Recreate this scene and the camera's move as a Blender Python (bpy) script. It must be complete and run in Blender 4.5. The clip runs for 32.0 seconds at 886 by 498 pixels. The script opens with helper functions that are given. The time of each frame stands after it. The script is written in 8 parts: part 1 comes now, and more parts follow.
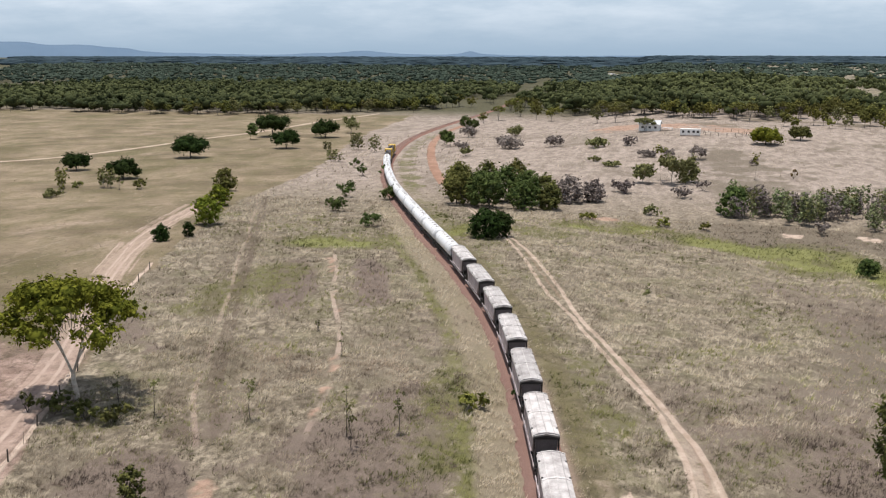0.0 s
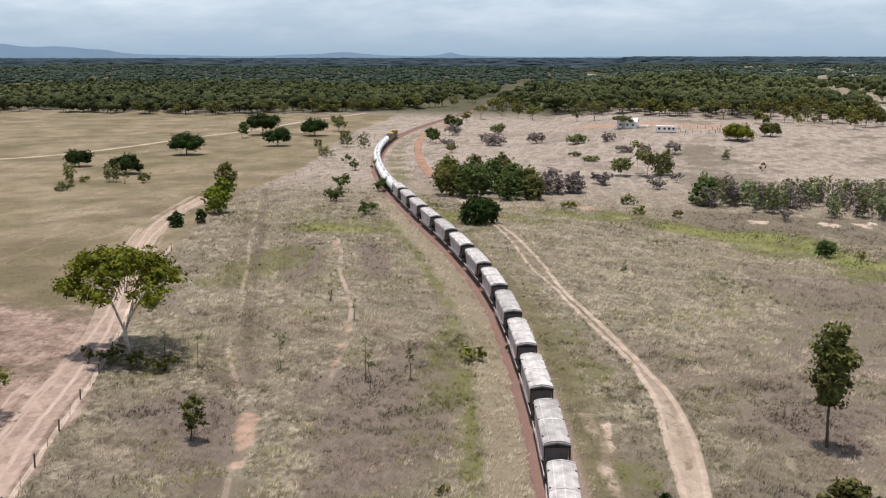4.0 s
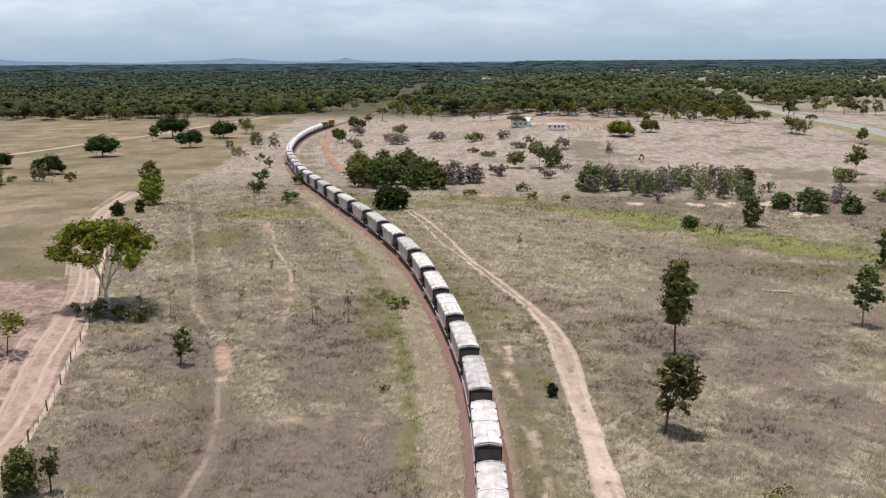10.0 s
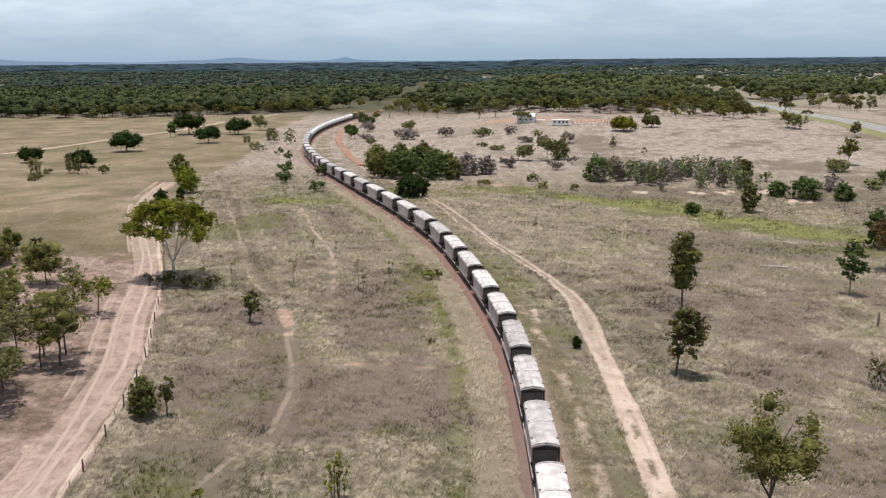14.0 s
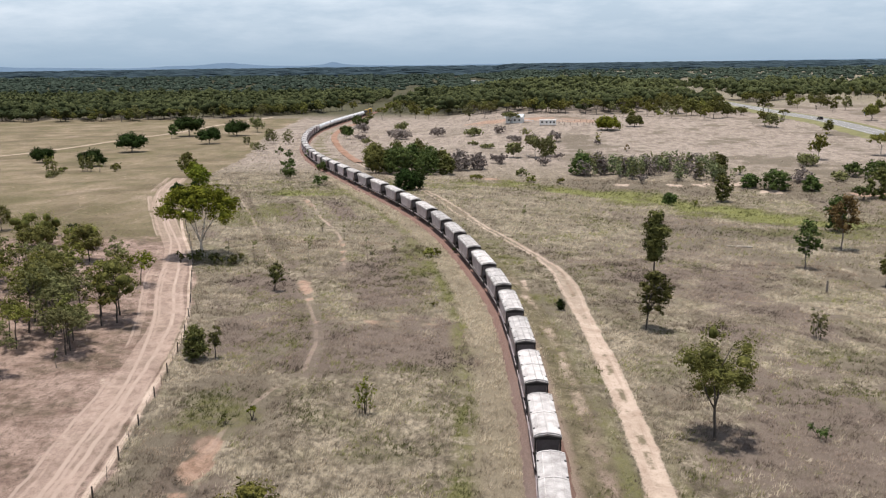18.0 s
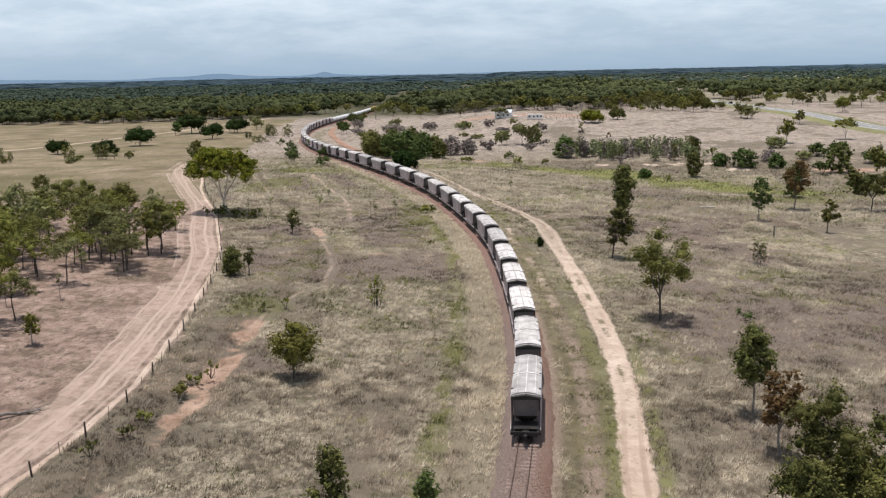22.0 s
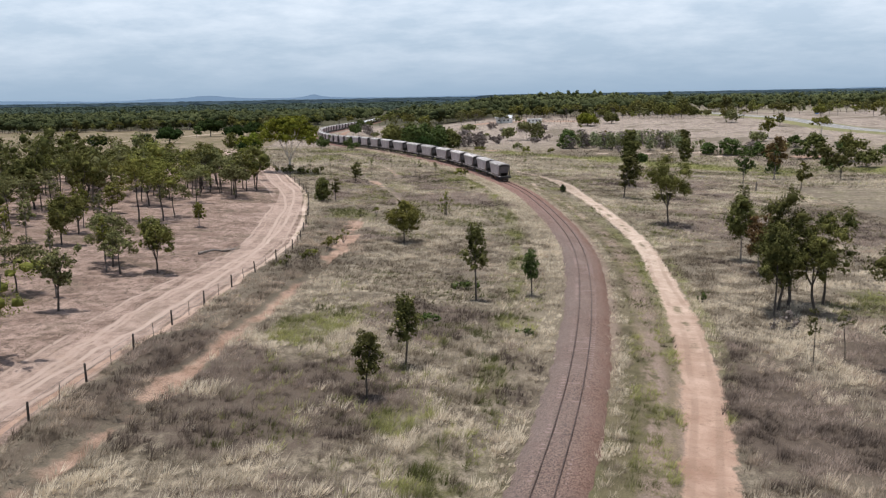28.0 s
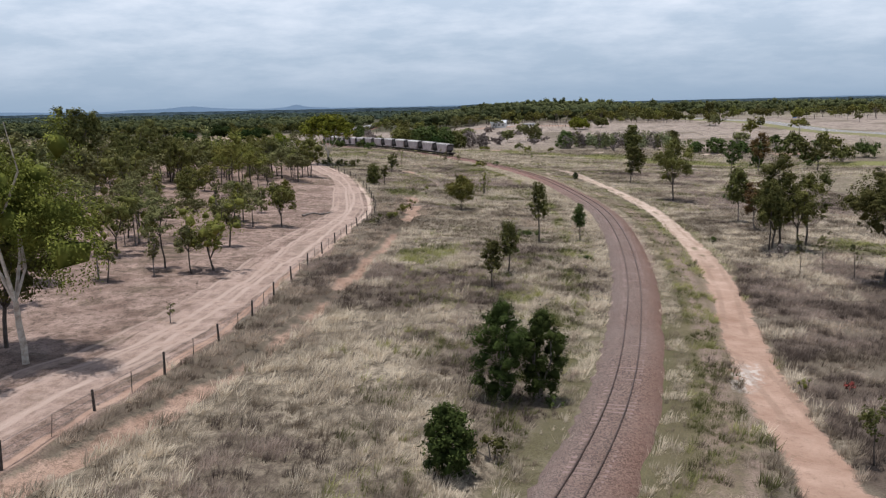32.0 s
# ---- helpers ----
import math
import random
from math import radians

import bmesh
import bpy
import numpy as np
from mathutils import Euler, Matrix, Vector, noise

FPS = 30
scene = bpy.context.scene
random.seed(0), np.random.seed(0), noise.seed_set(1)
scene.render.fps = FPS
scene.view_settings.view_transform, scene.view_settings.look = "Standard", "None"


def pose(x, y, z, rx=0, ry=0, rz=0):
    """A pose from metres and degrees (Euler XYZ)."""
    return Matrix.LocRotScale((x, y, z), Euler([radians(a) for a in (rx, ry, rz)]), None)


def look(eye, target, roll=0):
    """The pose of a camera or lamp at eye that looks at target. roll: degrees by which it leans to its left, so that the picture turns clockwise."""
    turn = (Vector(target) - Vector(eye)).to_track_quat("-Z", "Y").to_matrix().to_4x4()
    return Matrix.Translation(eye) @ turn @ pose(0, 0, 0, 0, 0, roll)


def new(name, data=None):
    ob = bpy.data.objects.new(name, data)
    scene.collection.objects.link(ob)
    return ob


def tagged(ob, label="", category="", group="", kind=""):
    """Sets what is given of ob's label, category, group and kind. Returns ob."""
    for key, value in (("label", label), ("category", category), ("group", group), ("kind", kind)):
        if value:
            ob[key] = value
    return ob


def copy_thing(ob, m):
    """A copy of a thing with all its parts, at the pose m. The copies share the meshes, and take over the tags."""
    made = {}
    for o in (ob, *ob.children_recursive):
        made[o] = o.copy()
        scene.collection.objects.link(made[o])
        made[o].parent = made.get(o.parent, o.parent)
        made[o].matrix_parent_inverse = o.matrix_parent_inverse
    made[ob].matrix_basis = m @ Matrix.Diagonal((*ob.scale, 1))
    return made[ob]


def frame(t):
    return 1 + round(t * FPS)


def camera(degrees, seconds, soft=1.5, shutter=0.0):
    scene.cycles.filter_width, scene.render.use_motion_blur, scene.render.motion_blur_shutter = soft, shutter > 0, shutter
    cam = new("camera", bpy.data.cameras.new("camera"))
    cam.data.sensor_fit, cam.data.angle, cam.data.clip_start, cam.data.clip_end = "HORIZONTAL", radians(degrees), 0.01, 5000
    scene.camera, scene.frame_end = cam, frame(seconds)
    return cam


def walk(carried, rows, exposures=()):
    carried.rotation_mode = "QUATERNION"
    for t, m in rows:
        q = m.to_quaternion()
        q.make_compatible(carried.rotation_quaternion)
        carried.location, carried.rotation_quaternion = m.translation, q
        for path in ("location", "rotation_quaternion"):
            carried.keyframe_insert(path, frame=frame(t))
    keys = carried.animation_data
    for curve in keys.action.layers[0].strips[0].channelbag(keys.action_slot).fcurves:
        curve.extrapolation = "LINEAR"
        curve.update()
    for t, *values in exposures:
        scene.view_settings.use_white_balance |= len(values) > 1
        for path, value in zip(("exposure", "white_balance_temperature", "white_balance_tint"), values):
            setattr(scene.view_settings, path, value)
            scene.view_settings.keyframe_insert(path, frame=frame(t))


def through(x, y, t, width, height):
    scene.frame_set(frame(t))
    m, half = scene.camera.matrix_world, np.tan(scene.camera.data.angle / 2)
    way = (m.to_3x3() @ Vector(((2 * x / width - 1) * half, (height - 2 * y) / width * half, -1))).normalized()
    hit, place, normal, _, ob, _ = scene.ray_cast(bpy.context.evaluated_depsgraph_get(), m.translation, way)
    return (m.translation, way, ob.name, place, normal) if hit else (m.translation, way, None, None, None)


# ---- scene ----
cam = camera(49.2, 32.0, soft=1.2)
PATH = [
    (0, (-0.627, 106.021, 38.066), (-1.039, 107.936, 37.666), 0.1),
    (1, (-1.13, 102.362, 37.983), (-1.527, 104.281, 37.584), -0.1),
    (1.5, (-1.198, 100.442, 38.031), (-1.58, 102.365, 37.632), -0.1),
    (2, (-1.116, 98.464, 38.042), (-1.492, 100.388, 37.644), -0.1),
    (3, (-0.74, 94.242, 37.947), (-1.119, 96.166, 37.549), -0.0),
    (5.5, (1.584, 83.029, 37.519), (1.241, 84.96, 37.124), 0.0),
    (6, (2.011, 80.769, 37.459), (1.684, 82.702, 37.066), -0.0),
    (7, (2.42, 76.326, 37.216), (2.138, 78.267, 36.826), -0.1),
    (7.5, (2.516, 74.126, 37.146), (2.267, 76.072, 36.757), -0.2),
    (8, (2.418, 71.973, 37.106), (2.219, 73.925, 36.718), -0.2),
    (8.5, (2.15, 69.868, 37.097), (1.981, 71.823, 36.709), -0.3),
    (9, (1.846, 67.73, 37.152), (1.677, 69.685, 36.764), -0.2),
    (10, (0.788, 62.931, 37.414), (0.62, 64.886, 37.026), -0.3),
    (11, (-0.487, 58.311, 37.526), (-0.654, 60.266, 37.137), -0.4),
    (12, (-1.579, 54.125, 37.406), (-1.745, 56.08, 37.017), -0.4),
    (13, (-2.468, 50.014, 37.116), (-2.633, 51.969, 36.727), -0.3),
    (14.5, (-3.209, 43.641, 36.943), (-3.372, 45.596, 36.553), -0.5),
    (16.5, (-3.493, 34.256, 36.609), (-3.651, 36.212, 36.223), -0.5),
    (17, (-3.495, 31.697, 36.568), (-3.648, 33.654, 36.183), -0.5),
    (18, (-3.226, 26.582, 36.34), (-3.368, 28.54, 35.959), -0.7),
    (19, (-2.867, 21.018, 34.704), (-3.006, 22.977, 34.322), -0.8),
    (20, (-1.915, 14.72, 32.882), (-2.057, 16.678, 32.496), -0.9),
    (21, (-1.563, 8.209, 31.384), (-1.698, 10.168, 31.009), -1.1),
    (22, (-2.154, 2.018, 29.79), (-2.28, 3.981, 29.429), -1.2),
    (23, (-3.84, -3.632, 28.02), (-3.961, -1.667, 27.669), -1.1),
    (24, (-5.866, -8.995, 26.368), (-5.986, -7.028, 26.027), -1.1),
    (25, (-7.922, -14.181, 24.601), (-8.035, -12.213, 24.267), -1.0),
    (25.5, (-8.74, -17.143, 24.041), (-8.854, -15.175, 23.704), -1.0),
    (27.5, (-10.918, -30.937, 20.277), (-11.021, -28.964, 19.966), -1.2),
    (28, (-11.356, -34.644, 19.814), (-11.452, -32.671, 19.502), -1.0),
    (29.5, (-13.376, -46.159, 18.162), (-13.463, -44.182, 17.868), -1.0),
    (30, (-14.683, -49.701, 17.996), (-14.766, -47.724, 17.705), -1.1),
    (32, (-21.246, -62.593, 17.318), (-21.302, -60.615, 17.026), -1.2),
]
EXPOSURE = [(0, -0.07, 6500, 10), (18, -0.07, 6500, 10), (23, -0.11, 6420, 9), (28, -0.17, 6280, 10), (30, -0.22, 6230, 11), (32, -0.31, 6200, 12)]
walk(cam, [(t, look(eye, target, roll)) for t, eye, target, roll in PATH], EXPOSURE)

# ---------------------------------------------------------------- light
SUN_DIR = Vector((-0.08, 0.02, 1.0)).normalized()
sun = new("sun", bpy.data.lights.new("sun", "SUN"))
sun.data.energy, sun.data.angle, sun.data.color = 5.0, radians(0.6), (1.0, 0.95, 0.885)
sun.matrix_world = look(SUN_DIR * 300, (0, 0, 0))

world = bpy.data.worlds.new("sky")
scene.world = world
world.use_nodes = True
wn, wl = world.node_tree.nodes, world.node_tree.links
wn.clear()
w_out, w_bg = wn.new("ShaderNodeOutputWorld"), wn.new("ShaderNodeBackground")
w_sky = wn.new("ShaderNodeTexSky")
w_sky.sky_type, w_sky.sun_disc = "NISHITA", False
w_sky.sun_elevation = math.asin(SUN_DIR.z)
w_sky.sun_rotation = math.atan2(SUN_DIR.x, SUN_DIR.y)
w_sky.dust_density, w_sky.ozone_density = 2.0, 1.5
w_co = wn.new("ShaderNodeTexCoord")
w_sep = wn.new("ShaderNodeSeparateXYZ")
w_div = wn.new("ShaderNodeMath")
w_div.operation = "ADD"
w_div.inputs[1].default_value = 0.2
# flat cloud layer: the direction is divided by its height
w_scale = wn.new("ShaderNodeVectorMath")
w_scale.operation = "DIVIDE"
w_comb = wn.new("ShaderNodeCombineXYZ")
w_noise = wn.new("ShaderNodeTexNoise")
w_noise.inputs["Scale"].default_value = 2.3
w_noise.inputs["Detail"].default_value = 6.0
w_noise.inputs["Roughness"].default_value = 0.6
w_ramp = wn.new("ShaderNodeValToRGB")
w_ramp.color_ramp.elements[0].position, w_ramp.color_ramp.elements[0].color = 0.38, (0, 0, 0, 1)
w_ramp.color_ramp.elements[1].position, w_ramp.color_ramp.elements[1].color = 0.72, (1, 1, 1, 1)
# clouds thicken with height over the horizon
w_rise = wn.new("ShaderNodeMapRange")
w_rise.inputs["From Min"].default_value, w_rise.inputs["From Max"].default_value = 0.0, 0.13
w_mul = wn.new("ShaderNodeMath")
w_mul.operation = "MULTIPLY"
w_base = wn.new("ShaderNodeMix")
w_base.data_type = "RGBA"
w_base.inputs[6].default_value, w_base.inputs[7].default_value = (4.6, 6.2, 8.0, 1), (9.0, 10.2, 11.6, 1)
w_veil = wn.new("ShaderNodeMix")
w_veil.data_type = "RGBA"
# haze and the piled-up clouds thin out towards the zenith, where open blue sky shows
w_clear = wn.new("ShaderNodeMapRange")
w_clear.inputs["From Min"].default_value, w_clear.inputs["From Max"].default_value = 0.14, 0.6
w_clear.inputs["To Min"].default_value, w_clear.inputs["To Max"].default_value = 0.82, 0.12
w_thin = wn.new("ShaderNodeMath")
w_thin.operation = "MULTIPLY"
w_mix = wn.new("ShaderNodeMix")
w_mix.data_type = "RGBA"
w_mix.inputs[7].default_value = (13.4, 13.7, 14.2, 1)
wl.new(w_co.outputs["Generated"], w_sep.inputs[0])
wl.new(w_sep.outputs["Z"], w_div.inputs[0])
for k in range(3):
    wl.new(w_div.outputs[0], w_comb.inputs[k])
wl.new(w_co.outputs["Generated"], w_scale.inputs[0])
wl.new(w_comb.outputs[0], w_scale.inputs[1])
wl.new(w_scale.outputs[0], w_noise.inputs["Vector"])
wl.new(w_noise.outputs[0], w_ramp.inputs[0])
wl.new(w_sep.outputs["Z"], w_rise.inputs["Value"])
wl.new(w_rise.outputs[0], w_mul.inputs[0])
wl.new(w_ramp.outputs[0], w_mul.inputs[1])
wl.new(w_rise.outputs[0], w_base.inputs[0])
wl.new(w_sky.outputs[0], w_veil.inputs[6])
wl.new(w_base.outputs[2], w_veil.inputs[7])
wl.new(w_veil.outputs[2], w_mix.inputs[6])
wl.new(w_sep.outputs["Z"], w_clear.inputs["Value"])
wl.new(w_clear.outputs[0], w_veil.inputs[0])
wl.new(w_mul.outputs[0], w_thin.inputs[0])
wl.new(w_clear.outputs[0], w_thin.inputs[1])
wl.new(w_thin.outputs[0], w_mix.inputs[0])
wl.new(w_mix.outputs[2], w_bg.inputs["Color"])
w_bg.inputs["Strength"].default_value = 0.097
wl.new(w_bg.outputs[0], w_out.inputs["Surface"])


# ---------------------------------------------------------------- materials
def material(name, rough=0.9, metal=0.0, spec=0.3):
    m = bpy.data.materials.new(name)
    m.use_nodes = True
    b = m.node_tree.nodes["Principled BSDF"]
    b.inputs["Roughness"].default_value, b.inputs["Metallic"].default_value = rough, metal
    b.inputs["Specular IOR Level"].default_value = spec
    return m, m.node_tree.nodes, m.node_tree.links, b


def noise_node(nt, scale, detail=4.0, rough=0.55, vector=None, stretch=None):
    nodes, links = nt.nodes, nt.links
    n = nodes.new("ShaderNodeTexNoise")
    n.inputs["Scale"].default_value, n.inputs["Detail"].default_value, n.inputs["Roughness"].default_value = scale, detail, rough
    if vector is None:
        vector = nodes.new("ShaderNodeTexCoord").outputs["Object"]
    if stretch:
        mp = nodes.new("ShaderNodeMapping")
        mp.inputs["Scale"].default_value = stretch
        links.new(vector, mp.inputs["Vector"])
        vector = mp.outputs[0]
    links.new(vector, n.inputs["Vector"])
    return n.outputs[0]


def span(nt, value, a, b, lo=0.0, hi=1.0):
    n = nt.nodes.new("ShaderNodeMapRange")
    n.inputs["From Min"].default_value, n.inputs["From Max"].default_value = a, b
    n.inputs["To Min"].default_value, n.inputs["To Max"].default_value = lo, hi
    nt.links.new(value, n.inputs["Value"])
    return n.outputs[0]


def blend(nt, factor, a, b):
    n = nt.nodes.new("ShaderNodeMix")
    n.data_type = "RGBA"
    for socket, v in ((n.inputs[0], factor), (n.inputs[6], a), (n.inputs[7], b)):
        if isinstance(v, tuple):
            socket.default_value = (*v, 1) if len(v) == 3 else v
        elif isinstance(v, float):
            socket.default_value = v
        else:
            nt.links.new(v, socket)
    return n.outputs[2]


def calc(nt, op, a, b):
    n = nt.nodes.new("ShaderNodeMath")
    n.operation = op
    n.use_clamp = op in ("ADD", "SUBTRACT")
    for socket, v in ((n.inputs[0], a), (n.inputs[1], b)):
        if isinstance(v, float):
            socket.default_value = v
        else:
            nt.links.new(v, socket)
    return n.outputs[0]


def bumped(nt, bsdf, value, strength, distance):
    n = nt.nodes.new("ShaderNodeBump")
    n.inputs["Strength"].default_value, n.inputs["Distance"].default_value = strength, distance
    nt.links.new(value, n.inputs["Height"])
    nt.links.new(n.outputs[0], bsdf.inputs["Normal"])


def mottled(name, dark, light, scale=2.0, rough=0.85, metal=0.0, spec=0.3, bump=0.2, per_object=0.0):
    """Two tones by a coarse and a fine noise, with fine relief."""
    m, nodes, links, b = material(name, rough, metal, spec)
    nt = m.node_tree
    coarse, fine = noise_node(nt, scale, 5), noise_node(nt, scale * 9, 3)
    f = calc(nt, "ADD", calc(nt, "MULTIPLY", coarse, 0.7), calc(nt, "MULTIPLY", fine, 0.3))
    f = span(nt, f, 0.35, 0.65)
    colour = blend(nt, f, dark, light)
    if per_object:
        info = nodes.new("ShaderNodeObjectInfo")
        hsv = nodes.new("ShaderNodeHueSaturation")
        links.new(span(nt, info.outputs["Random"], 0, 1, 1 - per_object, 1 + per_object), hsv.inputs["Value"])
        links.new(colour, hsv.inputs["Color"])
        colour = hsv.outputs[0]
    links.new(colour, b.inputs["Base Color"])
    if bump:
        bumped(nt, b, fine, bump, 0.05)
    return m


def leafy(name, dark, light, through=0.09):
    """Foliage: tone by leaf, light passes partly through."""
    m, nodes, links, b = material(name, 0.85, 0, 0.05)
    nt = m.node_tree
    at = nodes.new("ShaderNodeAttribute")
    at.attribute_name = "tone"
    info = nodes.new("ShaderNodeObjectInfo")
    clump = noise_node(nt, 0.9, 2)
    f = calc(nt, "ADD", calc(nt, "MULTIPLY", at.outputs["Fac"], 0.5), calc(nt, "MULTIPLY", span(nt, clump, 0.34, 0.68), 0.5))
    colour = blend(nt, f, dark, light)
    hsv = nodes.new("ShaderNodeHueSaturation")
    links.new(span(nt, info.outputs["Random"], 0, 1, 0.82, 1.15), hsv.inputs["Value"])
    links.new(span(nt, info.outputs["Random"], 0, 1, 0.485, 0.51), hsv.inputs["Hue"])
    links.new(colour, hsv.inputs["Color"])
    links.new(hsv.outputs[0], b.inputs["Base Color"])
    tr = nodes.new("ShaderNodeBsdfTranslucent")
    links.new(hsv.outputs[0], tr.inputs["Color"])
    mix = nodes.new("ShaderNodeMixShader")
    mix.inputs[0].default_value = through
    links.new(b.outputs[0], mix.inputs[1])
    links.new(tr.outputs[0], mix.inputs[2])
    links.new(mix.outputs[0], nodes["Material Output"].inputs["Surface"])
    return m


LEAF_GUM = leafy("gum_leaves", (0.024, 0.031, 0.009), (0.235, 0.228, 0.068))
LEAF_DARK = leafy("dark_gum_leaves", (0.015, 0.021, 0.006), (0.18, 0.176, 0.058))
LEAF_BRIGHT = leafy("bright_leaves", (0.03, 0.048, 0.006), (0.25, 0.268, 0.036), 0.14)
LEAF_LUSH = leafy("lush_gum_leaves", (0.03, 0.044, 0.008), (0.25, 0.262, 0.055), 0.14)
LEAF_MANGO = leafy("dense_dark_leaves", (0.007, 0.014, 0.004), (0.044, 0.072, 0.018), 0.1)
LEAF_DEEP = leafy("deep_green_leaves", (0.01, 0.018, 0.005), (0.085, 0.11, 0.03))
LEAF_GREY = leafy("grey_green_leaves", (0.05, 0.055, 0.022), (0.27, 0.266, 0.112))
LEAF_BRUSH = leafy("bush_leaves", (0.018, 0.034, 0.01), (0.14, 0.178, 0.056))
LEAF_RUST = leafy("rusty_leaves", (0.055, 0.04, 0.018), (0.21, 0.14, 0.056))
LEAF_RED = leafy("red_leaves", (0.12, 0.03, 0.025), (0.42, 0.1, 0.08))
LEAF_OLIVE = leafy("olive_yellow_leaves", (0.06, 0.066, 0.016), (0.25, 0.24, 0.06))
LEAF_PALE = leafy("pale_sapling_leaves", (0.075, 0.09, 0.045), (0.3, 0.335, 0.165), 0.15)
TWIGS = leafy("bare_twigs", (0.12, 0.1, 0.092), (0.3, 0.255, 0.23), 0.1)
BARK_DARK = mottled("dark_bark", (0.035, 0.028, 0.024), (0.1, 0.085, 0.072), 3.0)
BARK_PALE = mottled("pale_bark", (0.25, 0.2, 0.16), (0.62, 0.57, 0.5), 2.0)
BARK_GREY = mottled("grey_bark", (0.1, 0.085, 0.075), (0.26, 0.225, 0.2), 3.0)
STEEL_RAIL = mottled("rusty_rail_steel", (0.07, 0.045, 0.036), (0.16, 0.11, 0.09), 4.0, 0.55, 0.6)
SLEEPER_MAT = mottled("sleeper", (0.17, 0.118, 0.104), (0.29, 0.21, 0.19), 3.0)
COVER_WHITE = mottled("white_wagon_cover", (0.28, 0.252, 0.243), (0.64, 0.607, 0.593), 0.8, 0.6, 0, 0.3, 0.08, 0.28)
TANK_WHITE = mottled("tank_white_paint", (0.55, 0.55, 0.56), (0.76, 0.76, 0.77), 0.8, 0.4, 0, 0.4, 0.03, 0.06)
WAGON_GREY = mottled("wagon_grey_steel", (0.3, 0.245, 0.25), (0.54, 0.465, 0.47), 0.7, 0.6, 0.1, 0.35, 0.1, 0.15)
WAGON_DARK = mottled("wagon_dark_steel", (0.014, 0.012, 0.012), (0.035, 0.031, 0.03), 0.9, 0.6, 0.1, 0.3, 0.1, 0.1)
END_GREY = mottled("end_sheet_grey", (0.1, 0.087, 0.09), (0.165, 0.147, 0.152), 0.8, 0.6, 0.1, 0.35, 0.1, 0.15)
BOGIE_MAT = mottled("bogie_iron", (0.015, 0.013, 0.012), (0.045, 0.038, 0.034), 3.0, 0.7, 0.2)
LOCO_YELLOW = mottled("loco_yellow", (0.5, 0.3, 0.03), (0.65, 0.42, 0.05), 1.0, 0.5)
LOCO_DARK = mottled("loco_maroon_dark", (0.03, 0.022, 0.02), (0.06, 0.045, 0.04), 1.0, 0.5)
GLASS_DARK = mottled("dark_glass", (0.01, 0.012, 0.014), (0.02, 0.024, 0.028), 1.0, 0.1, 0, 0.5, 0)
POST_WOOD = mottled("old_post_wood", (0.035, 0.028, 0.024), (0.11, 0.09, 0.075), 5.0)
WIRE_MAT = mottled("fence_wire", (0.12, 0.11, 0.1), (0.25, 0.22, 0.2), 5.0, 0.5, 0.7, 0.3, 0)
HOUSE_WHITE = mottled("white_weatherboard", (0.66, 0.65, 0.63), (0.82, 0.81, 0.79), 0.6)
ROOF_TIN = mottled("tin_roof", (0.42, 0.44, 0.46), (0.6, 0.61, 0.62), 0.7, 0.45, 0.4)
CAR_PAINT = mottled("dark_car_paint", (0.012, 0.013, 0.015), (0.02, 0.021, 0.023), 1.0, 0.25, 0.2, 0.5, 0)
TAIL_RED = mottled("tail_light_red", (0.3, 0.01, 0.01), (0.4, 0.02, 0.02), 2.0, 0.3)
RUBBER = mottled("rubber", (0.012, 0.012, 0.012), (0.025, 0.025, 0.025), 4.0)
SIGN_BLUE = mottled("blue_sign", (0.08, 0.2, 0.5), (0.12, 0.26, 0.6), 1.0, 0.5)


# ---------------------------------------------------------------- lie of the land
def ease(a, b, v):
    t = np.clip((v - a) / (b - a), 0, 1)
    return t * t * (3 - 2 * t)


def land(x, y):
    """Height of the natural ground: falls gently to the east, a shallow gully, and a slow rise to the horizon."""
    x, y = np.asarray(x, float), np.asarray(y, float)
    z = -0.052 * np.clip(x + 6, -75, 75) * (1 - ease(240, 400, y))
    z = z - 2.0 * np.exp(-(((y - 300) / 60) ** 2)) * ease(-60, 20, x)
    z = z + 3.5 * ease(430, 560, y) * ease(-60, 0, x)
    z = z - 3.0 * ease(250, 750, y) * (1 - ease(-60, 20, x))
    z = z + 13 * ease(900, 4600, np.hypot(x, y))
    return z


def ground_z(x, y):
    return float(land(x, y))


def smooth_line(points, step):
    """Evenly spaced points on a Catmull-Rom curve through the corners given."""
    p = np.array(points, float)
    p = np.vstack([2 * p[0] - p[1], p, 2 * p[-1] - p[-2]])
    out = []
    for i in range(1, len(p) - 2):
        a, b, c, d = p[i - 1:i + 3]
        for u in np.linspace(0, 1, 24, endpoint=False):
            out.append(0.5 * (2 * b + (c - a) * u + (2 * a - 5 * b + 4 * c - d) * u * u + (3 * b - a - 3 * c + d) * u ** 3))
    out.append(p[-2])
    out = np.array(out)
    s = np.r_[0, np.cumsum(np.linalg.norm(np.diff(out, axis=0), axis=1))]
    n = max(2, int(s[-1] / step) + 1)
    t = np.linspace(0, s[-1], n)
    return np.stack([np.interp(t, s, out[:, k]) for k in range(out.shape[1])], axis=1)


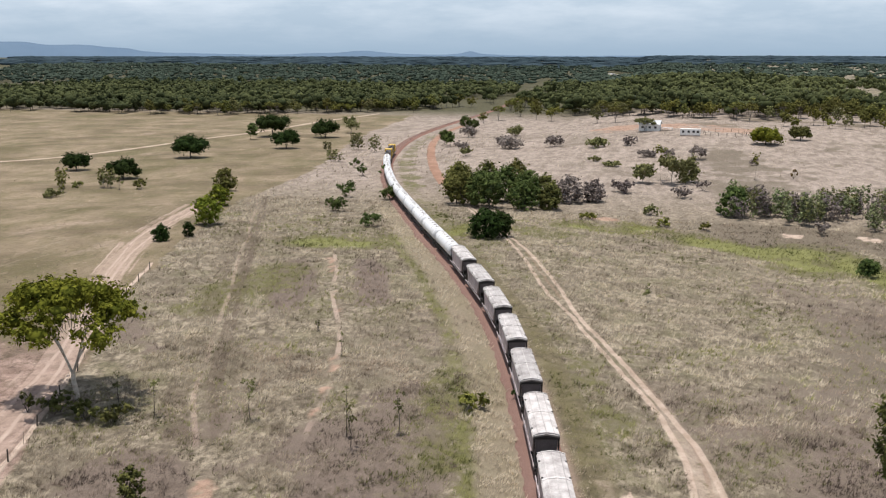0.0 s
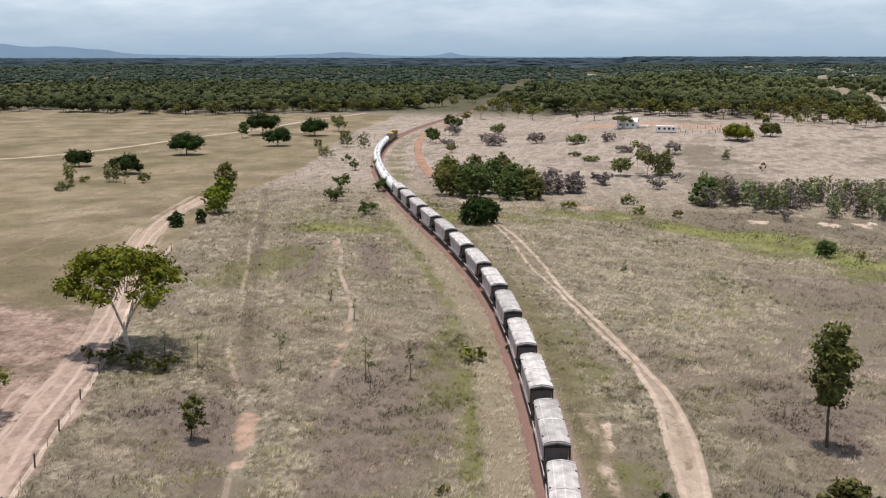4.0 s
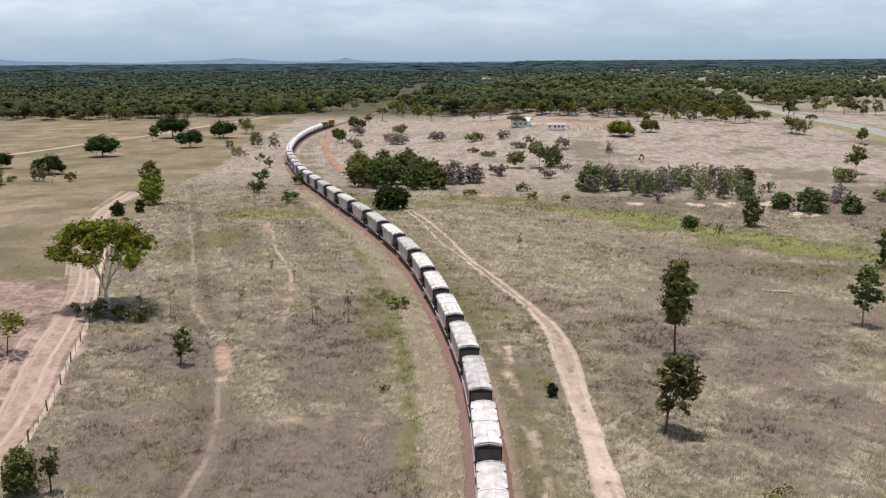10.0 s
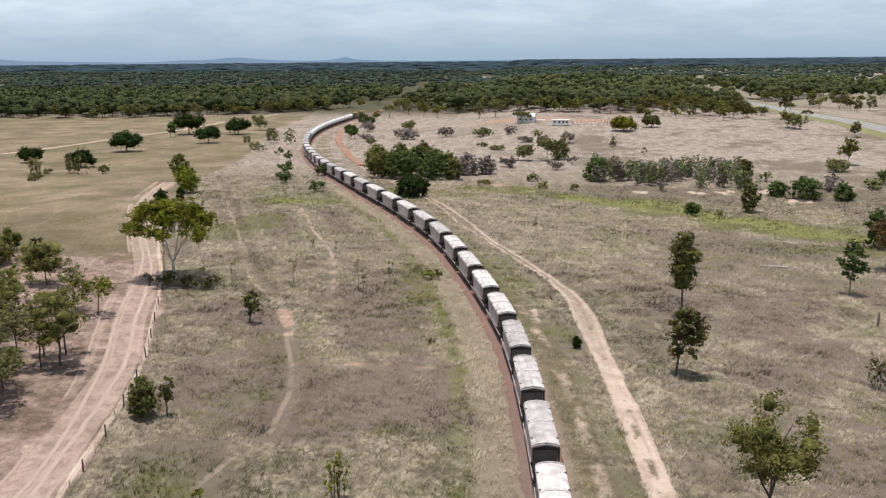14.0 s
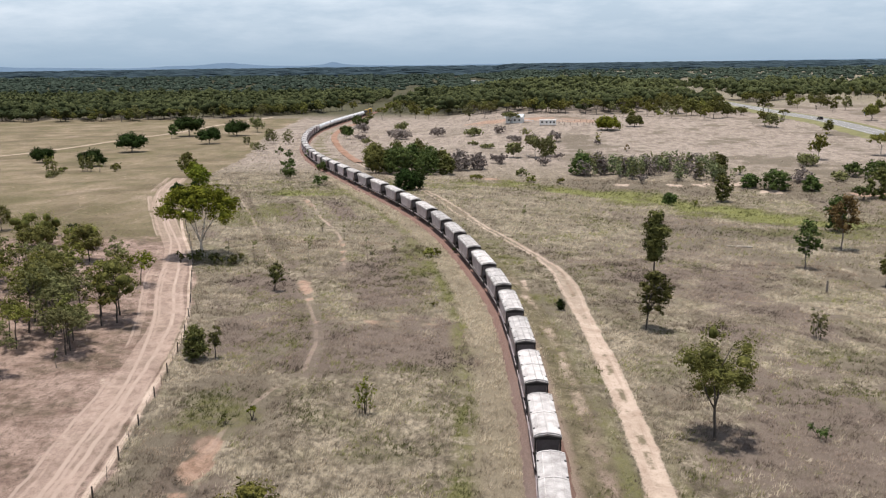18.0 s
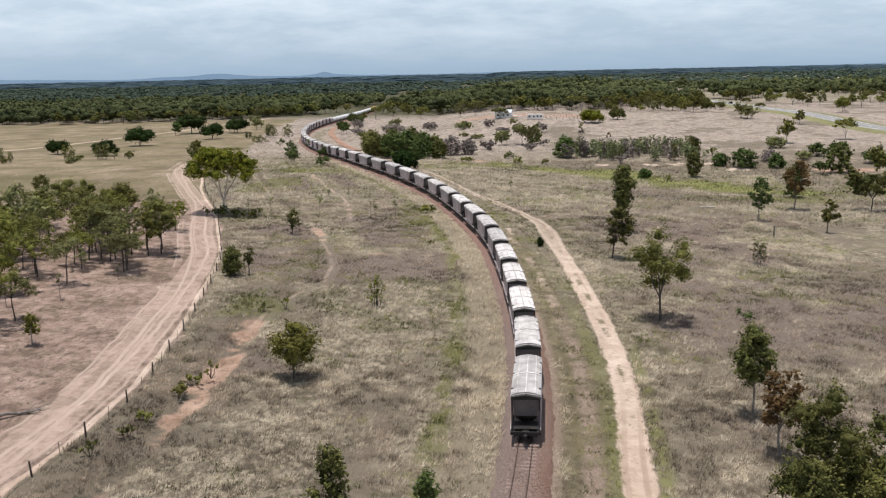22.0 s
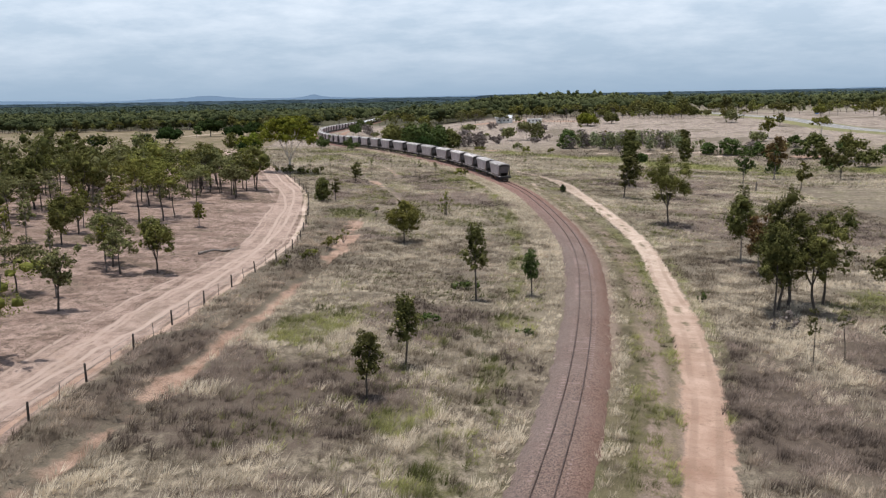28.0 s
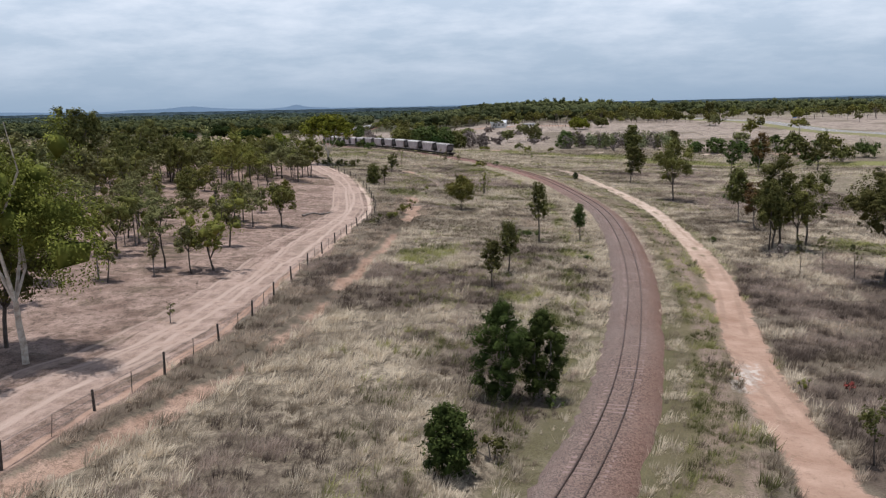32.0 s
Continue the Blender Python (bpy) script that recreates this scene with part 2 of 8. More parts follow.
# centre lines in plan
RAIL_LINE = [(-192, -330), (-110, -200), (-60, -116), (-37, -70), (-17.2, -24), (-7.8, 16), (-1.9, 60), (0.1, 100), (-2.6, 148),
             (-7.3, 181), (-18.2, 227), (-30.7, 262), (-45.5, 297), (-60.8, 336), (-72, 368), (-86.5, 416), (-97, 460),
             (-107, 520), (-112.5, 580), (-114, 660), (-112, 760), (-114, 900), (-120, 1100), (-128, 1400)]
WEST_ROAD = [(-47, -40), (-45.5, -14), (-43, -2), (-41.4, 16), (-40.4, 50), (-39.6, 82), (-43.6, 118), (-49.5, 148), (-56, 168), (-65, 198), (-76, 224), (-88, 254), (-97, 282), (-105, 316)]
WEST_FENCE = [(-44.6, -40), (-41.6, -18), (-39.8, -6), (-38.4, 3), (-38.0, 11), (-37.9, 27), (-37.2, 48), (-36.3, 66), (-35.5, 82), (-36.8, 95), (-40.4, 119), (-46, 147), (-53.6, 172), (-60, 192), (-72, 224), (-79, 246)]
EAST_ROAD = [(-11.4, -70), (-7.5, -40), (-5.1, -21), (-2.5, 0), (1.7, 22), (5.2, 44), (8.1, 74), (9.8, 105), (8.8, 140), (7.2, 168), (5.6, 192), (2.4, 207), (-2.9, 223),
             (-12, 250), (-24, 290), (-33, 312), (-46, 344), (-60, 384), (-73, 428)]
ORANGE_ROAD = [(-60, 384), (-72, 424), (-86, 480), (-97, 536), (-103, 590), (-104, 650)]
DRAIN = [(-44, -40), (-41, -24), (-38.6, -16), (-36, -5), (-33.7, 14), (-32.2, 36), (-31, 60), (-30.3, 86), (-30.6, 100), (-32, 112)]
STRIP_WEST = [(-31, 110), (-30.3, 118), (-28.5, 127), (-26.8, 133), (-27.3, 138), (-28.1, 144.7), (-30, 153), (-32.2, 161.8), (-35, 171), (-37.6, 179), (-41.5, 187), (-46.6, 197), (-50.2, 207), (-61.4, 238), (-73.8, 272), (-88, 311), (-99, 338)]
STRIP_MID = [(-32.4, 187), (-33.4, 194), (-35, 204), (-37.4, 214), (-39.8, 223), (-46.3, 241), (-55, 265)]
FAR_TRACK = [(-262, 385), (-224, 412), (-210, 452), (-203, 520), (-195, 570), (-192, 650), (-180, 735)]
CREEK = [(-76, 280), (-62, 279), (-48, 291), (-33, 322), (-18, 327), (-2, 323), (13, 318), (27, 312), (36, 305), (44, 292), (56, 287), (72, 282), (100, 274), (140, 266)]
HIGHWAY = [(196, 60), (184, 300), (169, 430), (161, 520), (155, 620), (153, 730), (146, 860), (110, 1060), (50, 1300), (-30, 1560), (-80, 1900)]
RAIL_PTS = smooth_line(RAIL_LINE, 1.0)
RAIL_S = np.r_[0, np.cumsum(np.linalg.norm(np.diff(RAIL_PTS, axis=0), axis=1))]
_raw = land(RAIL_PTS[:, 0], RAIL_PTS[:, 1])
_k = np.ones(81) / 81
RAIL_Z = np.convolve(np.pad(_raw, 40, mode="edge"), _k, mode="valid") + 0.55
# arc length at the point (-37, -70), from which the train is reckoned
RAIL_ZERO = float(RAIL_S[np.argmin(np.hypot(RAIL_PTS[:, 0] + 37, RAIL_PTS[:, 1] + 70))])


def on_rail(s):
    """Point of the rail head's centre line at arc length s from the zero mark."""
    s = s + RAIL_ZERO
    return Vector((np.interp(s, RAIL_S, RAIL_PTS[:, 0]), np.interp(s, RAIL_S, RAIL_PTS[:, 1]), np.interp(s, RAIL_S, RAIL_Z)))


def away(px, py, line, step=2.0):
    """Distance of points from a curve in plan."""
    c = smooth_line(line, step)
    best = np.full(px.shape, 1e9)
    near = (px > c[:, 0].min() - 40) & (px < c[:, 0].max() + 40) & (py > c[:, 1].min() - 40) & (py < c[:, 1].max() + 40)
    idx = np.nonzero(near)[0]
    if len(idx) == 0:
        return best
    qx, qy = px[idx], py[idx]
    b = np.full(qx.shape, 1e9)
    for (ax, ay), (bx, by) in zip(c[:-1], c[1:]):
        dx, dy = bx - ax, by - ay
        u = np.clip(((qx - ax) * dx + (qy - ay) * dy) / (dx * dx + dy * dy + 1e-9), 0, 1)
        b = np.minimum(b, (qx - ax - u * dx) ** 2 + (qy - ay - u * dy) ** 2)
    best[idx] = np.sqrt(b)
    return best


def wobble(x, y, size, seed):
    """Cheap smooth noise from summed waves, about -1 to 1."""
    rng = np.random.RandomState(seed)
    out = np.zeros_like(x)
    for k in range(7):
        a, ph, f = rng.uniform(0, math.tau), rng.uniform(0, math.tau), rng.uniform(0.6, 2.2) / size
        out = out + np.sin((x * math.cos(a) + y * math.sin(a)) * f * math.tau + ph + 1.3 * np.sin((x * math.sin(a) - y * math.cos(a)) * f * 2.1))
    return out / 3.2


def grain_at(x, y, size, seed, octaves=4):
    """Layered smooth noise, about -1 to 1; size is the width of its largest patches."""
    table = np.random.RandomState(seed).uniform(-1, 1, (256, 256))
    out, amount = np.zeros_like(x), 1.0
    for k in range(octaves):
        u, v = x / size + 37.3 * k, y / size + 11.7 * k
        i, j = np.floor(u).astype(int), np.floor(v).astype(int)
        fu, fv = u - i, v - j
        fu, fv = fu * fu * (3 - 2 * fu), fv * fv * (3 - 2 * fv)
        i0, i1, j0, j1 = i % 256, (i + 1) % 256, j % 256, (j + 1) % 256
        low = table[i0, j0] * (1 - fu) + table[i1, j0] * fu
        high = table[i0, j1] * (1 - fu) + table[i1, j1] * fu
        out = out + amount * (low * (1 - fv) + high * fv)
        amount, size = amount * 0.55, size * 0.48
    return out * 0.85


def side_of(x, y, line):
    """Signed distance from a centre line, over a range of twenty metres each way, scaled to one."""
    c = smooth_line(line, 1.5)
    out, best = np.full(x.shape, 30.0), np.full(x.shape, 1e9)
    t = np.gradient(c, axis=0)
    t = t / np.linalg.norm(t, axis=1)[:, None]
    for (cx, cy), (tx, ty) in zip(c, t):
        near = np.abs(y - cy) < 26
        dx, dy = x[near] - cx, y[near] - cy
        d = dx * dx + dy * dy
        b, o = best[near], out[near]
        better = d < b
        o[better] = (dx * ty - dy * tx)[better]
        along = np.abs(dx * tx + dy * ty)
        o[better & (along > 3)] = 30
        b[better] = d[better]
        best[near], out[near] = b, o
    return np.clip(out / 20, -1, 1)


def spot(x, y, cx, cy, rx, ry, turn=0.0):
    c, s = math.cos(turn), math.sin(turn)
    dx, dy = x - cx, y - cy
    return np.exp(-(((dx * c + dy * s) / rx) ** 2 + ((dy * c - dx * s) / ry) ** 2))


def zones(x, y, road=True):
    """What the ground is made of, each 0 to 1: sand, orange earth, green growth, grazed paddock, dark brown grass, bare pink soil, burnt-looking mauve grass."""
    rough = grain_at(x, y, 7.0, 3)
    soft = grain_at(x, y, 30.0, 5, 5)
    d_west, d_east = away(x, y, WEST_ROAD), away(x, y, EAST_ROAD)
    d_rail, d_drain, d_creek = away(x, y, RAIL_LINE), away(x, y, DRAIN), away(x, y, CREEK)
    strip = lambda d, w, e: 1 - ease(w - e, w + e, d + rough * e * 0.6)
    near = 1 - ease(140, 215, y)
    wide = 1.1 + 0.15 * (1 - ease(30, 90, y)) + 0.7 * ease(150, 175, y) * (1 - ease(200, 215, y))
    sand = 0.24 * strip(d_west, 2.4 + 1.6 * near, 2.2) * (1 - 0.55 * ease(250, 300, y))
    if road:
        sand = np.maximum(sand, strip(d_east, wide, 0.7) * (1 - 0.8 * ease(150, 235, y)) * (1 - ease(235, 300, y)))
    # bare sandy patches between the rails and the east road
    for cx, cy, rx, ry in ((1.3, 30, 0.9, 9), (1.6, 46, 0.7, 7), (-0.6, 17, 0.9, 6), (-1.2, 182, 0.5, 9), (-2.5, 3, 1.0, 8), (-7.6, -25, 0.7, 5), (-9.6, -36, 0.8, 5), (-5.4, -8, 0.6, 4)):
        sand = np.maximum(sand, 0.8 * ease(0.2, 0.75, spot(x, y, cx, cy, rx, ry) + 0.18 * rough))
    for cx, cy, rx, ry in ((47, 330, 3.4, 4), (57, 334, 4.4, 5), (67, 336, 4, 4), (31, 331, 3, 3), (75, 322, 4, 4)):
        sand = np.maximum(sand, 0.62 * ease(0.3, 0.9, spot(x, y, cx, cy, rx, ry) * (1.1 + 0.9 * grain_at(x, y, 3.5, 37))))
    orange = 0.0 * x
    orange = np.maximum(orange, 0.68 * strip(d_drain, 0.8, 0.8) * ease(-0.7, 0.3, wobble(x, y, 14, 9) + 0.25 + 0.5 * rough))
    washed = (1 - ease(-3, 4, y)) + ease(18, 24, y) * (1 - ease(40, 46, y)) + ease(74, 80, y) * (1 - ease(110, 118, y))
    orange = np.maximum(orange, 0.95 * washed * strip(d_drain, 0.8 + 0.5 * ease(70, 80, y), 0.75) * ease(-0.7, -0.05, grain_at(x, y, 4.0, 19)))
    orange = np.maximum(orange, 0.72 * strip(d_drain, 0.55, 0.5) * (1 - ease(62, 70, y)) * ease(-0.8, -0.25, grain_at(x, y, 6.0, 43)))
    for cx, cy, rx, ry in ((-10, 336, 5, 3), (92, 338, 5, 3), (0, 582, 38, 26), (38, 560, 22, 22), (110, 318, 14, 5)):
        orange = np.maximum(orange, 0.75 * ease(0.35, 0.9, spot(x, y, cx, cy, rx, ry) + 0.4 * rough))
    # eroded runs along the old strips
    worn = ease(-0.25, 0.3, rough + 0.5 * grain_at(x, y, 11.0, 23))
    d_wash = away(x, y, STRIP_WEST)
    orange = np.maximum(orange, (0.28 + 0.6 * worn) * strip(d_wash, 0.45, 0.55) * ease(118, 130, y) * (1 - ease(192, 204, y)))
    orange = np.maximum(orange, 0.85 * worn * strip(d_wash, 1.1, 0.8) * ease(166, 172, y) * (1 - ease(186, 194, y)))
    orange = np.maximum(orange, 0.46 * ease(0.2, 0.8, np.maximum(spot(x, y, -18.5, 156.5, 5.5, 1.6), spot(x, y, -14.7, 166, 0.9, 9)) * (0.9 + 0.8 * grain_at(x, y, 2.5, 41))))
    orange = np.maximum(orange, 0.72 * worn * strip(away(x, y, STRIP_MID), 0.75, 0.7))
    for cx, cy, rx, ry in ((-20, 161, 5, 3), (-23, 156, 4, 2)):
        orange = np.maximum(orange, 0.5 * ease(0.35, 0.9, spot(x, y, cx, cy, rx, ry) + 0.5 * rough))
    green = 0.95 * strip(d_creek, 5.5 + 7 * ease(0, 40, x) + 4 * soft, 5.0) * ease(-90, -60, x) * np.clip(0.78 + 0.8 * grain_at(x, y, 16.0, 35), 0.2, 1)
    green = np.maximum(green, 0.8 * np.exp(-(((d_rail - 7.2 - 0.9 * soft) / 1.1) ** 2)) * np.clip(0.72 + 1.3 * grain_at(x, y, 6.0, 39), 0, 1) * (x < np.interp(y, RAIL_PTS[:, 1], RAIL_PTS[:, 0])) * ease(40, 66, y) * (1 - ease(270, 300, y)))
    east_of = x > np.interp(y, RAIL_PTS[:, 1], RAIL_PTS[:, 0])
    green = np.maximum(green, (0.4 + 0.2 * ease(50, 110, y) + 0.2 * ease(150, 200, y)) * np.exp(-(((d_rail - 4.4) / 1.4) ** 2)) * (0.8 + 0.4 * rough) * (0.25 + 0.75 * east_of) * (1 - ease(330, 400, y)))
    green = np.maximum(green, (0.52 + 0.26 * (1 - ease(20, 60, y)) + 0.15 * ease(290, 330, y)) * east_of * (d_rail < 9 + rough * 2) * ease(3.0, 4.0, d_rail) * (0.75 + 0.4 * rough) * (1 - ease(560, 640, y)))
    for cx, cy, rx, ry in ((32, 62, 12, 9), (56, 282, 22, 10), (30, 300, 12, 8), (70, 258, 30, 9), (-34, 118, 5, 8), (-24, 312, 12, 8), (-60, 240, 7, 22), (-20, 205, 6, 30), (-26, 44, 4, 9), (-105, 300, 14, 12), (-15, -0.5, 0.9, 3.2), (-13.2, 5, 0.8, 4), (-14.6, 13, 2.2, 9), (-11.5, 30, 1.6, 9), (-17, 21, 3.0, 4), (-9.5, 47, 2.2, 5)):
        green = np.maximum(green, 0.6 * ease(0.25, 0.8, spot(x, y, cx, cy, rx, ry) + 0.3 * rough))
    fence_x = np.interp(y, [p[1] for p in WEST_FENCE] + [330, 420, 560, 800], [p[0] for p in WEST_FENCE] + [-101, -112, -138, -160])
    paddock = (1 - ease(-1.5, 1.5, x - fence_x + rough)) * (1 - ease(690, 760, y))
    pink = paddock * (1 - ease(180, 235, y + 8 * soft))
    dark = ease(-0.1, 0.75, soft + 0.5 * rough)
    for cx, cy, rx, ry in ((-20, 172, 11, 20), (-30, 215, 12, 14), (-8, 70, 8, 30), (30, 22, 18, 26), (44, 255, 26, 16), (-46, 205, 8, 16), (25, 330, 40, 14), (-32, 150, 6, 18), (14, 6, 14, 20)):
        dark = np.maximum(dark, ease(0.2, 0.7, spot(x, y, cx, cy, rx, ry) + 0.25 * rough))
    west_of = 1.0 - east_of
    pale = 0.9 * np.exp(-(((d_rail - 8) / 4) ** 2)) * west_of * (0.75 + 0.4 * rough)
    for cx, cy, rx, ry in ((-24, 20, 9, 42), (-20, 98, 10, 20), (-50, 250, 12, 30), (-35, 245, 10, 16), (18, 145, 14, 34), (30, 205, 18, 24), (12, 250, 16, 22), (-34, 180, 5, 16), (-52, 160, 6, 10), (14, 100, 6, 20), (-12, 120, 5, 30)):
        pale = np.maximum(pale, 0.9 * ease(0.25, 0.8, spot(x, y, cx, cy, rx, ry) + 0.3 * rough))
    dark = dark * (1 - 0.55 * ease(130, 200, y) * (1 - ease(5, 30, x))) * (1 - pale)
    dark = np.maximum(dark, (0.34 + 0.5 * rough) * ease(8, 15, x + 2 * rough) * (1 - ease(170, 260, y + 12 * soft)))
    between = (x > fence_x) & (d_drain < 6) & (x < np.interp(y, [p[1] for p in DRAIN], [p[0] for p in DRAIN])) & (y < 112)
    dark = np.maximum(dark, 1.0 * between)
    dark = np.maximum(dark, (1 - ease(20, 60, y + 10 * soft)) * ease(-4, 6, x) * (0.8 + 0.3 * rough))
    dark = np.maximum(dark, 0.4 * (1 - ease(20, 75, y + 10 * soft)) * (0.7 + 0.5 * rough) * ease(-12, -8, x))
    dark = np.maximum(dark, 0.2 * ease(330, 380, y))
    dark = dark * (1 - paddock)
    east_x = np.interp(y, [p[1] for p in EAST_ROAD], [p[0] for p in EAST_ROAD])
    mauve = (1 - ease(34, 62, y + 9 * soft)) * ease(1.0, 2.8, x - east_x + rough) * np.maximum(ease(-0.9, 0.1, soft + 0.4 * rough + 0.5), 1 - ease(14, 36, y)) * np.clip(0.62 + 0.55 * rough + 0.4 * soft, 0.1, 1)
    # dark ground round the two young trees: part dead grass, part painted shadow
    mauve = np.maximum(mauve, 0.5 * ease(0.2, 0.8, spot(x, y, -19.5, -10, 3.2, 5) + 0.3 * rough))
    mauve = np.maximum(mauve, 0.22 * between)
    mauve = np.maximum(mauve, 0.6 * ease(0.3, 0.75, np.maximum(spot(x, y, -17, 46, 7, 16), spot(x, y, -25, 22, 6, 12)) + 0.45 * rough) * west_of)
    mauve = np.maximum(mauve, 0.62 * ease(0.25, 0.7, spot(x, y, -23, 177, 10, 15) + 0.2 * rough))
    old_plots = np.maximum(spot(x, y, -53.5, 241, 4.5, 26, 0.315), np.maximum(spot(x, y, -44, 252, 4, 20, 0.3), spot(x, y, -42, 174, 7, 15, 0.4)))
    mauve = np.maximum(mauve, 0.75 * ease(0.3, 0.75, old_plots + 0.25 * rough))
    mauve = np.maximum(mauve, 0.62 * ease(0.1, 0.5, grain_at(x, y, 24.0, 29, 5)) * west_of * ease(-5, 25, y) * (1 - ease(205, 250, y)) * ease(4.5, 9, d_rail + 2 * rough))
    mauve = np.maximum(mauve, (0.42 + 0.2 * ease(12, 20, x) * (1 - ease(190, 230, y))) * ease(0.0, 0.5, grain_at(x, y, 34.0, 31, 5) + 0.14 * ease(12, 20, x)) * east_of * ease(60, 90, y) * (1 - ease(300, 340, y)) * ease(12, 16, d_rail))
    mauve = np.maximum(mauve, 0.38 * ease(0.25, 0.7, np.maximum(spot(x, y, -44, 168, 7, 20), spot(x, y, -24, 232, 9, 16)) + 0.2 * rough))
    mauve = np.maximum(mauve, 0.62 * ease(0.25, 0.75, spot(x, y, -37, 148, 6.5, 19) + 0.35 * rough))
    mauve = np.maximum(mauve, 0.55 * ease(0.25, 0.75, np.maximum(spot(x, y, 30, 128, 9, 22), spot(x, y, 34, 172, 12, 14)) + 0.5 * rough))
    mauve = np.maximum(mauve, 0.5 * ease(0.25, 0.75, spot(x, y, -21, 7, 5.5, 15) + 0.5 * rough))
    mauve = np.maximum(mauve, 0.4 * ease(0.3, 0.7, np.maximum(spot(x, y, -9, 22, 4, 22), np.maximum(spot(x, y, -33, -24, 5, 13), 0.8 * spot(x, y, -25, -26, 5, 7))) + 0.3 * rough)) * (1 - paddock)
    keep = 1 - np.maximum(sand, orange)
    return [np.clip(v, 0, 1) for v in (sand, orange, green * keep, paddock, dark, pink, mauve * keep)]


def mesh_from(name, verts, faces_tri=None, faces_quad=None, smooth=False):
    """Mesh from arrays of corners and of equal-sided faces."""
    me = bpy.data.meshes.new(name)
    verts = np.asarray(verts, np.float32)
    loops, starts, totals, at = [], [], [], 0
    for f, k in ((faces_tri, 3), (faces_quad, 4)):
        if f is not None and len(f):
            f = np.asarray(f, np.int32)
            loops.append(f.ravel())
            starts.append(at + np.arange(len(f)) * k)
            totals.append(np.full(len(f), k))
            at += f.size
    loops, starts, totals = np.concatenate(loops), np.concatenate(starts), np.concatenate(totals)
    me.vertices.add(len(verts))
    me.vertices.foreach_set("co", verts.ravel())
    me.loops.add(len(loops))
    me.loops.foreach_set("vertex_index", loops.astype(np.int32))
    me.polygons.add(len(starts))
    me.polygons.foreach_set("loop_start", starts.astype(np.int32))
    me.polygons.foreach_set("loop_total", totals.astype(np.int32))
    if smooth:
        me.polygons.foreach_set("use_smooth", np.ones(len(starts), bool))
    me.update(calc_edges=True)
    return me


def give_tone(me, values, name="tone"):
    a = me.attributes.new(name, "FLOAT", "POINT")
    a.data.foreach_set("value", np.asarray(values, np.float32))


# ---------------------------------------------------------------- ground
def spread(lo, hi, fine_lo, fine_hi, step, growth, most):
    mid = list(np.arange(fine_lo, fine_hi + 0.01, step))
    up, s, v = [], step, mid[-1]
    while v < hi:
        s = min(s * growth, most)
        v += s
        up.append(v)
    down, s, v = [], step, mid[0]
    while v > lo:
        s = min(s * growth, most)
        v -= s
        down.append(v)
    return np.array(down[::-1] + mid + up)


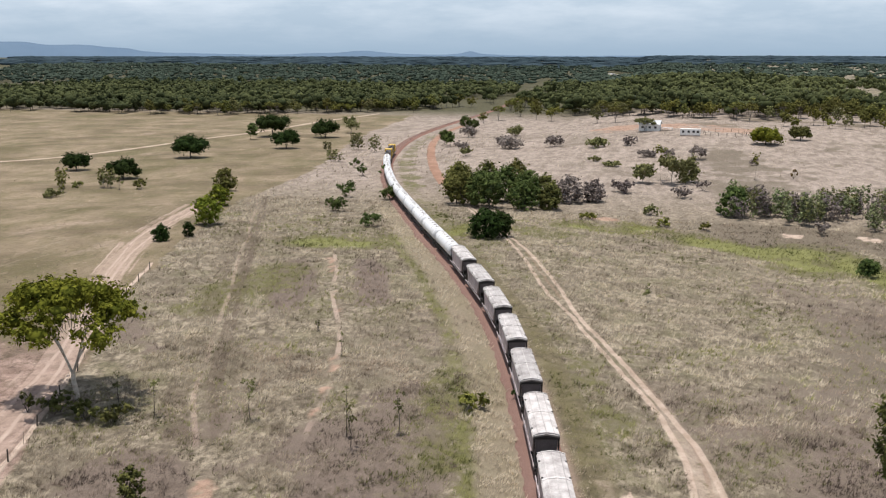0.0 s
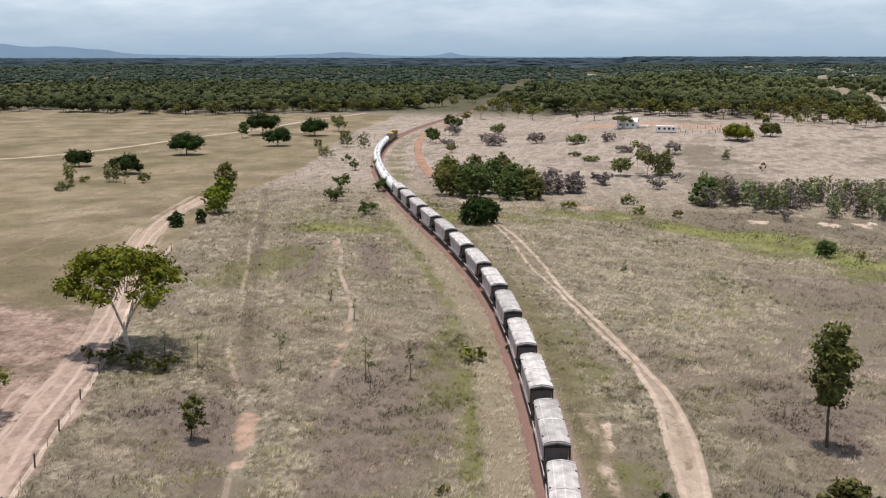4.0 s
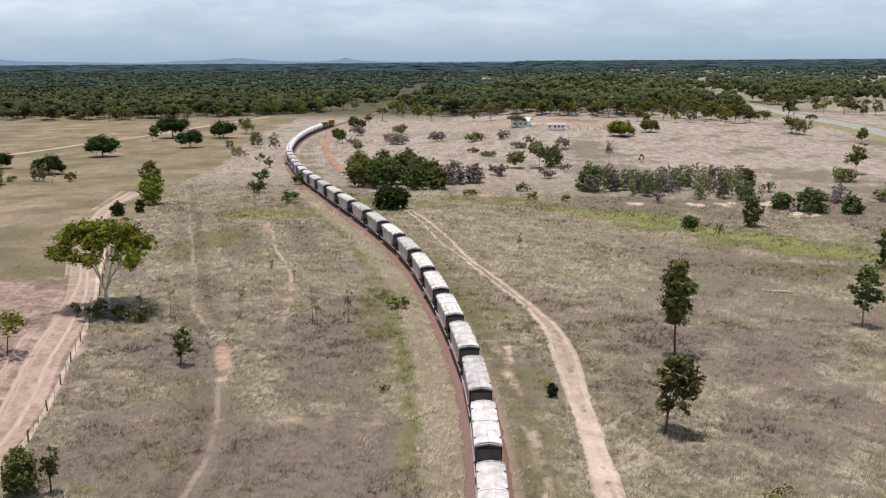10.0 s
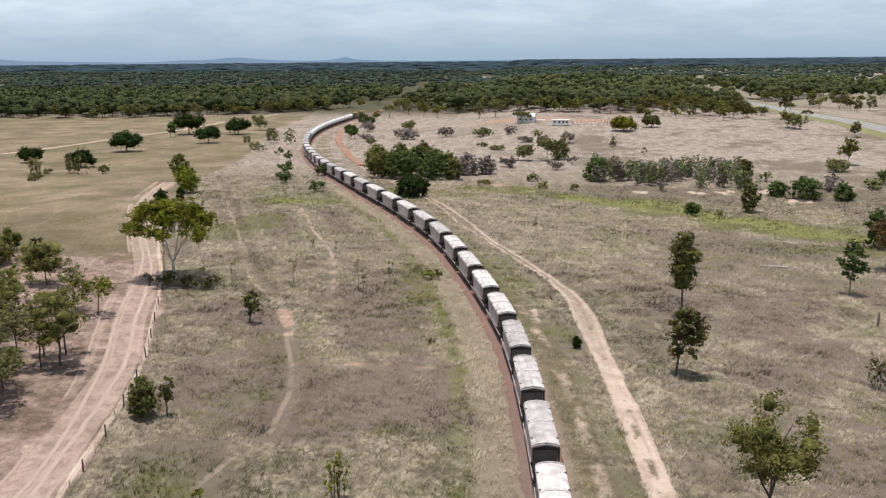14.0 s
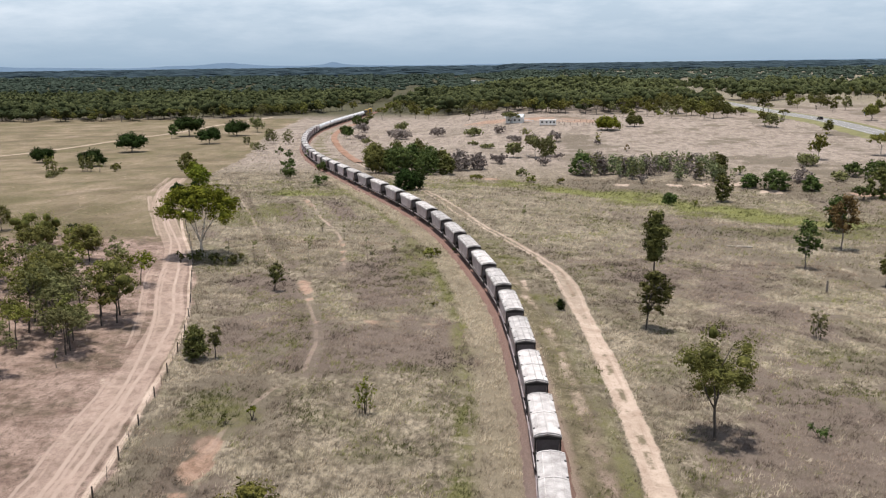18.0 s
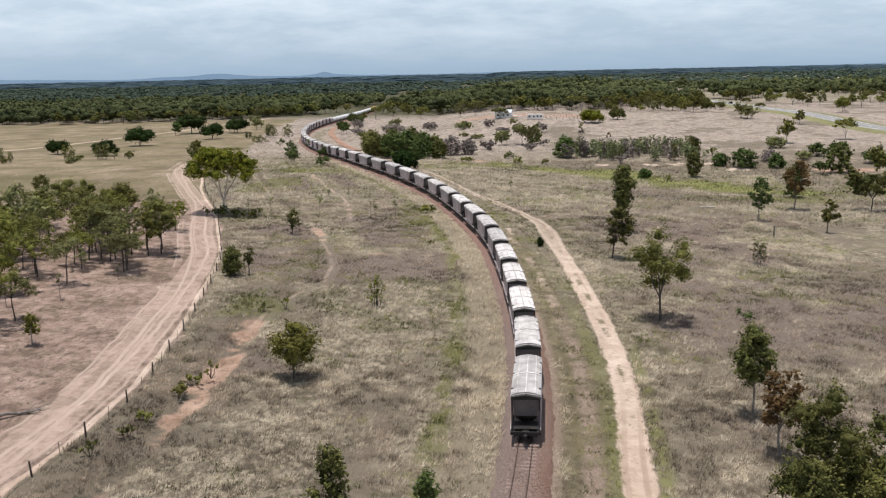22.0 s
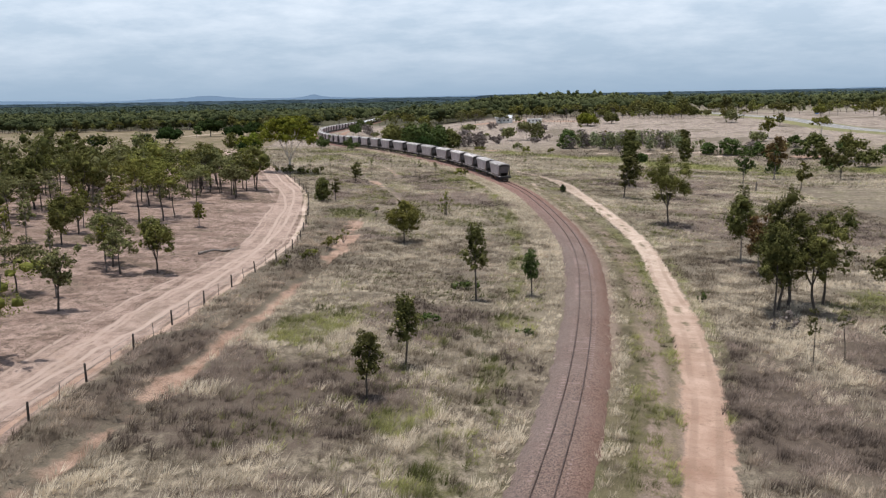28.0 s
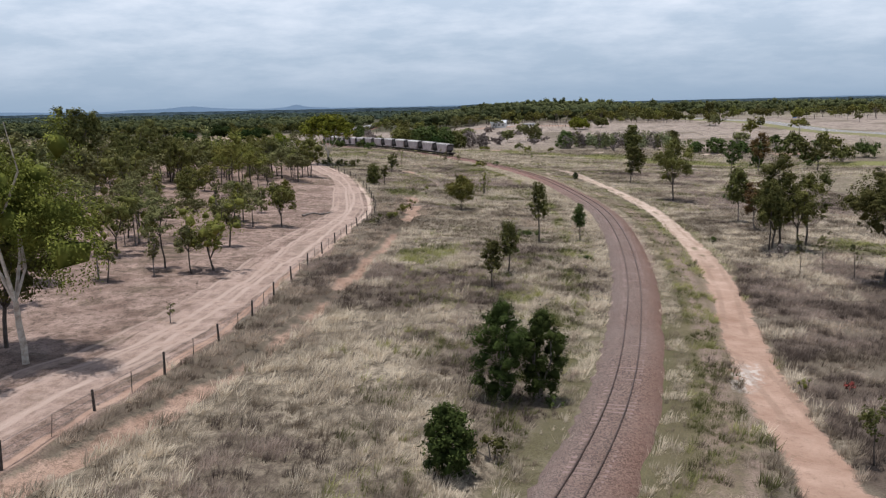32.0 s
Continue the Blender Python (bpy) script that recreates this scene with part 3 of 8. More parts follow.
def ground_material():
    m, nodes, links, b = material("dry_grassland", 0.95, 0, 0.1)
    nt = m.node_tree
    parts = []
    for name in ("zone_a", "zone_b", "zone_c", "zone_d"):
        at, se = nodes.new("ShaderNodeAttribute"), nodes.new("ShaderNodeSeparateColor")
        at.attribute_name = name
        links.new(at.outputs["Color"], se.inputs[0])
        parts.append((se.outputs, at.outputs["Alpha"]))
    (sa, _), (sb, mauve), (sc, rail_side), (sd, chalk) = parts

    def mad(a, k, c):
        n = nodes.new("ShaderNodeMath")
        n.operation = "MULTIPLY_ADD"
        for socket, v in zip(n.inputs, (a, k, c)):
            if isinstance(v, float):
                socket.default_value = v
            else:
                links.new(v, socket)
        return n.outputs[0]

    big, mid = noise_node(nt, 0.045, 4), noise_node(nt, 0.35, 5, 0.65)
    fine, grain = noise_node(nt, 1.5, 6, 0.75, None, (1.0, 0.55, 1.0)), noise_node(nt, 9.0, 3, 0.7)
    edge = mad(fine, 0.6, mad(mid, 0.6, -0.6))
    ragged = lambda a, lo=0.34, hi=0.58, k=1.3: span(nt, mad(edge, k, a), lo, hi)
    straw = blend(nt, span(nt, mid, 0.32, 0.66), (0.135, 0.11, 0.08), (0.41, 0.348, 0.26))
    brown = blend(nt, span(nt, fine, 0.32, 0.68), (0.08, 0.066, 0.05), (0.235, 0.196, 0.148))
    grass = blend(nt, calc(nt, "MULTIPLY", span(nt, fine, 0.42, 0.62), 0.8), straw, (0.068, 0.054, 0.039))
    # the flat beyond the gully is paler and pinker
    place = nodes.new("ShaderNodeSeparateXYZ")
    links.new(nodes.new("ShaderNodeTexCoord").outputs["Object"], place.inputs[0])
    flat = blend(nt, span(nt, noise_node(nt, 0.3, 6, 0.7, None, (1.2, 0.45, 1.0)), 0.42, 0.6), (0.4, 0.332, 0.287), (0.24, 0.196, 0.165))
    flat = blend(nt, calc(nt, "MULTIPLY", span(nt, noise_node(nt, 0.11, 7, 0.72, None, (1.2, 0.4, 1.0)), 0.52, 0.64), 0.6), flat, (0.15, 0.118, 0.098))
    grass = blend(nt, calc(nt, "MULTIPLY", span(nt, place.outputs[1], 330.0, 390.0), 0.85), grass, flat)
    tinge = calc(nt, "MULTIPLY", span(nt, noise_node(nt, 0.14, 6, 0.7), 0.48, 0.62), calc(nt, "MULTIPLY", span(nt, place.outputs[1], 80.0, 120.0, 0.0, 0.55), span(nt, place.outputs[1], 300.0, 345.0, 1.0, 0.0)))
    grass = blend(nt, tinge, grass, (0.155, 0.145, 0.08))
    c = blend(nt, calc(nt, "MULTIPLY", ragged(sb[1], 0.2, 0.75), 0.85), grass, brown)
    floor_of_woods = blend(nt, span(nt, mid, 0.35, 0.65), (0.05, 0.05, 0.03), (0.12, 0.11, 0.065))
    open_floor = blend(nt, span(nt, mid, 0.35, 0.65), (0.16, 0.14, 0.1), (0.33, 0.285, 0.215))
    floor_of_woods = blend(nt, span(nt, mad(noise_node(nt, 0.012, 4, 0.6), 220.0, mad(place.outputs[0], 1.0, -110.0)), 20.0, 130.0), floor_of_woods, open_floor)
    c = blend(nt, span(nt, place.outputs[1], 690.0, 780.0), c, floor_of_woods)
    purple = blend(nt, span(nt, fine, 0.34, 0.66), (0.085, 0.064, 0.053), (0.25, 0.196, 0.163))
    purple = blend(nt, span(nt, place.outputs[1], 50.0, 110.0), blend(nt, span(nt, fine, 0.34, 0.66), (0.056, 0.042, 0.034), (0.165, 0.126, 0.1)), purple)
    c = blend(nt, calc(nt, "MULTIPLY", ragged(mauve, 0.25, 0.6), 0.9), c, purple)
    olive = blend(nt, span(nt, fine, 0.35, 0.65), (0.05, 0.052, 0.02), (0.18, 0.17, 0.068))
    lush = blend(nt, span(nt, fine, 0.35, 0.65), (0.11, 0.122, 0.034), (0.28, 0.282, 0.1))
    olive = blend(nt, span(nt, sa[2], 0.68, 0.85), olive, lush)
    c = blend(nt, calc(nt, "MULTIPLY", ragged(sa[2], 0.3, 0.7, 2.0), 0.85), c, olive)
    grazed = blend(nt, span(nt, big, 0.38, 0.6), (0.152, 0.12, 0.077), (0.285, 0.224, 0.155))
    streak = noise_node(nt, 0.12, 8, 0.72, None, (1.1, 0.55, 1.0))
    grazed = blend(nt, calc(nt, "MULTIPLY", span(nt, streak, 0.46, 0.6), 0.7), grazed, (0.15, 0.128, 0.07))
    grazed = blend(nt, calc(nt, "MULTIPLY", span(nt, noise_node(nt, 0.03, 6, 0.65, None, (1.1, 0.5, 1.0)), 0.5, 0.62), 0.6), grazed, (0.12, 0.108, 0.052))
    grazed = blend(nt, calc(nt, "MULTIPLY", span(nt, noise_node(nt, 0.05, 6, 0.7, None, (1.1, 0.5, 1.0)), 0.6, 0.68), 0.6), grazed, (0.36, 0.28, 0.215))
    grazed = blend(nt, calc(nt, "MULTIPLY", span(nt, fine, 0.52, 0.7), 0.6), grazed, (0.1, 0.078, 0.05))
    pinkish = blend(nt, span(nt, mid, 0.34, 0.64), (0.175, 0.118, 0.094), (0.39, 0.285, 0.237))
    pinkish = blend(nt, calc(nt, "MULTIPLY", span(nt, fine, 0.5, 0.62), 0.75), pinkish, (0.13, 0.092, 0.071))
    blotch = noise_node(nt, 0.16, 6, 0.7)
    pinkish = blend(nt, calc(nt, "MULTIPLY", span(nt, blotch, 0.52, 0.66), 0.75), pinkish, (0.1, 0.08, 0.052))
    pinkish = blend(nt, calc(nt, "MULTIPLY", span(nt, blotch, 0.45, 0.36), 0.35), pinkish, (0.46, 0.345, 0.29))
    pinkish = blend(nt, calc(nt, "MULTIPLY", span(nt, grain, 0.52, 0.7), 0.5), pinkish, (0.1, 0.072, 0.055))
    grazed = blend(nt, ragged(sb[2]), grazed, pinkish)
    c = blend(nt, ragged(sb[0], 0.35, 0.65, 0.9), c, grazed)
    earth = blend(nt, span(nt, mid, 0.3, 0.7), (0.24, 0.145, 0.1), (0.46, 0.325, 0.25))
    earth = blend(nt, calc(nt, "MULTIPLY", span(nt, fine, 0.54, 0.66), 0.6), earth, (0.13, 0.09, 0.06))
    c = blend(nt, ragged(sa[1]), c, earth)
    sandy = blend(nt, span(nt, mid, 0.32, 0.68), (0.3, 0.19, 0.138), (0.47, 0.33, 0.255))
    sandy = blend(nt, calc(nt, "MULTIPLY", span(nt, fine, 0.55, 0.66), 0.55), sandy, (0.27, 0.185, 0.135))
    sandy = blend(nt, calc(nt, "MULTIPLY", span(nt, grain, 0.58, 0.72), 0.5), sandy, (0.17, 0.12, 0.085))
    # the sand bleaches away from the red soil near the end of the flight
    bleached = blend(nt, span(nt, mid, 0.32, 0.68), (0.4, 0.305, 0.24), (0.58, 0.465, 0.385))
    bleached = blend(nt, calc(nt, "MULTIPLY", span(nt, fine, 0.56, 0.66), 0.5), bleached, (0.27, 0.195, 0.145))
    sandy = blend(nt, span(nt, place.outputs[1], 25.0, 85.0), sandy, bleached)
    clod = noise_node(nt, 2.2, 5, 0.7)
    sandy = blend(nt, calc(nt, "MULTIPLY", span(nt, clod, 0.56, 0.7), 0.55), sandy, (0.19, 0.13, 0.09))
    c = blend(nt, ragged(sa[0], 0.34, 0.52, 2.2), c, sandy)
    # bands that follow the rails: bare formation, graded verge, weeds, scoured gravel
    from_rail = mad(rail_side, 20.0, mad(edge, 1.6, 0.0))
    north = place.outputs[1]
    gravel = blend(nt, span(nt, fine, 0.35, 0.65), (0.2, 0.145, 0.115), (0.4, 0.3, 0.25))
    graded = blend(nt, span(nt, mid, 0.35, 0.65), (0.095, 0.08, 0.046), (0.19, 0.16, 0.096))
    weeds = blend(nt, span(nt, fine, 0.35, 0.65), (0.085, 0.088, 0.032), (0.23, 0.22, 0.09))
    hay = blend(nt, span(nt, fine, 0.35, 0.65), (0.15, 0.122, 0.084), (0.37, 0.314, 0.228))
    scour = span(nt, mad(fine, 0.5, mad(noise_node(nt, 0.22, 5, 0.65), 0.5, 0.0)), 0.44, 0.52)

    def band(c, lo, hi, tint, amount, y0, y1, gaps=None, soft=0.35):
        on = calc(nt, "MULTIPLY", span(nt, from_rail, lo - soft, lo + soft), span(nt, from_rail, hi - soft, hi + soft, 1.0, 0.0))
        on = calc(nt, "MULTIPLY", on, calc(nt, "MULTIPLY", span(nt, north, y0 - 12, y0 + 12), span(nt, north, y1 - 12, y1 + 12, 1.0, 0.0)))
        if gaps is not None:
            on = calc(nt, "MULTIPLY", on, gaps)
        return blend(nt, calc(nt, "MULTIPLY", on, amount), c, tint)

    rank = blend(nt, span(nt, fine, 0.34, 0.66), (0.05, 0.052, 0.02), (0.17, 0.158, 0.07))
    c = band(c, 1.9, 5.6, rank, 0.8, -80.0, 44.0)
    c = band(c, -4.0, -1.9, rank, 0.6, -80.0, 16.0)
    c = band(c, 5.4, 7.6, gravel, 0.9, -30.0, 50.0, scour)
    c = band(c, 2.4, 6.4, graded, 0.75, 118.0, 300.0)
    c = band(c, 2.6, 6.8, graded, 0.75, -30.0, 118.0)
    c = band(c, 1.6, 2.9, gravel, 0.7, 30.0, 260.0)
    c = band(c, -2.4, -1.6, gravel, 0.5, 60.0, 330.0)
    c = band(c, 4.6, 6.2, gravel, 0.85, -20.0, 118.0, scour)
    c = band(c, 4.6, 5.8, sandy, 0.8, 110.0, 190.0, calc(nt, "MULTIPLY", scour, span(nt, noise_node(nt, 0.1, 4, 0.6), 0.46, 0.54)))
    c = band(c, 6.7, 8.2, weeds, 0.6, 36.0, 125.0)
    c = band(c, -6.4, -2.2, hay, 0.7, 36.0, 330.0)
    c = band(c, -8.4, -6.2, weeds, 0.65, 62.0, 285.0, span(nt, mad(fine, 0.4, mad(noise_node(nt, 0.09, 5, 0.7), 0.6, 0.0)), 0.44, 0.54), 0.7)
    c = blend(nt, calc(nt, "MULTIPLY", span(nt, mad(grain, 0.6, mad(fine, 0.4, 0.0)), 0.46, 0.6), span(nt, north, 90.0, 140.0, 0.56, 0.34)), c, (0.05, 0.04, 0.029))
    # graded bed of the east road, narrowing with distance
    off_road = nodes.new("ShaderNodeMath")
    off_road.operation = "ABSOLUTE"
    links.new(mad(sc[1], 20.0, 0.0), off_road.inputs[0])
    verge = mad(edge, 2.6, mad(span(nt, place.outputs[1], 10.0, 90.0, -1.45, -1.15), 1.0, off_road.outputs[0]))
    bed = calc(nt, "MULTIPLY", span(nt, verge, -0.12, 0.2, 1.0, 0.0), span(nt, place.outputs[1], 150.0, 230.0, 1.0, 0.0))
    c = blend(nt, bed, c, sandy)
    c = blend(nt, calc(nt, "MULTIPLY", span(nt, calc(nt, "MULTIPLY", chalk, span(nt, fine, 0.35, 0.6)), 0.2, 0.45), 0.85), c, (0.55, 0.5, 0.45))
    # grass island between its wheel tracks, and weeds on its outer side
    off_axis = mad(sc[1], 20.0, mad(edge, 1.5, 0.0))
    island = calc(nt, "MULTIPLY", span(nt, off_axis, -0.5, -0.15), span(nt, off_axis, 0.25, 0.6, 1.0, 0.0))
    island = calc(nt, "MULTIPLY", island, calc(nt, "MULTIPLY", span(nt, place.outputs[1], 34.0, 50.0), span(nt, noise_node(nt, 0.2, 6, 0.7), 0.53, 0.6)))
    c = blend(nt, calc(nt, "MULTIPLY", island, 0.85), c, graded)
    side = calc(nt, "MULTIPLY", span(nt, off_axis, 1.3, 1.7), span(nt, off_axis, 2.3, 3.0, 1.0, 0.0))
    side = calc(nt, "MULTIPLY", side, calc(nt, "MULTIPLY", span(nt, place.outputs[1], 30.0, 45.0), span(nt, place.outputs[1], 95.0, 120.0, 1.0, 0.0)))
    c = blend(nt, calc(nt, "MULTIPLY", side, 0.8), c, weeds)
    # wheel tracks, the stock path along the fence and old vehicle strips, by signed distance from their centre lines
    sway = span(nt, noise_node(nt, 0.03, 1, 0.3), 0.3, 0.7, -0.5, 0.5)
    worn = span(nt, mad(mid, 0.6, mad(fine, 0.4, 0.0)), 0.4, 0.52, 0.8, 1.0)
    rare = span(nt, noise_node(nt, 0.07, 4, 0.6), 0.42, 0.52)
    pale = blend(nt, span(nt, mid, 0.35, 0.65), (0.52, 0.41, 0.345), (0.38, 0.285, 0.235))
    rosy = blend(nt, span(nt, fine, 0.4, 0.62), (0.47, 0.358, 0.3), (0.33, 0.24, 0.195))
    litter = (0.1, 0.075, 0.057)
    rut = (0.25, 0.17, 0.125)
    northern = span(nt, place.outputs[1], 60.0, 100.0)
    far_end = span(nt, place.outputs[1], 186.0, 204.0)
    for d, off, half, strength, tint, gaps in ((sd[0], -2.4, 1.2, 0.42, litter, rare), (sd[0], 0.9, 0.8, 0.6, litter, far_end), (sd[0], 1.4, 0.5, 0.4, litter, rare), (sd[1], 0.0, 0.7, 0.25, litter, rare), (sd[2], -2.2, 0.5, 0.5, litter, None),
                                               (sc[0], 0.0, 2.0, 0.55, rosy, None), (sc[0], -3.3, 0.1, 0.7, pale, rare), (sc[0], -2.7, 0.3, 0.5, rosy, rare), (sc[0], -1.05, 0.14, 0.7, pale, None), (sc[0], -0.5, 0.08, 0.5, pale, rare), (sc[0], 0.6, 0.14, 0.75, pale, None), (sc[0], 1.5, 0.1, 0.6, pale, rare), (sc[0], 2.5, 0.1, 0.6, rosy, rare),
                                               (sc[1], -0.7, 0.16, 0.45, rut, rare), (sc[1], 0.75, 0.16, 0.45, rut, rare), (sc[1], -0.85, 0.3, 0.7, sandy, northern), (sc[1], 0.85, 0.28, 0.7, sandy, northern), (sc[2], -0.55, 0.22, 0.95, sandy, None),
                                               (sd[0], -0.6, 0.22, 0.4, rosy, rare), (sd[1], 0.3, 0.25, 0.6, pale, rare)):
        gap = nodes.new("ShaderNodeMath")
        gap.operation = "ABSOLUTE"
        links.new(mad(d, 20.0, mad(sway, 1.0 if off * 10 % 2 < 1 else -1.3, -off)), gap.inputs[0])
        on = calc(nt, "MULTIPLY", span(nt, gap.outputs[0], half, half + 0.14, 1.0, 0.0), worn)
        if gaps is not None:
            on = calc(nt, "MULTIPLY", on, gaps)
        c = blend(nt, calc(nt, "MULTIPLY", on, strength), c, tint)
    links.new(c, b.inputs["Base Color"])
    bumped(nt, b, calc(nt, "ADD", calc(nt, "MULTIPLY", fine, 0.6), calc(nt, "MULTIPLY", grain, 0.4)), 0.8, 0.3)
    return m


def build_ground():
    xs = spread(-4700, 4700, -96, 84, 1.2, 1.08, 160)
    ys = spread(-1500, 4800, -56, 344, 1.25, 1.08, 160)
    ys = np.concatenate([ys[ys < 344.5], np.arange(347, 700, 3.2), ys[ys > 704]])
    gx, gy = np.meshgrid(xs, ys)
    x, y = gx.ravel(), gy.ravel()
    z = land(x, y) + 0.12 * wobble(x, y, 7.0, 11) * (np.abs(x) < 300)
    z = z - 0.55 * np.exp(-((away(x, y, DRAIN) / 1.3) ** 2)) - 0.18 * np.exp(-((away(x, y, EAST_ROAD) / 1.8) ** 2)) - 0.5 * np.exp(-((away(x, y, CREEK) / 6) ** 2))
    d = away(x, y, RAIL_LINE)
    z = np.where(d < 8, np.minimum(z, np.interp(y, RAIL_PTS[:, 1], RAIL_Z) - 0.5) * (1 - ease(3, 8, d)) + z * ease(3, 8, d), z)
    nx, ny = len(xs), len(ys)
    i = (np.arange(ny - 1)[:, None] * nx + np.arange(nx - 1)[None, :]).ravel()
    me = mesh_from("ground", np.stack([x, y, z], 1), None, np.stack([i, i + 1, i + nx + 1, i + nx], 1), True)
    zs = zones(x, y, False)
    lines = [side_of(x, y, line) for line in (WEST_ROAD, EAST_ROAD, WEST_FENCE, STRIP_WEST, STRIP_MID, DRAIN)]
    for name, four in (("zone_a", [*zs[:3], np.ones_like(x)]), ("zone_b", zs[3:7]), ("zone_c", [*lines[:3], side_of(x, y, RAIL_LINE)]), ("zone_d", [*lines[3:], spot(x, y, -3.6, -1.8, 0.9, 4.0, -0.3)])):
        a = me.attributes.new(name, "FLOAT_COLOR", "POINT")
        a.data.foreach_set("color", np.stack(four, 1).astype(np.float32).ravel())
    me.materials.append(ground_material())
    ob = new("ground", me)
    tagged(ob, "dry grassland with sandy tracks, bare soil and green gullies", "ground", kind="structure")


build_ground()


# ---------------------------------------------------------------- mesh helpers
def part(name, bm, mat, parent=None, label=""):
    me = bpy.data.meshes.new(name)
    bm.normal_update()
    bm.to_mesh(me)
    bm.free()
    me.materials.append(mat)
    ob = new(name, me)
    if parent is not None:
        ob.parent = parent
    if label:
        ob["label"] = label
    return ob


def part_mesh(name, me, mat, parent=None, label=""):
    if not me.materials:
        me.materials.append(mat)
    ob = new(name, me)
    if parent is not None:
        ob.parent = parent
    if label:
        ob["label"] = label
    return ob


def box(bm, cx, cy, cz, sx, sy, sz, bevel=0.0, turn=None):
    m = Matrix.Translation((cx, cy, cz))
    if turn is not None:
        m = m @ turn
    r = bmesh.ops.create_cube(bm, size=1.0, matrix=m @ Matrix.Diagonal((sx, sy, sz, 1)))
    if bevel:
        edges = list({e for v in r["verts"] for e in v.link_edges})
        bmesh.ops.bevel(bm, geom=edges, offset=bevel, segments=1, affect="EDGES")
    return bm


def rod(bm, a, b, r0, r1=None, sides=6):
    """Tapered rod from a to b."""
    a, b = Vector(a), Vector(b)
    d = b - a
    m = Matrix.Translation((a + b) / 2) @ d.to_track_quat("Z", "Y").to_matrix().to_4x4()
    bmesh.ops.create_cone(bm, cap_ends=True, segments=sides, radius1=r0, radius2=r0 if r1 is None else r1, depth=d.length, matrix=m)
    return bm


def loft(bm, rings, closed_ends=True):
    """Skin through rings of equally many corners."""
    rows = [[bm.verts.new(p) for p in ring] for ring in rings]
    n = len(rows[0])
    for r0, r1 in zip(rows[:-1], rows[1:]):
        for k in range(n):
            bm.faces.new((r0[k], r0[(k + 1) % n], r1[(k + 1) % n], r1[k]))
    if closed_ends:
        bm.faces.new(rows[0][::-1])
        bm.faces.new(rows[-1])
    return bm


def thing(name, x, y, z, label, category, group="", turn=0.0):
    ob = new(name)
    ob.matrix_world = pose(x, y, z, 0, 0, turn)
    return tagged(ob, label, category, group)


# ---------------------------------------------------------------- railway
def strip_along(offsets, step_from=0, step_to=None, every=2):
    """Band along the rails with the cross-section offsets (sideways, up from the rail head)."""
    idx = np.arange(step_from, step_to or len(RAIL_PTS), every)
    p = RAIL_PTS[idx]
    t = np.gradient(p, axis=0)
    t = t / np.linalg.norm(t, axis=1)[:, None]
    n = np.stack([t[:, 1], -t[:, 0]], 1)
    z = RAIL_Z[idx]
    k = len(offsets)
    verts = np.zeros((len(idx), k, 3))
    for j, (o, up) in enumerate(offsets):
        verts[:, j, :2] = p + n * o
        verts[:, j, 2] = z + up
    return verts


def band_mesh(name, verts, closed=False):
    rows, k = verts.shape[:2]
    faces = []
    span_k = k if closed else k - 1
    for j in range(span_k):
        a = np.arange(rows - 1) * k + j
        b = np.arange(rows - 1) * k + (j + 1) % k
        faces.append(np.stack([a, b, b + k, a + k], 1))
    return mesh_from(name, verts.reshape(-1, 3), None, np.concatenate(faces)[:, ::-1])


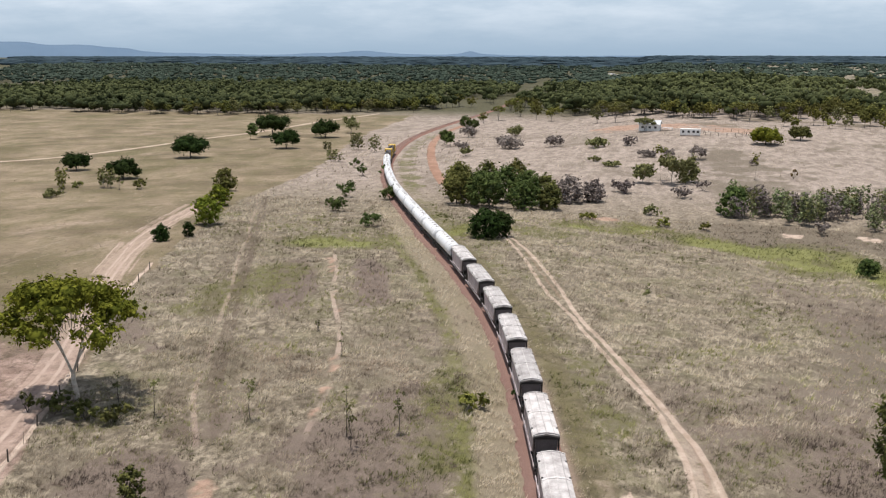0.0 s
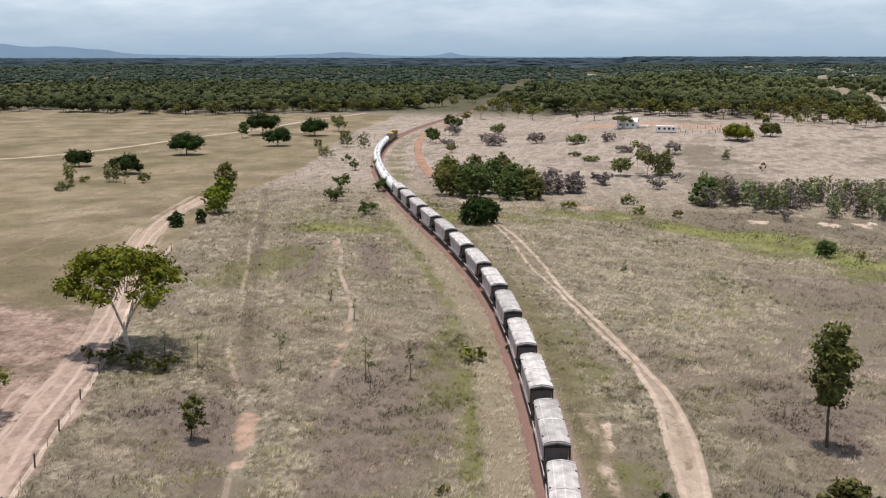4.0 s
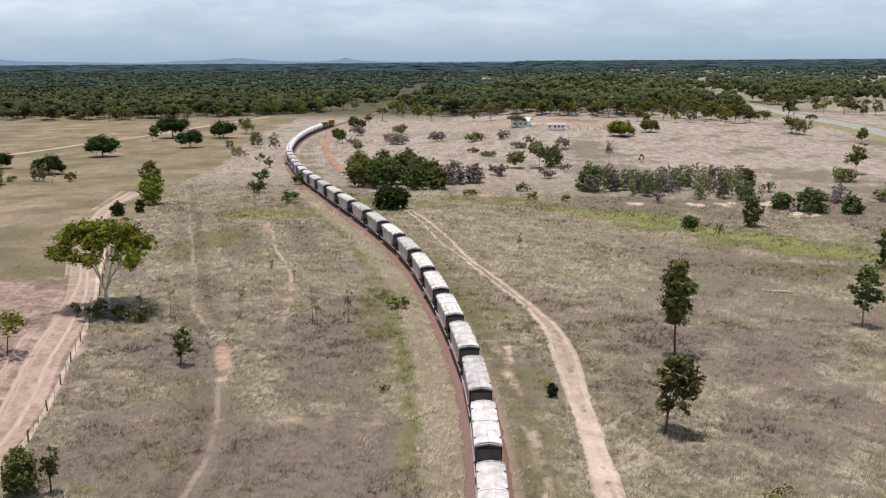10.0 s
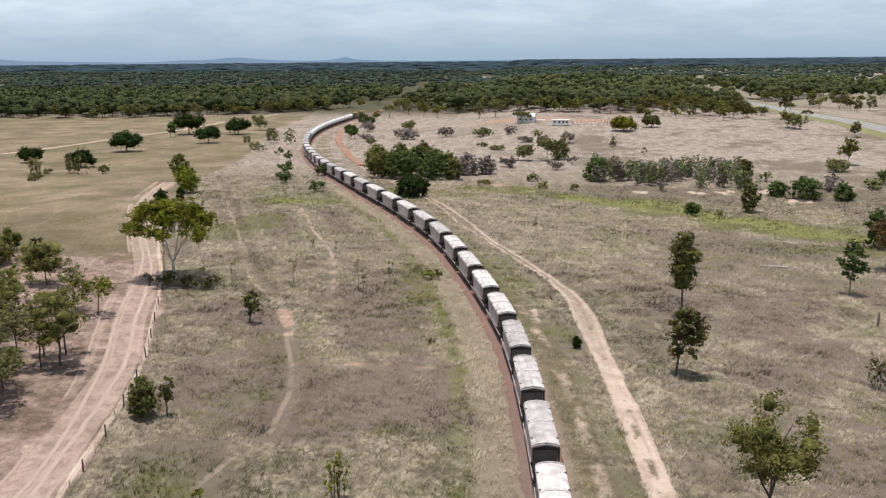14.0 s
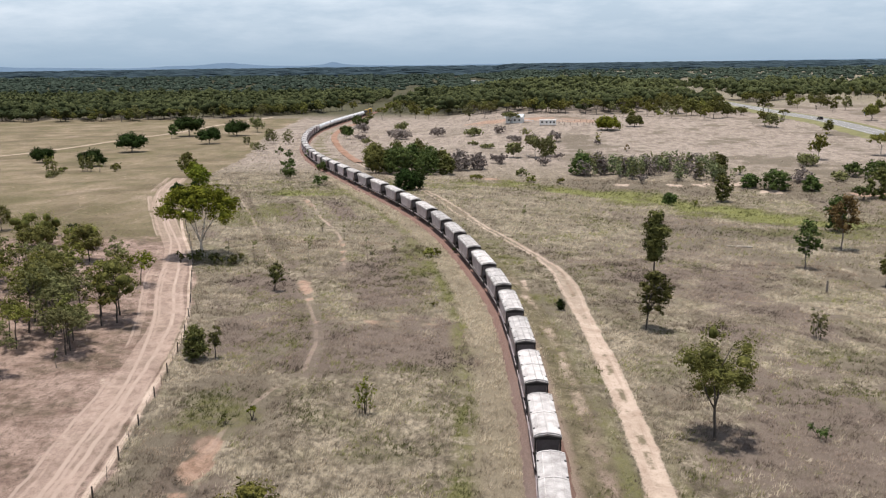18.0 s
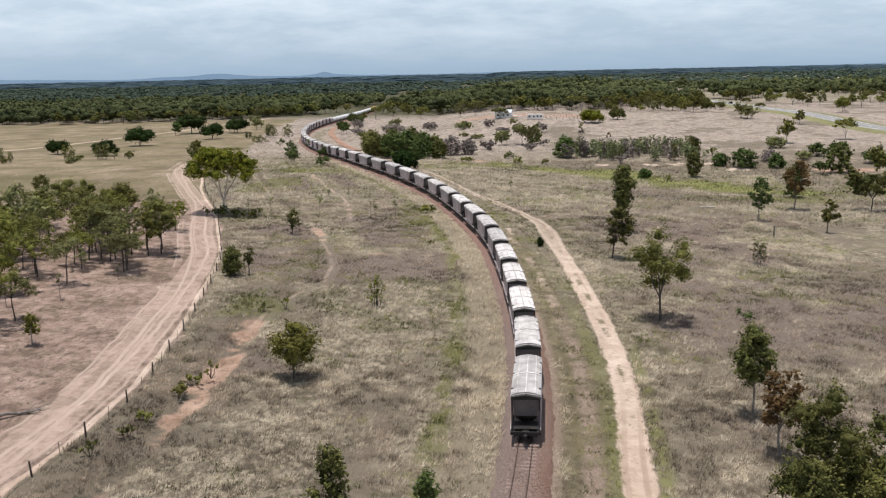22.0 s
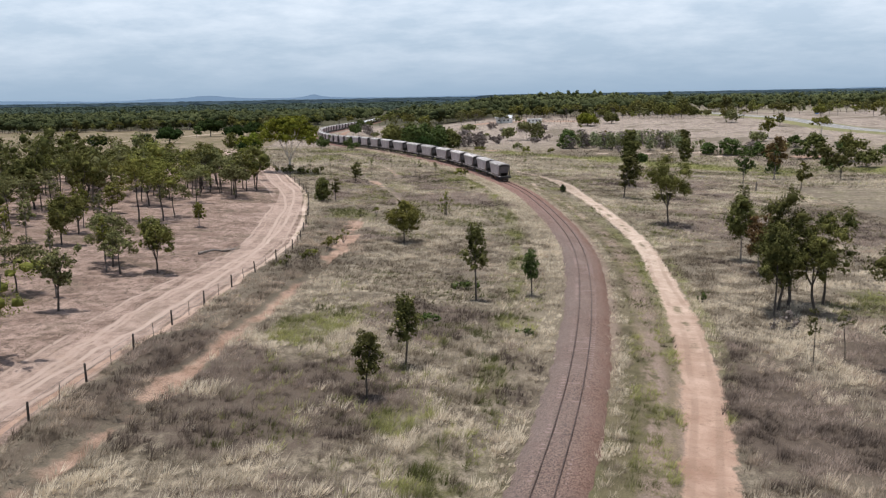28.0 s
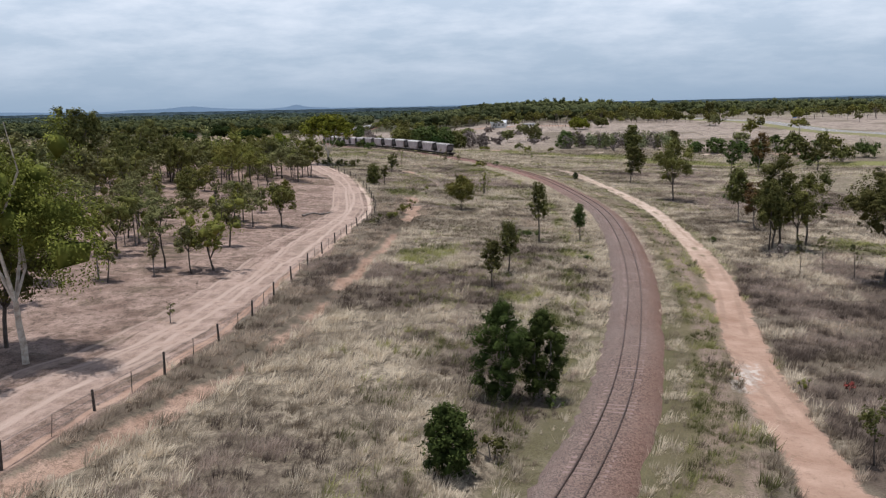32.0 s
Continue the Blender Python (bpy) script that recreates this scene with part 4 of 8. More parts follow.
def build_railway():
    m, nodes, links, b = material("ballast_gravel", 0.95, 0, 0.15)
    nt = m.node_tree
    vor = nodes.new("ShaderNodeTexVoronoi")
    vor.inputs["Scale"].default_value = 15.0
    links.new(nodes.new("ShaderNodeTexCoord").outputs["Object"], vor.inputs["Vector"])
    stone = blend(nt, span(nt, vor.outputs["Color"], 0.2, 0.8), (0.048, 0.033, 0.027), (0.29, 0.203, 0.166))
    stone = blend(nt, calc(nt, "MULTIPLY", span(nt, noise_node(nt, 0.12, 3), 0.4, 0.65), 0.4), stone, (0.24, 0.19, 0.168))
    stone = blend(nt, calc(nt, "MULTIPLY", span(nt, noise_node(nt, 1.5, 4), 0.5, 0.7), 0.4), stone, (0.19, 0.115, 0.095))
    across = nodes.new("ShaderNodeAttribute")
    across.attribute_name = "tone"
    stone = blend(nt, calc(nt, "MULTIPLY", span(nt, across.outputs["Fac"], 0.75, 0.2), 0.4), stone, (0.215, 0.178, 0.165))
    stone = blend(nt, calc(nt, "MULTIPLY", span(nt, across.outputs["Fac"], 0.5, 0.85), 0.45), stone, (0.21, 0.112, 0.08))
    stone = blend(nt, calc(nt, "MULTIPLY", span(nt, noise_node(nt, 5.0, 5, 0.75), 0.5, 0.66), 0.45), stone, (0.06, 0.042, 0.034))
    place = nodes.new("ShaderNodeSeparateXYZ")
    links.new(nodes.new("ShaderNodeTexCoord").outputs["Object"], place.inputs[0])
    stone = blend(nt, span(nt, place.outputs[1], 90.0, 170.0, 0.0, 0.5), stone, (0.25, 0.125, 0.098))
    links.new(stone, b.inputs["Base Color"])
    bumped(nt, b, vor.outputs["Distance"], 0.8, 0.08)
    v = strip_along([(-2.4, -0.85), (-2.0, -0.48), (-1.45, -0.2), (-0.75, -0.118), (0.75, -0.118), (1.45, -0.2), (2.0, -0.48), (2.4, -0.85)], 0, None, 1)
    rng = np.random.RandomState(5)
    v[:, [1, 6], :2] += rng.uniform(-0.22, 0.22, (v.shape[0], 2, 2))
    v[:, 1:7, 2] += rng.uniform(-0.04, 0.04, (v.shape[0], 6))
    me = band_mesh("ballast", v)
    give_tone(me, np.tile(np.arange(v.shape[1]) / (v.shape[1] - 1), v.shape[0]))
    ob = part_mesh("ballast", me, m)
    tagged(ob, "pinkish gravel ballast bed of the railway", "ballast", kind="structure")
    line = thing("railway_track", 0, 0, 0, "narrow-gauge rusty railway track curving over gravel ballast", "railway")
    for side in (-1, 1):
        c = 0.5685 * side
        v = strip_along([(c - 0.035, 0), (c + 0.035, 0), (c + 0.03, -0.05), (c + 0.012, -0.06), (c + 0.012, -0.12), (c + 0.07, -0.15), (c - 0.07, -0.15), (c - 0.012, -0.12), (c - 0.012, -0.06), (c - 0.03, -0.05)])
        part_mesh("rail", band_mesh("rail", v, True), STEEL_RAIL, line)
    bm = bmesh.new()
    box(bm, 0, 0, 0, 2.0, 0.24, 0.1, 0.02)
    sl = bpy.data.meshes.new("sleeper")
    bm.to_mesh(sl)
    bm.free()
    sl.materials.append(SLEEPER_MAT)
    for k in range(260):
        s = 48 + k * 0.68
        a, c = on_rail(s), on_rail(s + 0.3)
        ob = new("sleeper", sl)
        ob.parent = line
        ob.matrix_local = Matrix.Translation(a + Vector((0, 0, -0.182))) @ pose(0, 0, 0, 0, 0, math.degrees(math.atan2(-(c - a).x, (c - a).y)))


build_railway()


# ---------------------------------------------------------------- train
PITCH = 14.4
HOPPERS, VANS = 40, 12
moving = []


def wheelset(bm, y):
    for x in (-0.57, 0.57):
        rod(bm, (x - 0.06, y, 0.42), (x + 0.06, y, 0.42), 0.42, None, 12)
    rod(bm, (-0.7, y, 0.42), (0.7, y, 0.42), 0.07, None, 6)
    return bm


def bogie(parent, y):
    bm = bmesh.new()
    for x in (-0.86, 0.86):
        box(bm, x, y, 0.52, 0.14, 2.1, 0.22, 0.03)
        box(bm, x, y, 0.4, 0.16, 0.7, 0.3, 0.03)
    box(bm, 0, y, 0.62, 1.8, 0.35, 0.22, 0.03)
    b = part("bogie", bm, BOGIE_MAT, parent)
    for dy in (-0.85, 0.85):
        part("wheelset", wheelset(bmesh.new(), y + dy), BOGIE_MAT, b)


def build_hopper():
    """Hopper wagon with a shallow peaked white cover, grey ribbed sides and sloping dark ends; runs along +y."""
    w = new("hopper_wagon")
    tagged(w, "dark grey ribbed hopper wagon with dusty white roof cover", "wagon", "wagons of the goods train")
    L, W = 5.3, 1.2
    # cover: peaked sheet with a lip
    bm = bmesh.new()
    rings = []
    for y, drop in ((-L, 0.1), (-L + 0.12, 0.02), (-2.0, 0), (2.0, 0), (L - 0.12, 0.02), (L, 0.1)):
        rings.append([(-W, y, 3.52 - drop), (-W, y, 3.66 - drop), (-0.75, y, 3.83 - drop), (0, y, 3.92 - drop), (0.75, y, 3.83 - drop), (W, y, 3.66 - drop), (W, y, 3.52 - drop)])
    loft(bm, rings)
    cover = part("cover", bm, COVER_WHITE, w, "dusty white peaked roof cover")
    bm = bmesh.new()
    box(bm, 0, 0, 3.935, 0.1, 2 * L - 0.5, 0.05, 0.015)
    part("ridge_cap", bm, COVER_WHITE, cover)
    for y, wide in ((-L + 0.12, 0.07), (0.0, 0.13), (L - 0.12, 0.07)):
        bm = bmesh.new()
        loft(bm, [[(x, y + o, z + up) for x, z, up in ((-1.19, 3.66, 0.0), (-1.19, 3.66, 0.05), (-0.75, 3.83, 0.05), (0, 3.92, 0.06), (0.75, 3.83, 0.05), (1.19, 3.66, 0.05), (1.19, 3.66, 0.0))] for o in (-wide, wide)])
        part("cover_rib", bm, COVER_WHITE, cover)
    for s in (-1, 1):
        bm = bmesh.new()
        box(bm, s * 0.74, 0, 3.85, 0.07, 2 * L - 0.5, 0.06, 0.015)
        part("panel_edge", bm, COVER_WHITE, cover)
    for y in (-3.6, 0.4, 3.6):
        for s in (-1, 1):
            bm = bmesh.new()
            box(bm, s * 1.12, y, 3.69, 0.2, 0.26, 0.07, 0.02)
            part("latch", bm, WAGON_DARK, cover)
    # body: straight upper sides and ends, then hopper slopes inward on all four sides
    bm = bmesh.new()
    rings = []
    for x, y, z in ((1.16, L - 0.12, 3.52), (1.16, 3.7, 1.45), (0.8, 3.2, 1.12)):
        rings.append([(-x, -y, z), (x, -y, z), (x, y, z), (-x, y, z)])
    loft(bm, rings)
    body = part("body", bm, WAGON_GREY, w, "dusty grey-mauve hopper body")
    for k in range(7):
        y = -3.9 + k * 1.3
        for s in (-1, 1):
            bm = bmesh.new()
            low = 1.5 + max(0.0, abs(y) - 3.6) / 0.72
            box(bm, s * 1.18, y, (3.44 + low) / 2, 0.07, 0.1, 3.44 - low, 0.01)
            part("side_rib", bm, WAGON_GREY, body)
    for s in (-1, 1):
        for z, h, mat, long in ((3.45, 0.12, COVER_WHITE, 10.4), (1.46, 0.1, WAGON_GREY, 7.3)):
            bm = bmesh.new()
            box(bm, s * 1.2, 0, z, 0.08, long, h, 0.02)
            part("side_rail", bm, mat, body)
    for s in (-1, 1):
        bm = bmesh.new()
        loft(bm, [[(-1.2, s * (L - 0.02), 3.34), (1.2, s * (L - 0.02), 3.34), (1.2, s * (L - 0.02), 3.6), (0, s * (L - 0.02), 3.84), (-1.2, s * (L - 0.02), 3.6)],
                  [(-1.2, s * (L + 0.1), 3.34), (1.2, s * (L + 0.1), 3.34), (1.2, s * (L + 0.1), 3.52), (0, s * (L + 0.1), 3.72), (-1.2, s * (L + 0.1), 3.52)]])
        part("end_beam", bm, WAGON_DARK, w)
        for x in (-1.1, 1.1):
            bm = bmesh.new()
            box(bm, x, s * (L + 0.06), 2.3, 0.14, 0.12, 2.3, 0.02)
            rod(bm, (x, s * 6.5, 1.15), (x, s * (L + 0.05), 2.5), 0.06)
            part("end_post", bm, WAGON_DARK, w)
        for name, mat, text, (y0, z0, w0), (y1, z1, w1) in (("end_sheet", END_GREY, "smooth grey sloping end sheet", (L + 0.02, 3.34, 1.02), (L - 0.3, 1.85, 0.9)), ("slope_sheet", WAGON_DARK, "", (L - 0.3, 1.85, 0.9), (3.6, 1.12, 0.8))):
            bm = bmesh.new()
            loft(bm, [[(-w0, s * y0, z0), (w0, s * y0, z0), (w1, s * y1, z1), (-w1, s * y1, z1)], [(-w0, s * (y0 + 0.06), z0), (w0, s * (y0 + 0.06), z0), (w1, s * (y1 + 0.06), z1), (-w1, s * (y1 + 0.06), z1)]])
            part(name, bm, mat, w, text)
        bm = bmesh.new()
        box(bm, 0, s * 5.2, 1.12, 2.4, 1.7, 0.08, 0.02)
        part("end_platform", bm, WAGON_DARK, w)
        bm = bmesh.new()
        box(bm, s * 1.2, 0, 1.12, 0.08, 12.6, 0.16, 0.02)
        part("side_sill", bm, WAGON_GREY, w)
        bm = bmesh.new()
        rod(bm, (0, s * 6.6, 0.85), (0, s * 7.12, 0.85), 0.12, 0.1, 8)
        box(bm, 0, s * 7.1, 0.85, 0.3, 0.2, 0.28, 0.03)
        part("coupler", bm, BOGIE_MAT, w)
        bogie(w, s * 4.9)
    bm = bmesh.new()
    for x in (-1.1, 1.1):
        box(bm, x, 0, 0.95, 0.16, 13.3, 0.26, 0.02)
    box(bm, 0, 0, 0.92, 0.5, 13.3, 0.26, 0.02)
    for s in (-1, 1):
        box(bm, 0, s * 6.65, 0.98, 2.4, 0.14, 0.3, 0.02)
    part("underframe", bm, WAGON_DARK, w)
    for y in (-2.2, 0, 2.2):
        bm = bmesh.new()
        loft(bm, [[(-0.9, y - 0.9, 1.2), (0.9, y - 0.9, 1.2), (0.9, y + 0.9, 1.2), (-0.9, y + 0.9, 1.2)], [(-0.4, y - 0.3, 0.4), (0.4, y - 0.3, 0.4), (0.4, y + 0.3, 0.4), (-0.4, y + 0.3, 0.4)]])
        part("discharge_chute", bm, WAGON_DARK, w)
    return w


def build_van():
    """Tank wagon: a long white barrel on a dark underframe."""
    w = new("tank_wagon")
    tagged(w, "white round-topped tank wagon on dark underframe", "wagon", "tank wagons of the goods train")
    bm = bmesh.new()
    rings = []
    for y, f in ((-6.6, 0.35), (-6.52, 0.7), (-6.3, 0.92), (-6.0, 1.0), (-2.0, 1.0), (2.0, 1.0), (6.0, 1.0), (6.3, 0.92), (6.52, 0.7), (6.6, 0.35)):
        rings.append([(math.cos(math.tau * k / 20) * 1.22 * f, y, 2.35 + math.sin(math.tau * k / 20) * 1.25 * f) for k in range(20)])
    loft(bm, rings)
    for f in bm.faces:
        f.smooth = True
    barrel = part("barrel", bm, TANK_WHITE, w, "white painted steel barrel")
    for y in (-4.4, -2.2, 0.0, 2.2, 4.4):
        bm = bmesh.new()
        rod(bm, (0, y, 3.5), (0, y, 3.72), 0.34, 0.3, 12)
        part("hatch", bm, COVER_WHITE, barrel)
    for y in (-5.6, -3.3, 3.3, 5.6):
        bm = bmesh.new()
        loft(bm, [[(math.cos(math.tau * k / 20) * 1.245, y + o, 2.35 + math.sin(math.tau * k / 20) * 1.275) for k in range(20)] for o in (-0.06, 0.06)])
        part("strap", bm, COVER_WHITE, barrel)
    bm = bmesh.new()
    box(bm, 0, 0, 0.98, 1.9, 13.6, 0.26, 0.03)
    part("underframe", bm, WAGON_DARK, w)
    for s in (-1, 1):
        bm = bmesh.new()
        box(bm, 0, s * 5.0, 1.3, 2.0, 0.7, 0.5, 0.04)
        part("saddle", bm, WAGON_DARK, w)
        bogie(w, s * 4.9)
        bm = bmesh.new()
        box(bm, 0, s * 6.95, 0.85, 0.3, 0.6, 0.28, 0.03)
        part("coupler", bm, BOGIE_MAT, w)
    return w


def build_loco():
    w = new("locomotive")
    tagged(w, "yellow and dark diesel locomotive heading the train", "locomotive", "locomotives of the goods train")
    bm = bmesh.new()
    box(bm, 0, -0.6, 2.35, 1.9, 12.6, 2.3, 0.15)
    hood = part("hood", bm, LOCO_DARK, w, "dark maroon engine hood")
    for k in range(4):
        bm = bmesh.new()
        rod(bm, (0, -5 + k * 1.6, 3.45), (0, -5 + k * 1.6, 3.65), 0.55, None, 12)
        part("roof_fan", bm, WAGON_DARK, hood)
    bm = bmesh.new()
    box(bm, 0, 6.4, 2.5, 2.7, 2.4, 2.7, 0.2)
    cab = part("cab", bm, LOCO_YELLOW, w, "yellow driver's cab")
    bm = bmesh.new()
    box(bm, 0, 7.62, 3.05, 2.1, 0.06, 0.75, 0.02)
    part("windscreen", bm, GLASS_DARK, cab)
    for s in (-1, 1):
        bm = bmesh.new()
        box(bm, s * 1.36, 6.5, 3.05, 0.05, 1.2, 0.7, 0.02)
        part("side_window", bm, GLASS_DARK, cab)
        bm = bmesh.new()
        for k in range(9):
            rod(bm, (s * 1.3, -6.6 + k * 1.45, 1.35), (s * 1.3, -6.6 + k * 1.45, 2.3), 0.03)
        rod(bm, (s * 1.3, -6.6, 2.3), (s * 1.3, 5.0, 2.3), 0.03)
        part("handrail", bm, LOCO_YELLOW, w)
    bm = bmesh.new()
    box(bm, 0, 8.2, 1.9, 1.9, 1.4, 1.4, 0.15)
    part("nose", bm, LOCO_YELLOW, w)
    bm = bmesh.new()
    box(bm, 0, 0.2, 1.15, 2.7, 17.4, 0.35, 0.05)
    part("deck", bm, LOCO_DARK, w)
    bm = bmesh.new()
    box(bm, 0, 0, 0.7, 2.2, 4.4, 0.7, 0.1)
    part("fuel_tank", bm, BOGIE_MAT, w)
    for y in (-5.6, 5.6):
        bogie(w, y)
    return w


def build_train():
    """Rolling stock with the arc length of each at the start."""
    rear = -226.0
    first = build_hopper()
    for k in range(HOPPERS):
        moving.append((first if k == 0 else copy_thing(first, Matrix()), rear + 5.75 + k * PITCH, 4.9))
    van = build_van()
    for k in range(VANS):
        moving.append((van if k == 0 else copy_thing(van, Matrix()), rear + 5.75 + (HOPPERS + k) * PITCH, 4.9))
    s = rear + 5.75 + (HOPPERS + VANS) * PITCH + 2.2
    loco = build_loco()
    moving.append((loco, s, 5.6))
    moving.append((copy_thing(loco, Matrix()), s + 18.6, 5.6))


def travelled(t):
    """Way of the train since the start: it gathers speed slightly."""
    return float(np.interp(t, [0, 0.5, 8.5, 17, 23, 32], [0, 8.4, 144.9, 290.1, 395.5, 557.0]))


def rail_pose(s, half):
    a, b = on_rail(s - half), on_rail(s + half)
    d = b - a
    return Matrix.Translation((a + b) / 2) @ pose(0, 0, 0, 0, 0, math.degrees(math.atan2(-d.x, d.y))) @ pose(0, 0, 0, math.degrees(math.atan2(d.z, math.hypot(d.x, d.y))))


build_train()


# ---------------------------------------------------------------- trees
def unit_ico():
    bm = bmesh.new()
    bmesh.ops.create_icosphere(bm, subdivisions=1, radius=1.0)
    out = [q.co.copy() for q in bm.verts], np.array([[q.index for q in f.verts] for f in bm.faces])
    bm.free()
    return out


HEART = unit_ico()


def leaf_mesh(rng, blobs, size, cover, droop=0.0, most=0, heart=0.6):
    """Many small leaf sprays scattered in the outer part of ellipsoids (centre, radii)."""
    cs = np.array([b[0] for b in blobs])
    rs = np.array([b[1] for b in blobs])
    area = 4 * math.pi * ((rs[:, 0] * rs[:, 1]) ** 1.6 / 3 + (rs[:, 0] * rs[:, 2]) ** 1.6 / 3 + (rs[:, 1] * rs[:, 2]) ** 1.6 / 3) ** (1 / 1.6)
    n = int(min(most or (5600 if size < 0.26 else 4200 if size < 0.36 else 1700 if size < 0.55 else 480), cover * area.sum() / (size * size)))
    # sprays gather in clusters on the shells of the lumps, with gaps between
    m = max(len(blobs) * 5, min(n // 9, len(blobs) * 22))
    own = rng.choice(len(blobs), m, p=area / area.sum())
    cd = rng.normal(size=(m, 3)) + np.array((0, 0, 0.25))
    cd /= np.linalg.norm(cd, axis=1)[:, None]
    hub = cd * rng.uniform(0.6, 0.98, (m, 1))
    pick = rng.randint(0, m, n)
    which = own[pick]
    d = hub[pick] + rng.normal(size=(n, 3)) * rng.uniform(0.08, 0.21, (m, 1))[pick]
    p = cs[which] + d * rs[which]
    shade = rng.uniform(0, 1, m)[pick] * 0.65 + rng.uniform(0, 0.35, n)
    d = d / np.maximum(np.linalg.norm(d, axis=1), 1e-6)[:, None]
    nrm = d * 0.8 + rng.normal(size=(n, 3)) * 0.5 + np.array((0, 0, 0.4))
    nrm /= np.linalg.norm(nrm, axis=1)[:, None]
    a = np.cross(nrm, rng.normal(size=(n, 3)))
    a /= np.linalg.norm(a, axis=1)[:, None]
    a[:, 2] -= droop
    b = np.cross(nrm, a)
    s = size * rng.uniform(0.6, 1.35, n)[:, None]
    fill = 0.86 if size < 0.26 else 1.04
    l, w = a * s * 0.75 * fill, b * s * 0.42 * fill
    v = np.stack([p - l, p + w * rng.uniform(0.6, 1.2, (n, 1)) - l * 0.1, p + l, p - w * rng.uniform(0.6, 1.2, (n, 1)) + l * 0.15], 1).reshape(-1, 3)
    # solid heart of each lump; its low tone paints the shade inside the crown
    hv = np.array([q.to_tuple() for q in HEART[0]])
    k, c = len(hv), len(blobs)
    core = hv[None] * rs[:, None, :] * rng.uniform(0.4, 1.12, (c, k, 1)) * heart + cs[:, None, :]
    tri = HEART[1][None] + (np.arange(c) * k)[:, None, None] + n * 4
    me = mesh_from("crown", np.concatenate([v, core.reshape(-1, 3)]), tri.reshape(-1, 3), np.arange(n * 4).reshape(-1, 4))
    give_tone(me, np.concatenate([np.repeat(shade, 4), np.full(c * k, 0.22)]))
    return me


def limb(bm, rng, a, b, r0, r1, bend=0.12, sides=5):
    """Bent tapering limb in three lengths."""
    a, b = Vector(a), Vector(b)
    L = (b - a).length
    pts = [a]
    for u in (0.35, 0.7):
        pts.append(a.lerp(b, u) + Vector(rng.uniform(-1, 1, 3)) * L * bend * 0.6)
    pts.append(b)
    for k in range(3):
        u0, u1 = k / 3, (k + 1) / 3
        rod(bm, pts[k], pts[k + 1], r0 + (r1 - r0) * u0, r0 + (r1 - r0) * u1, sides)


seeds = iter(range(100, 9000))


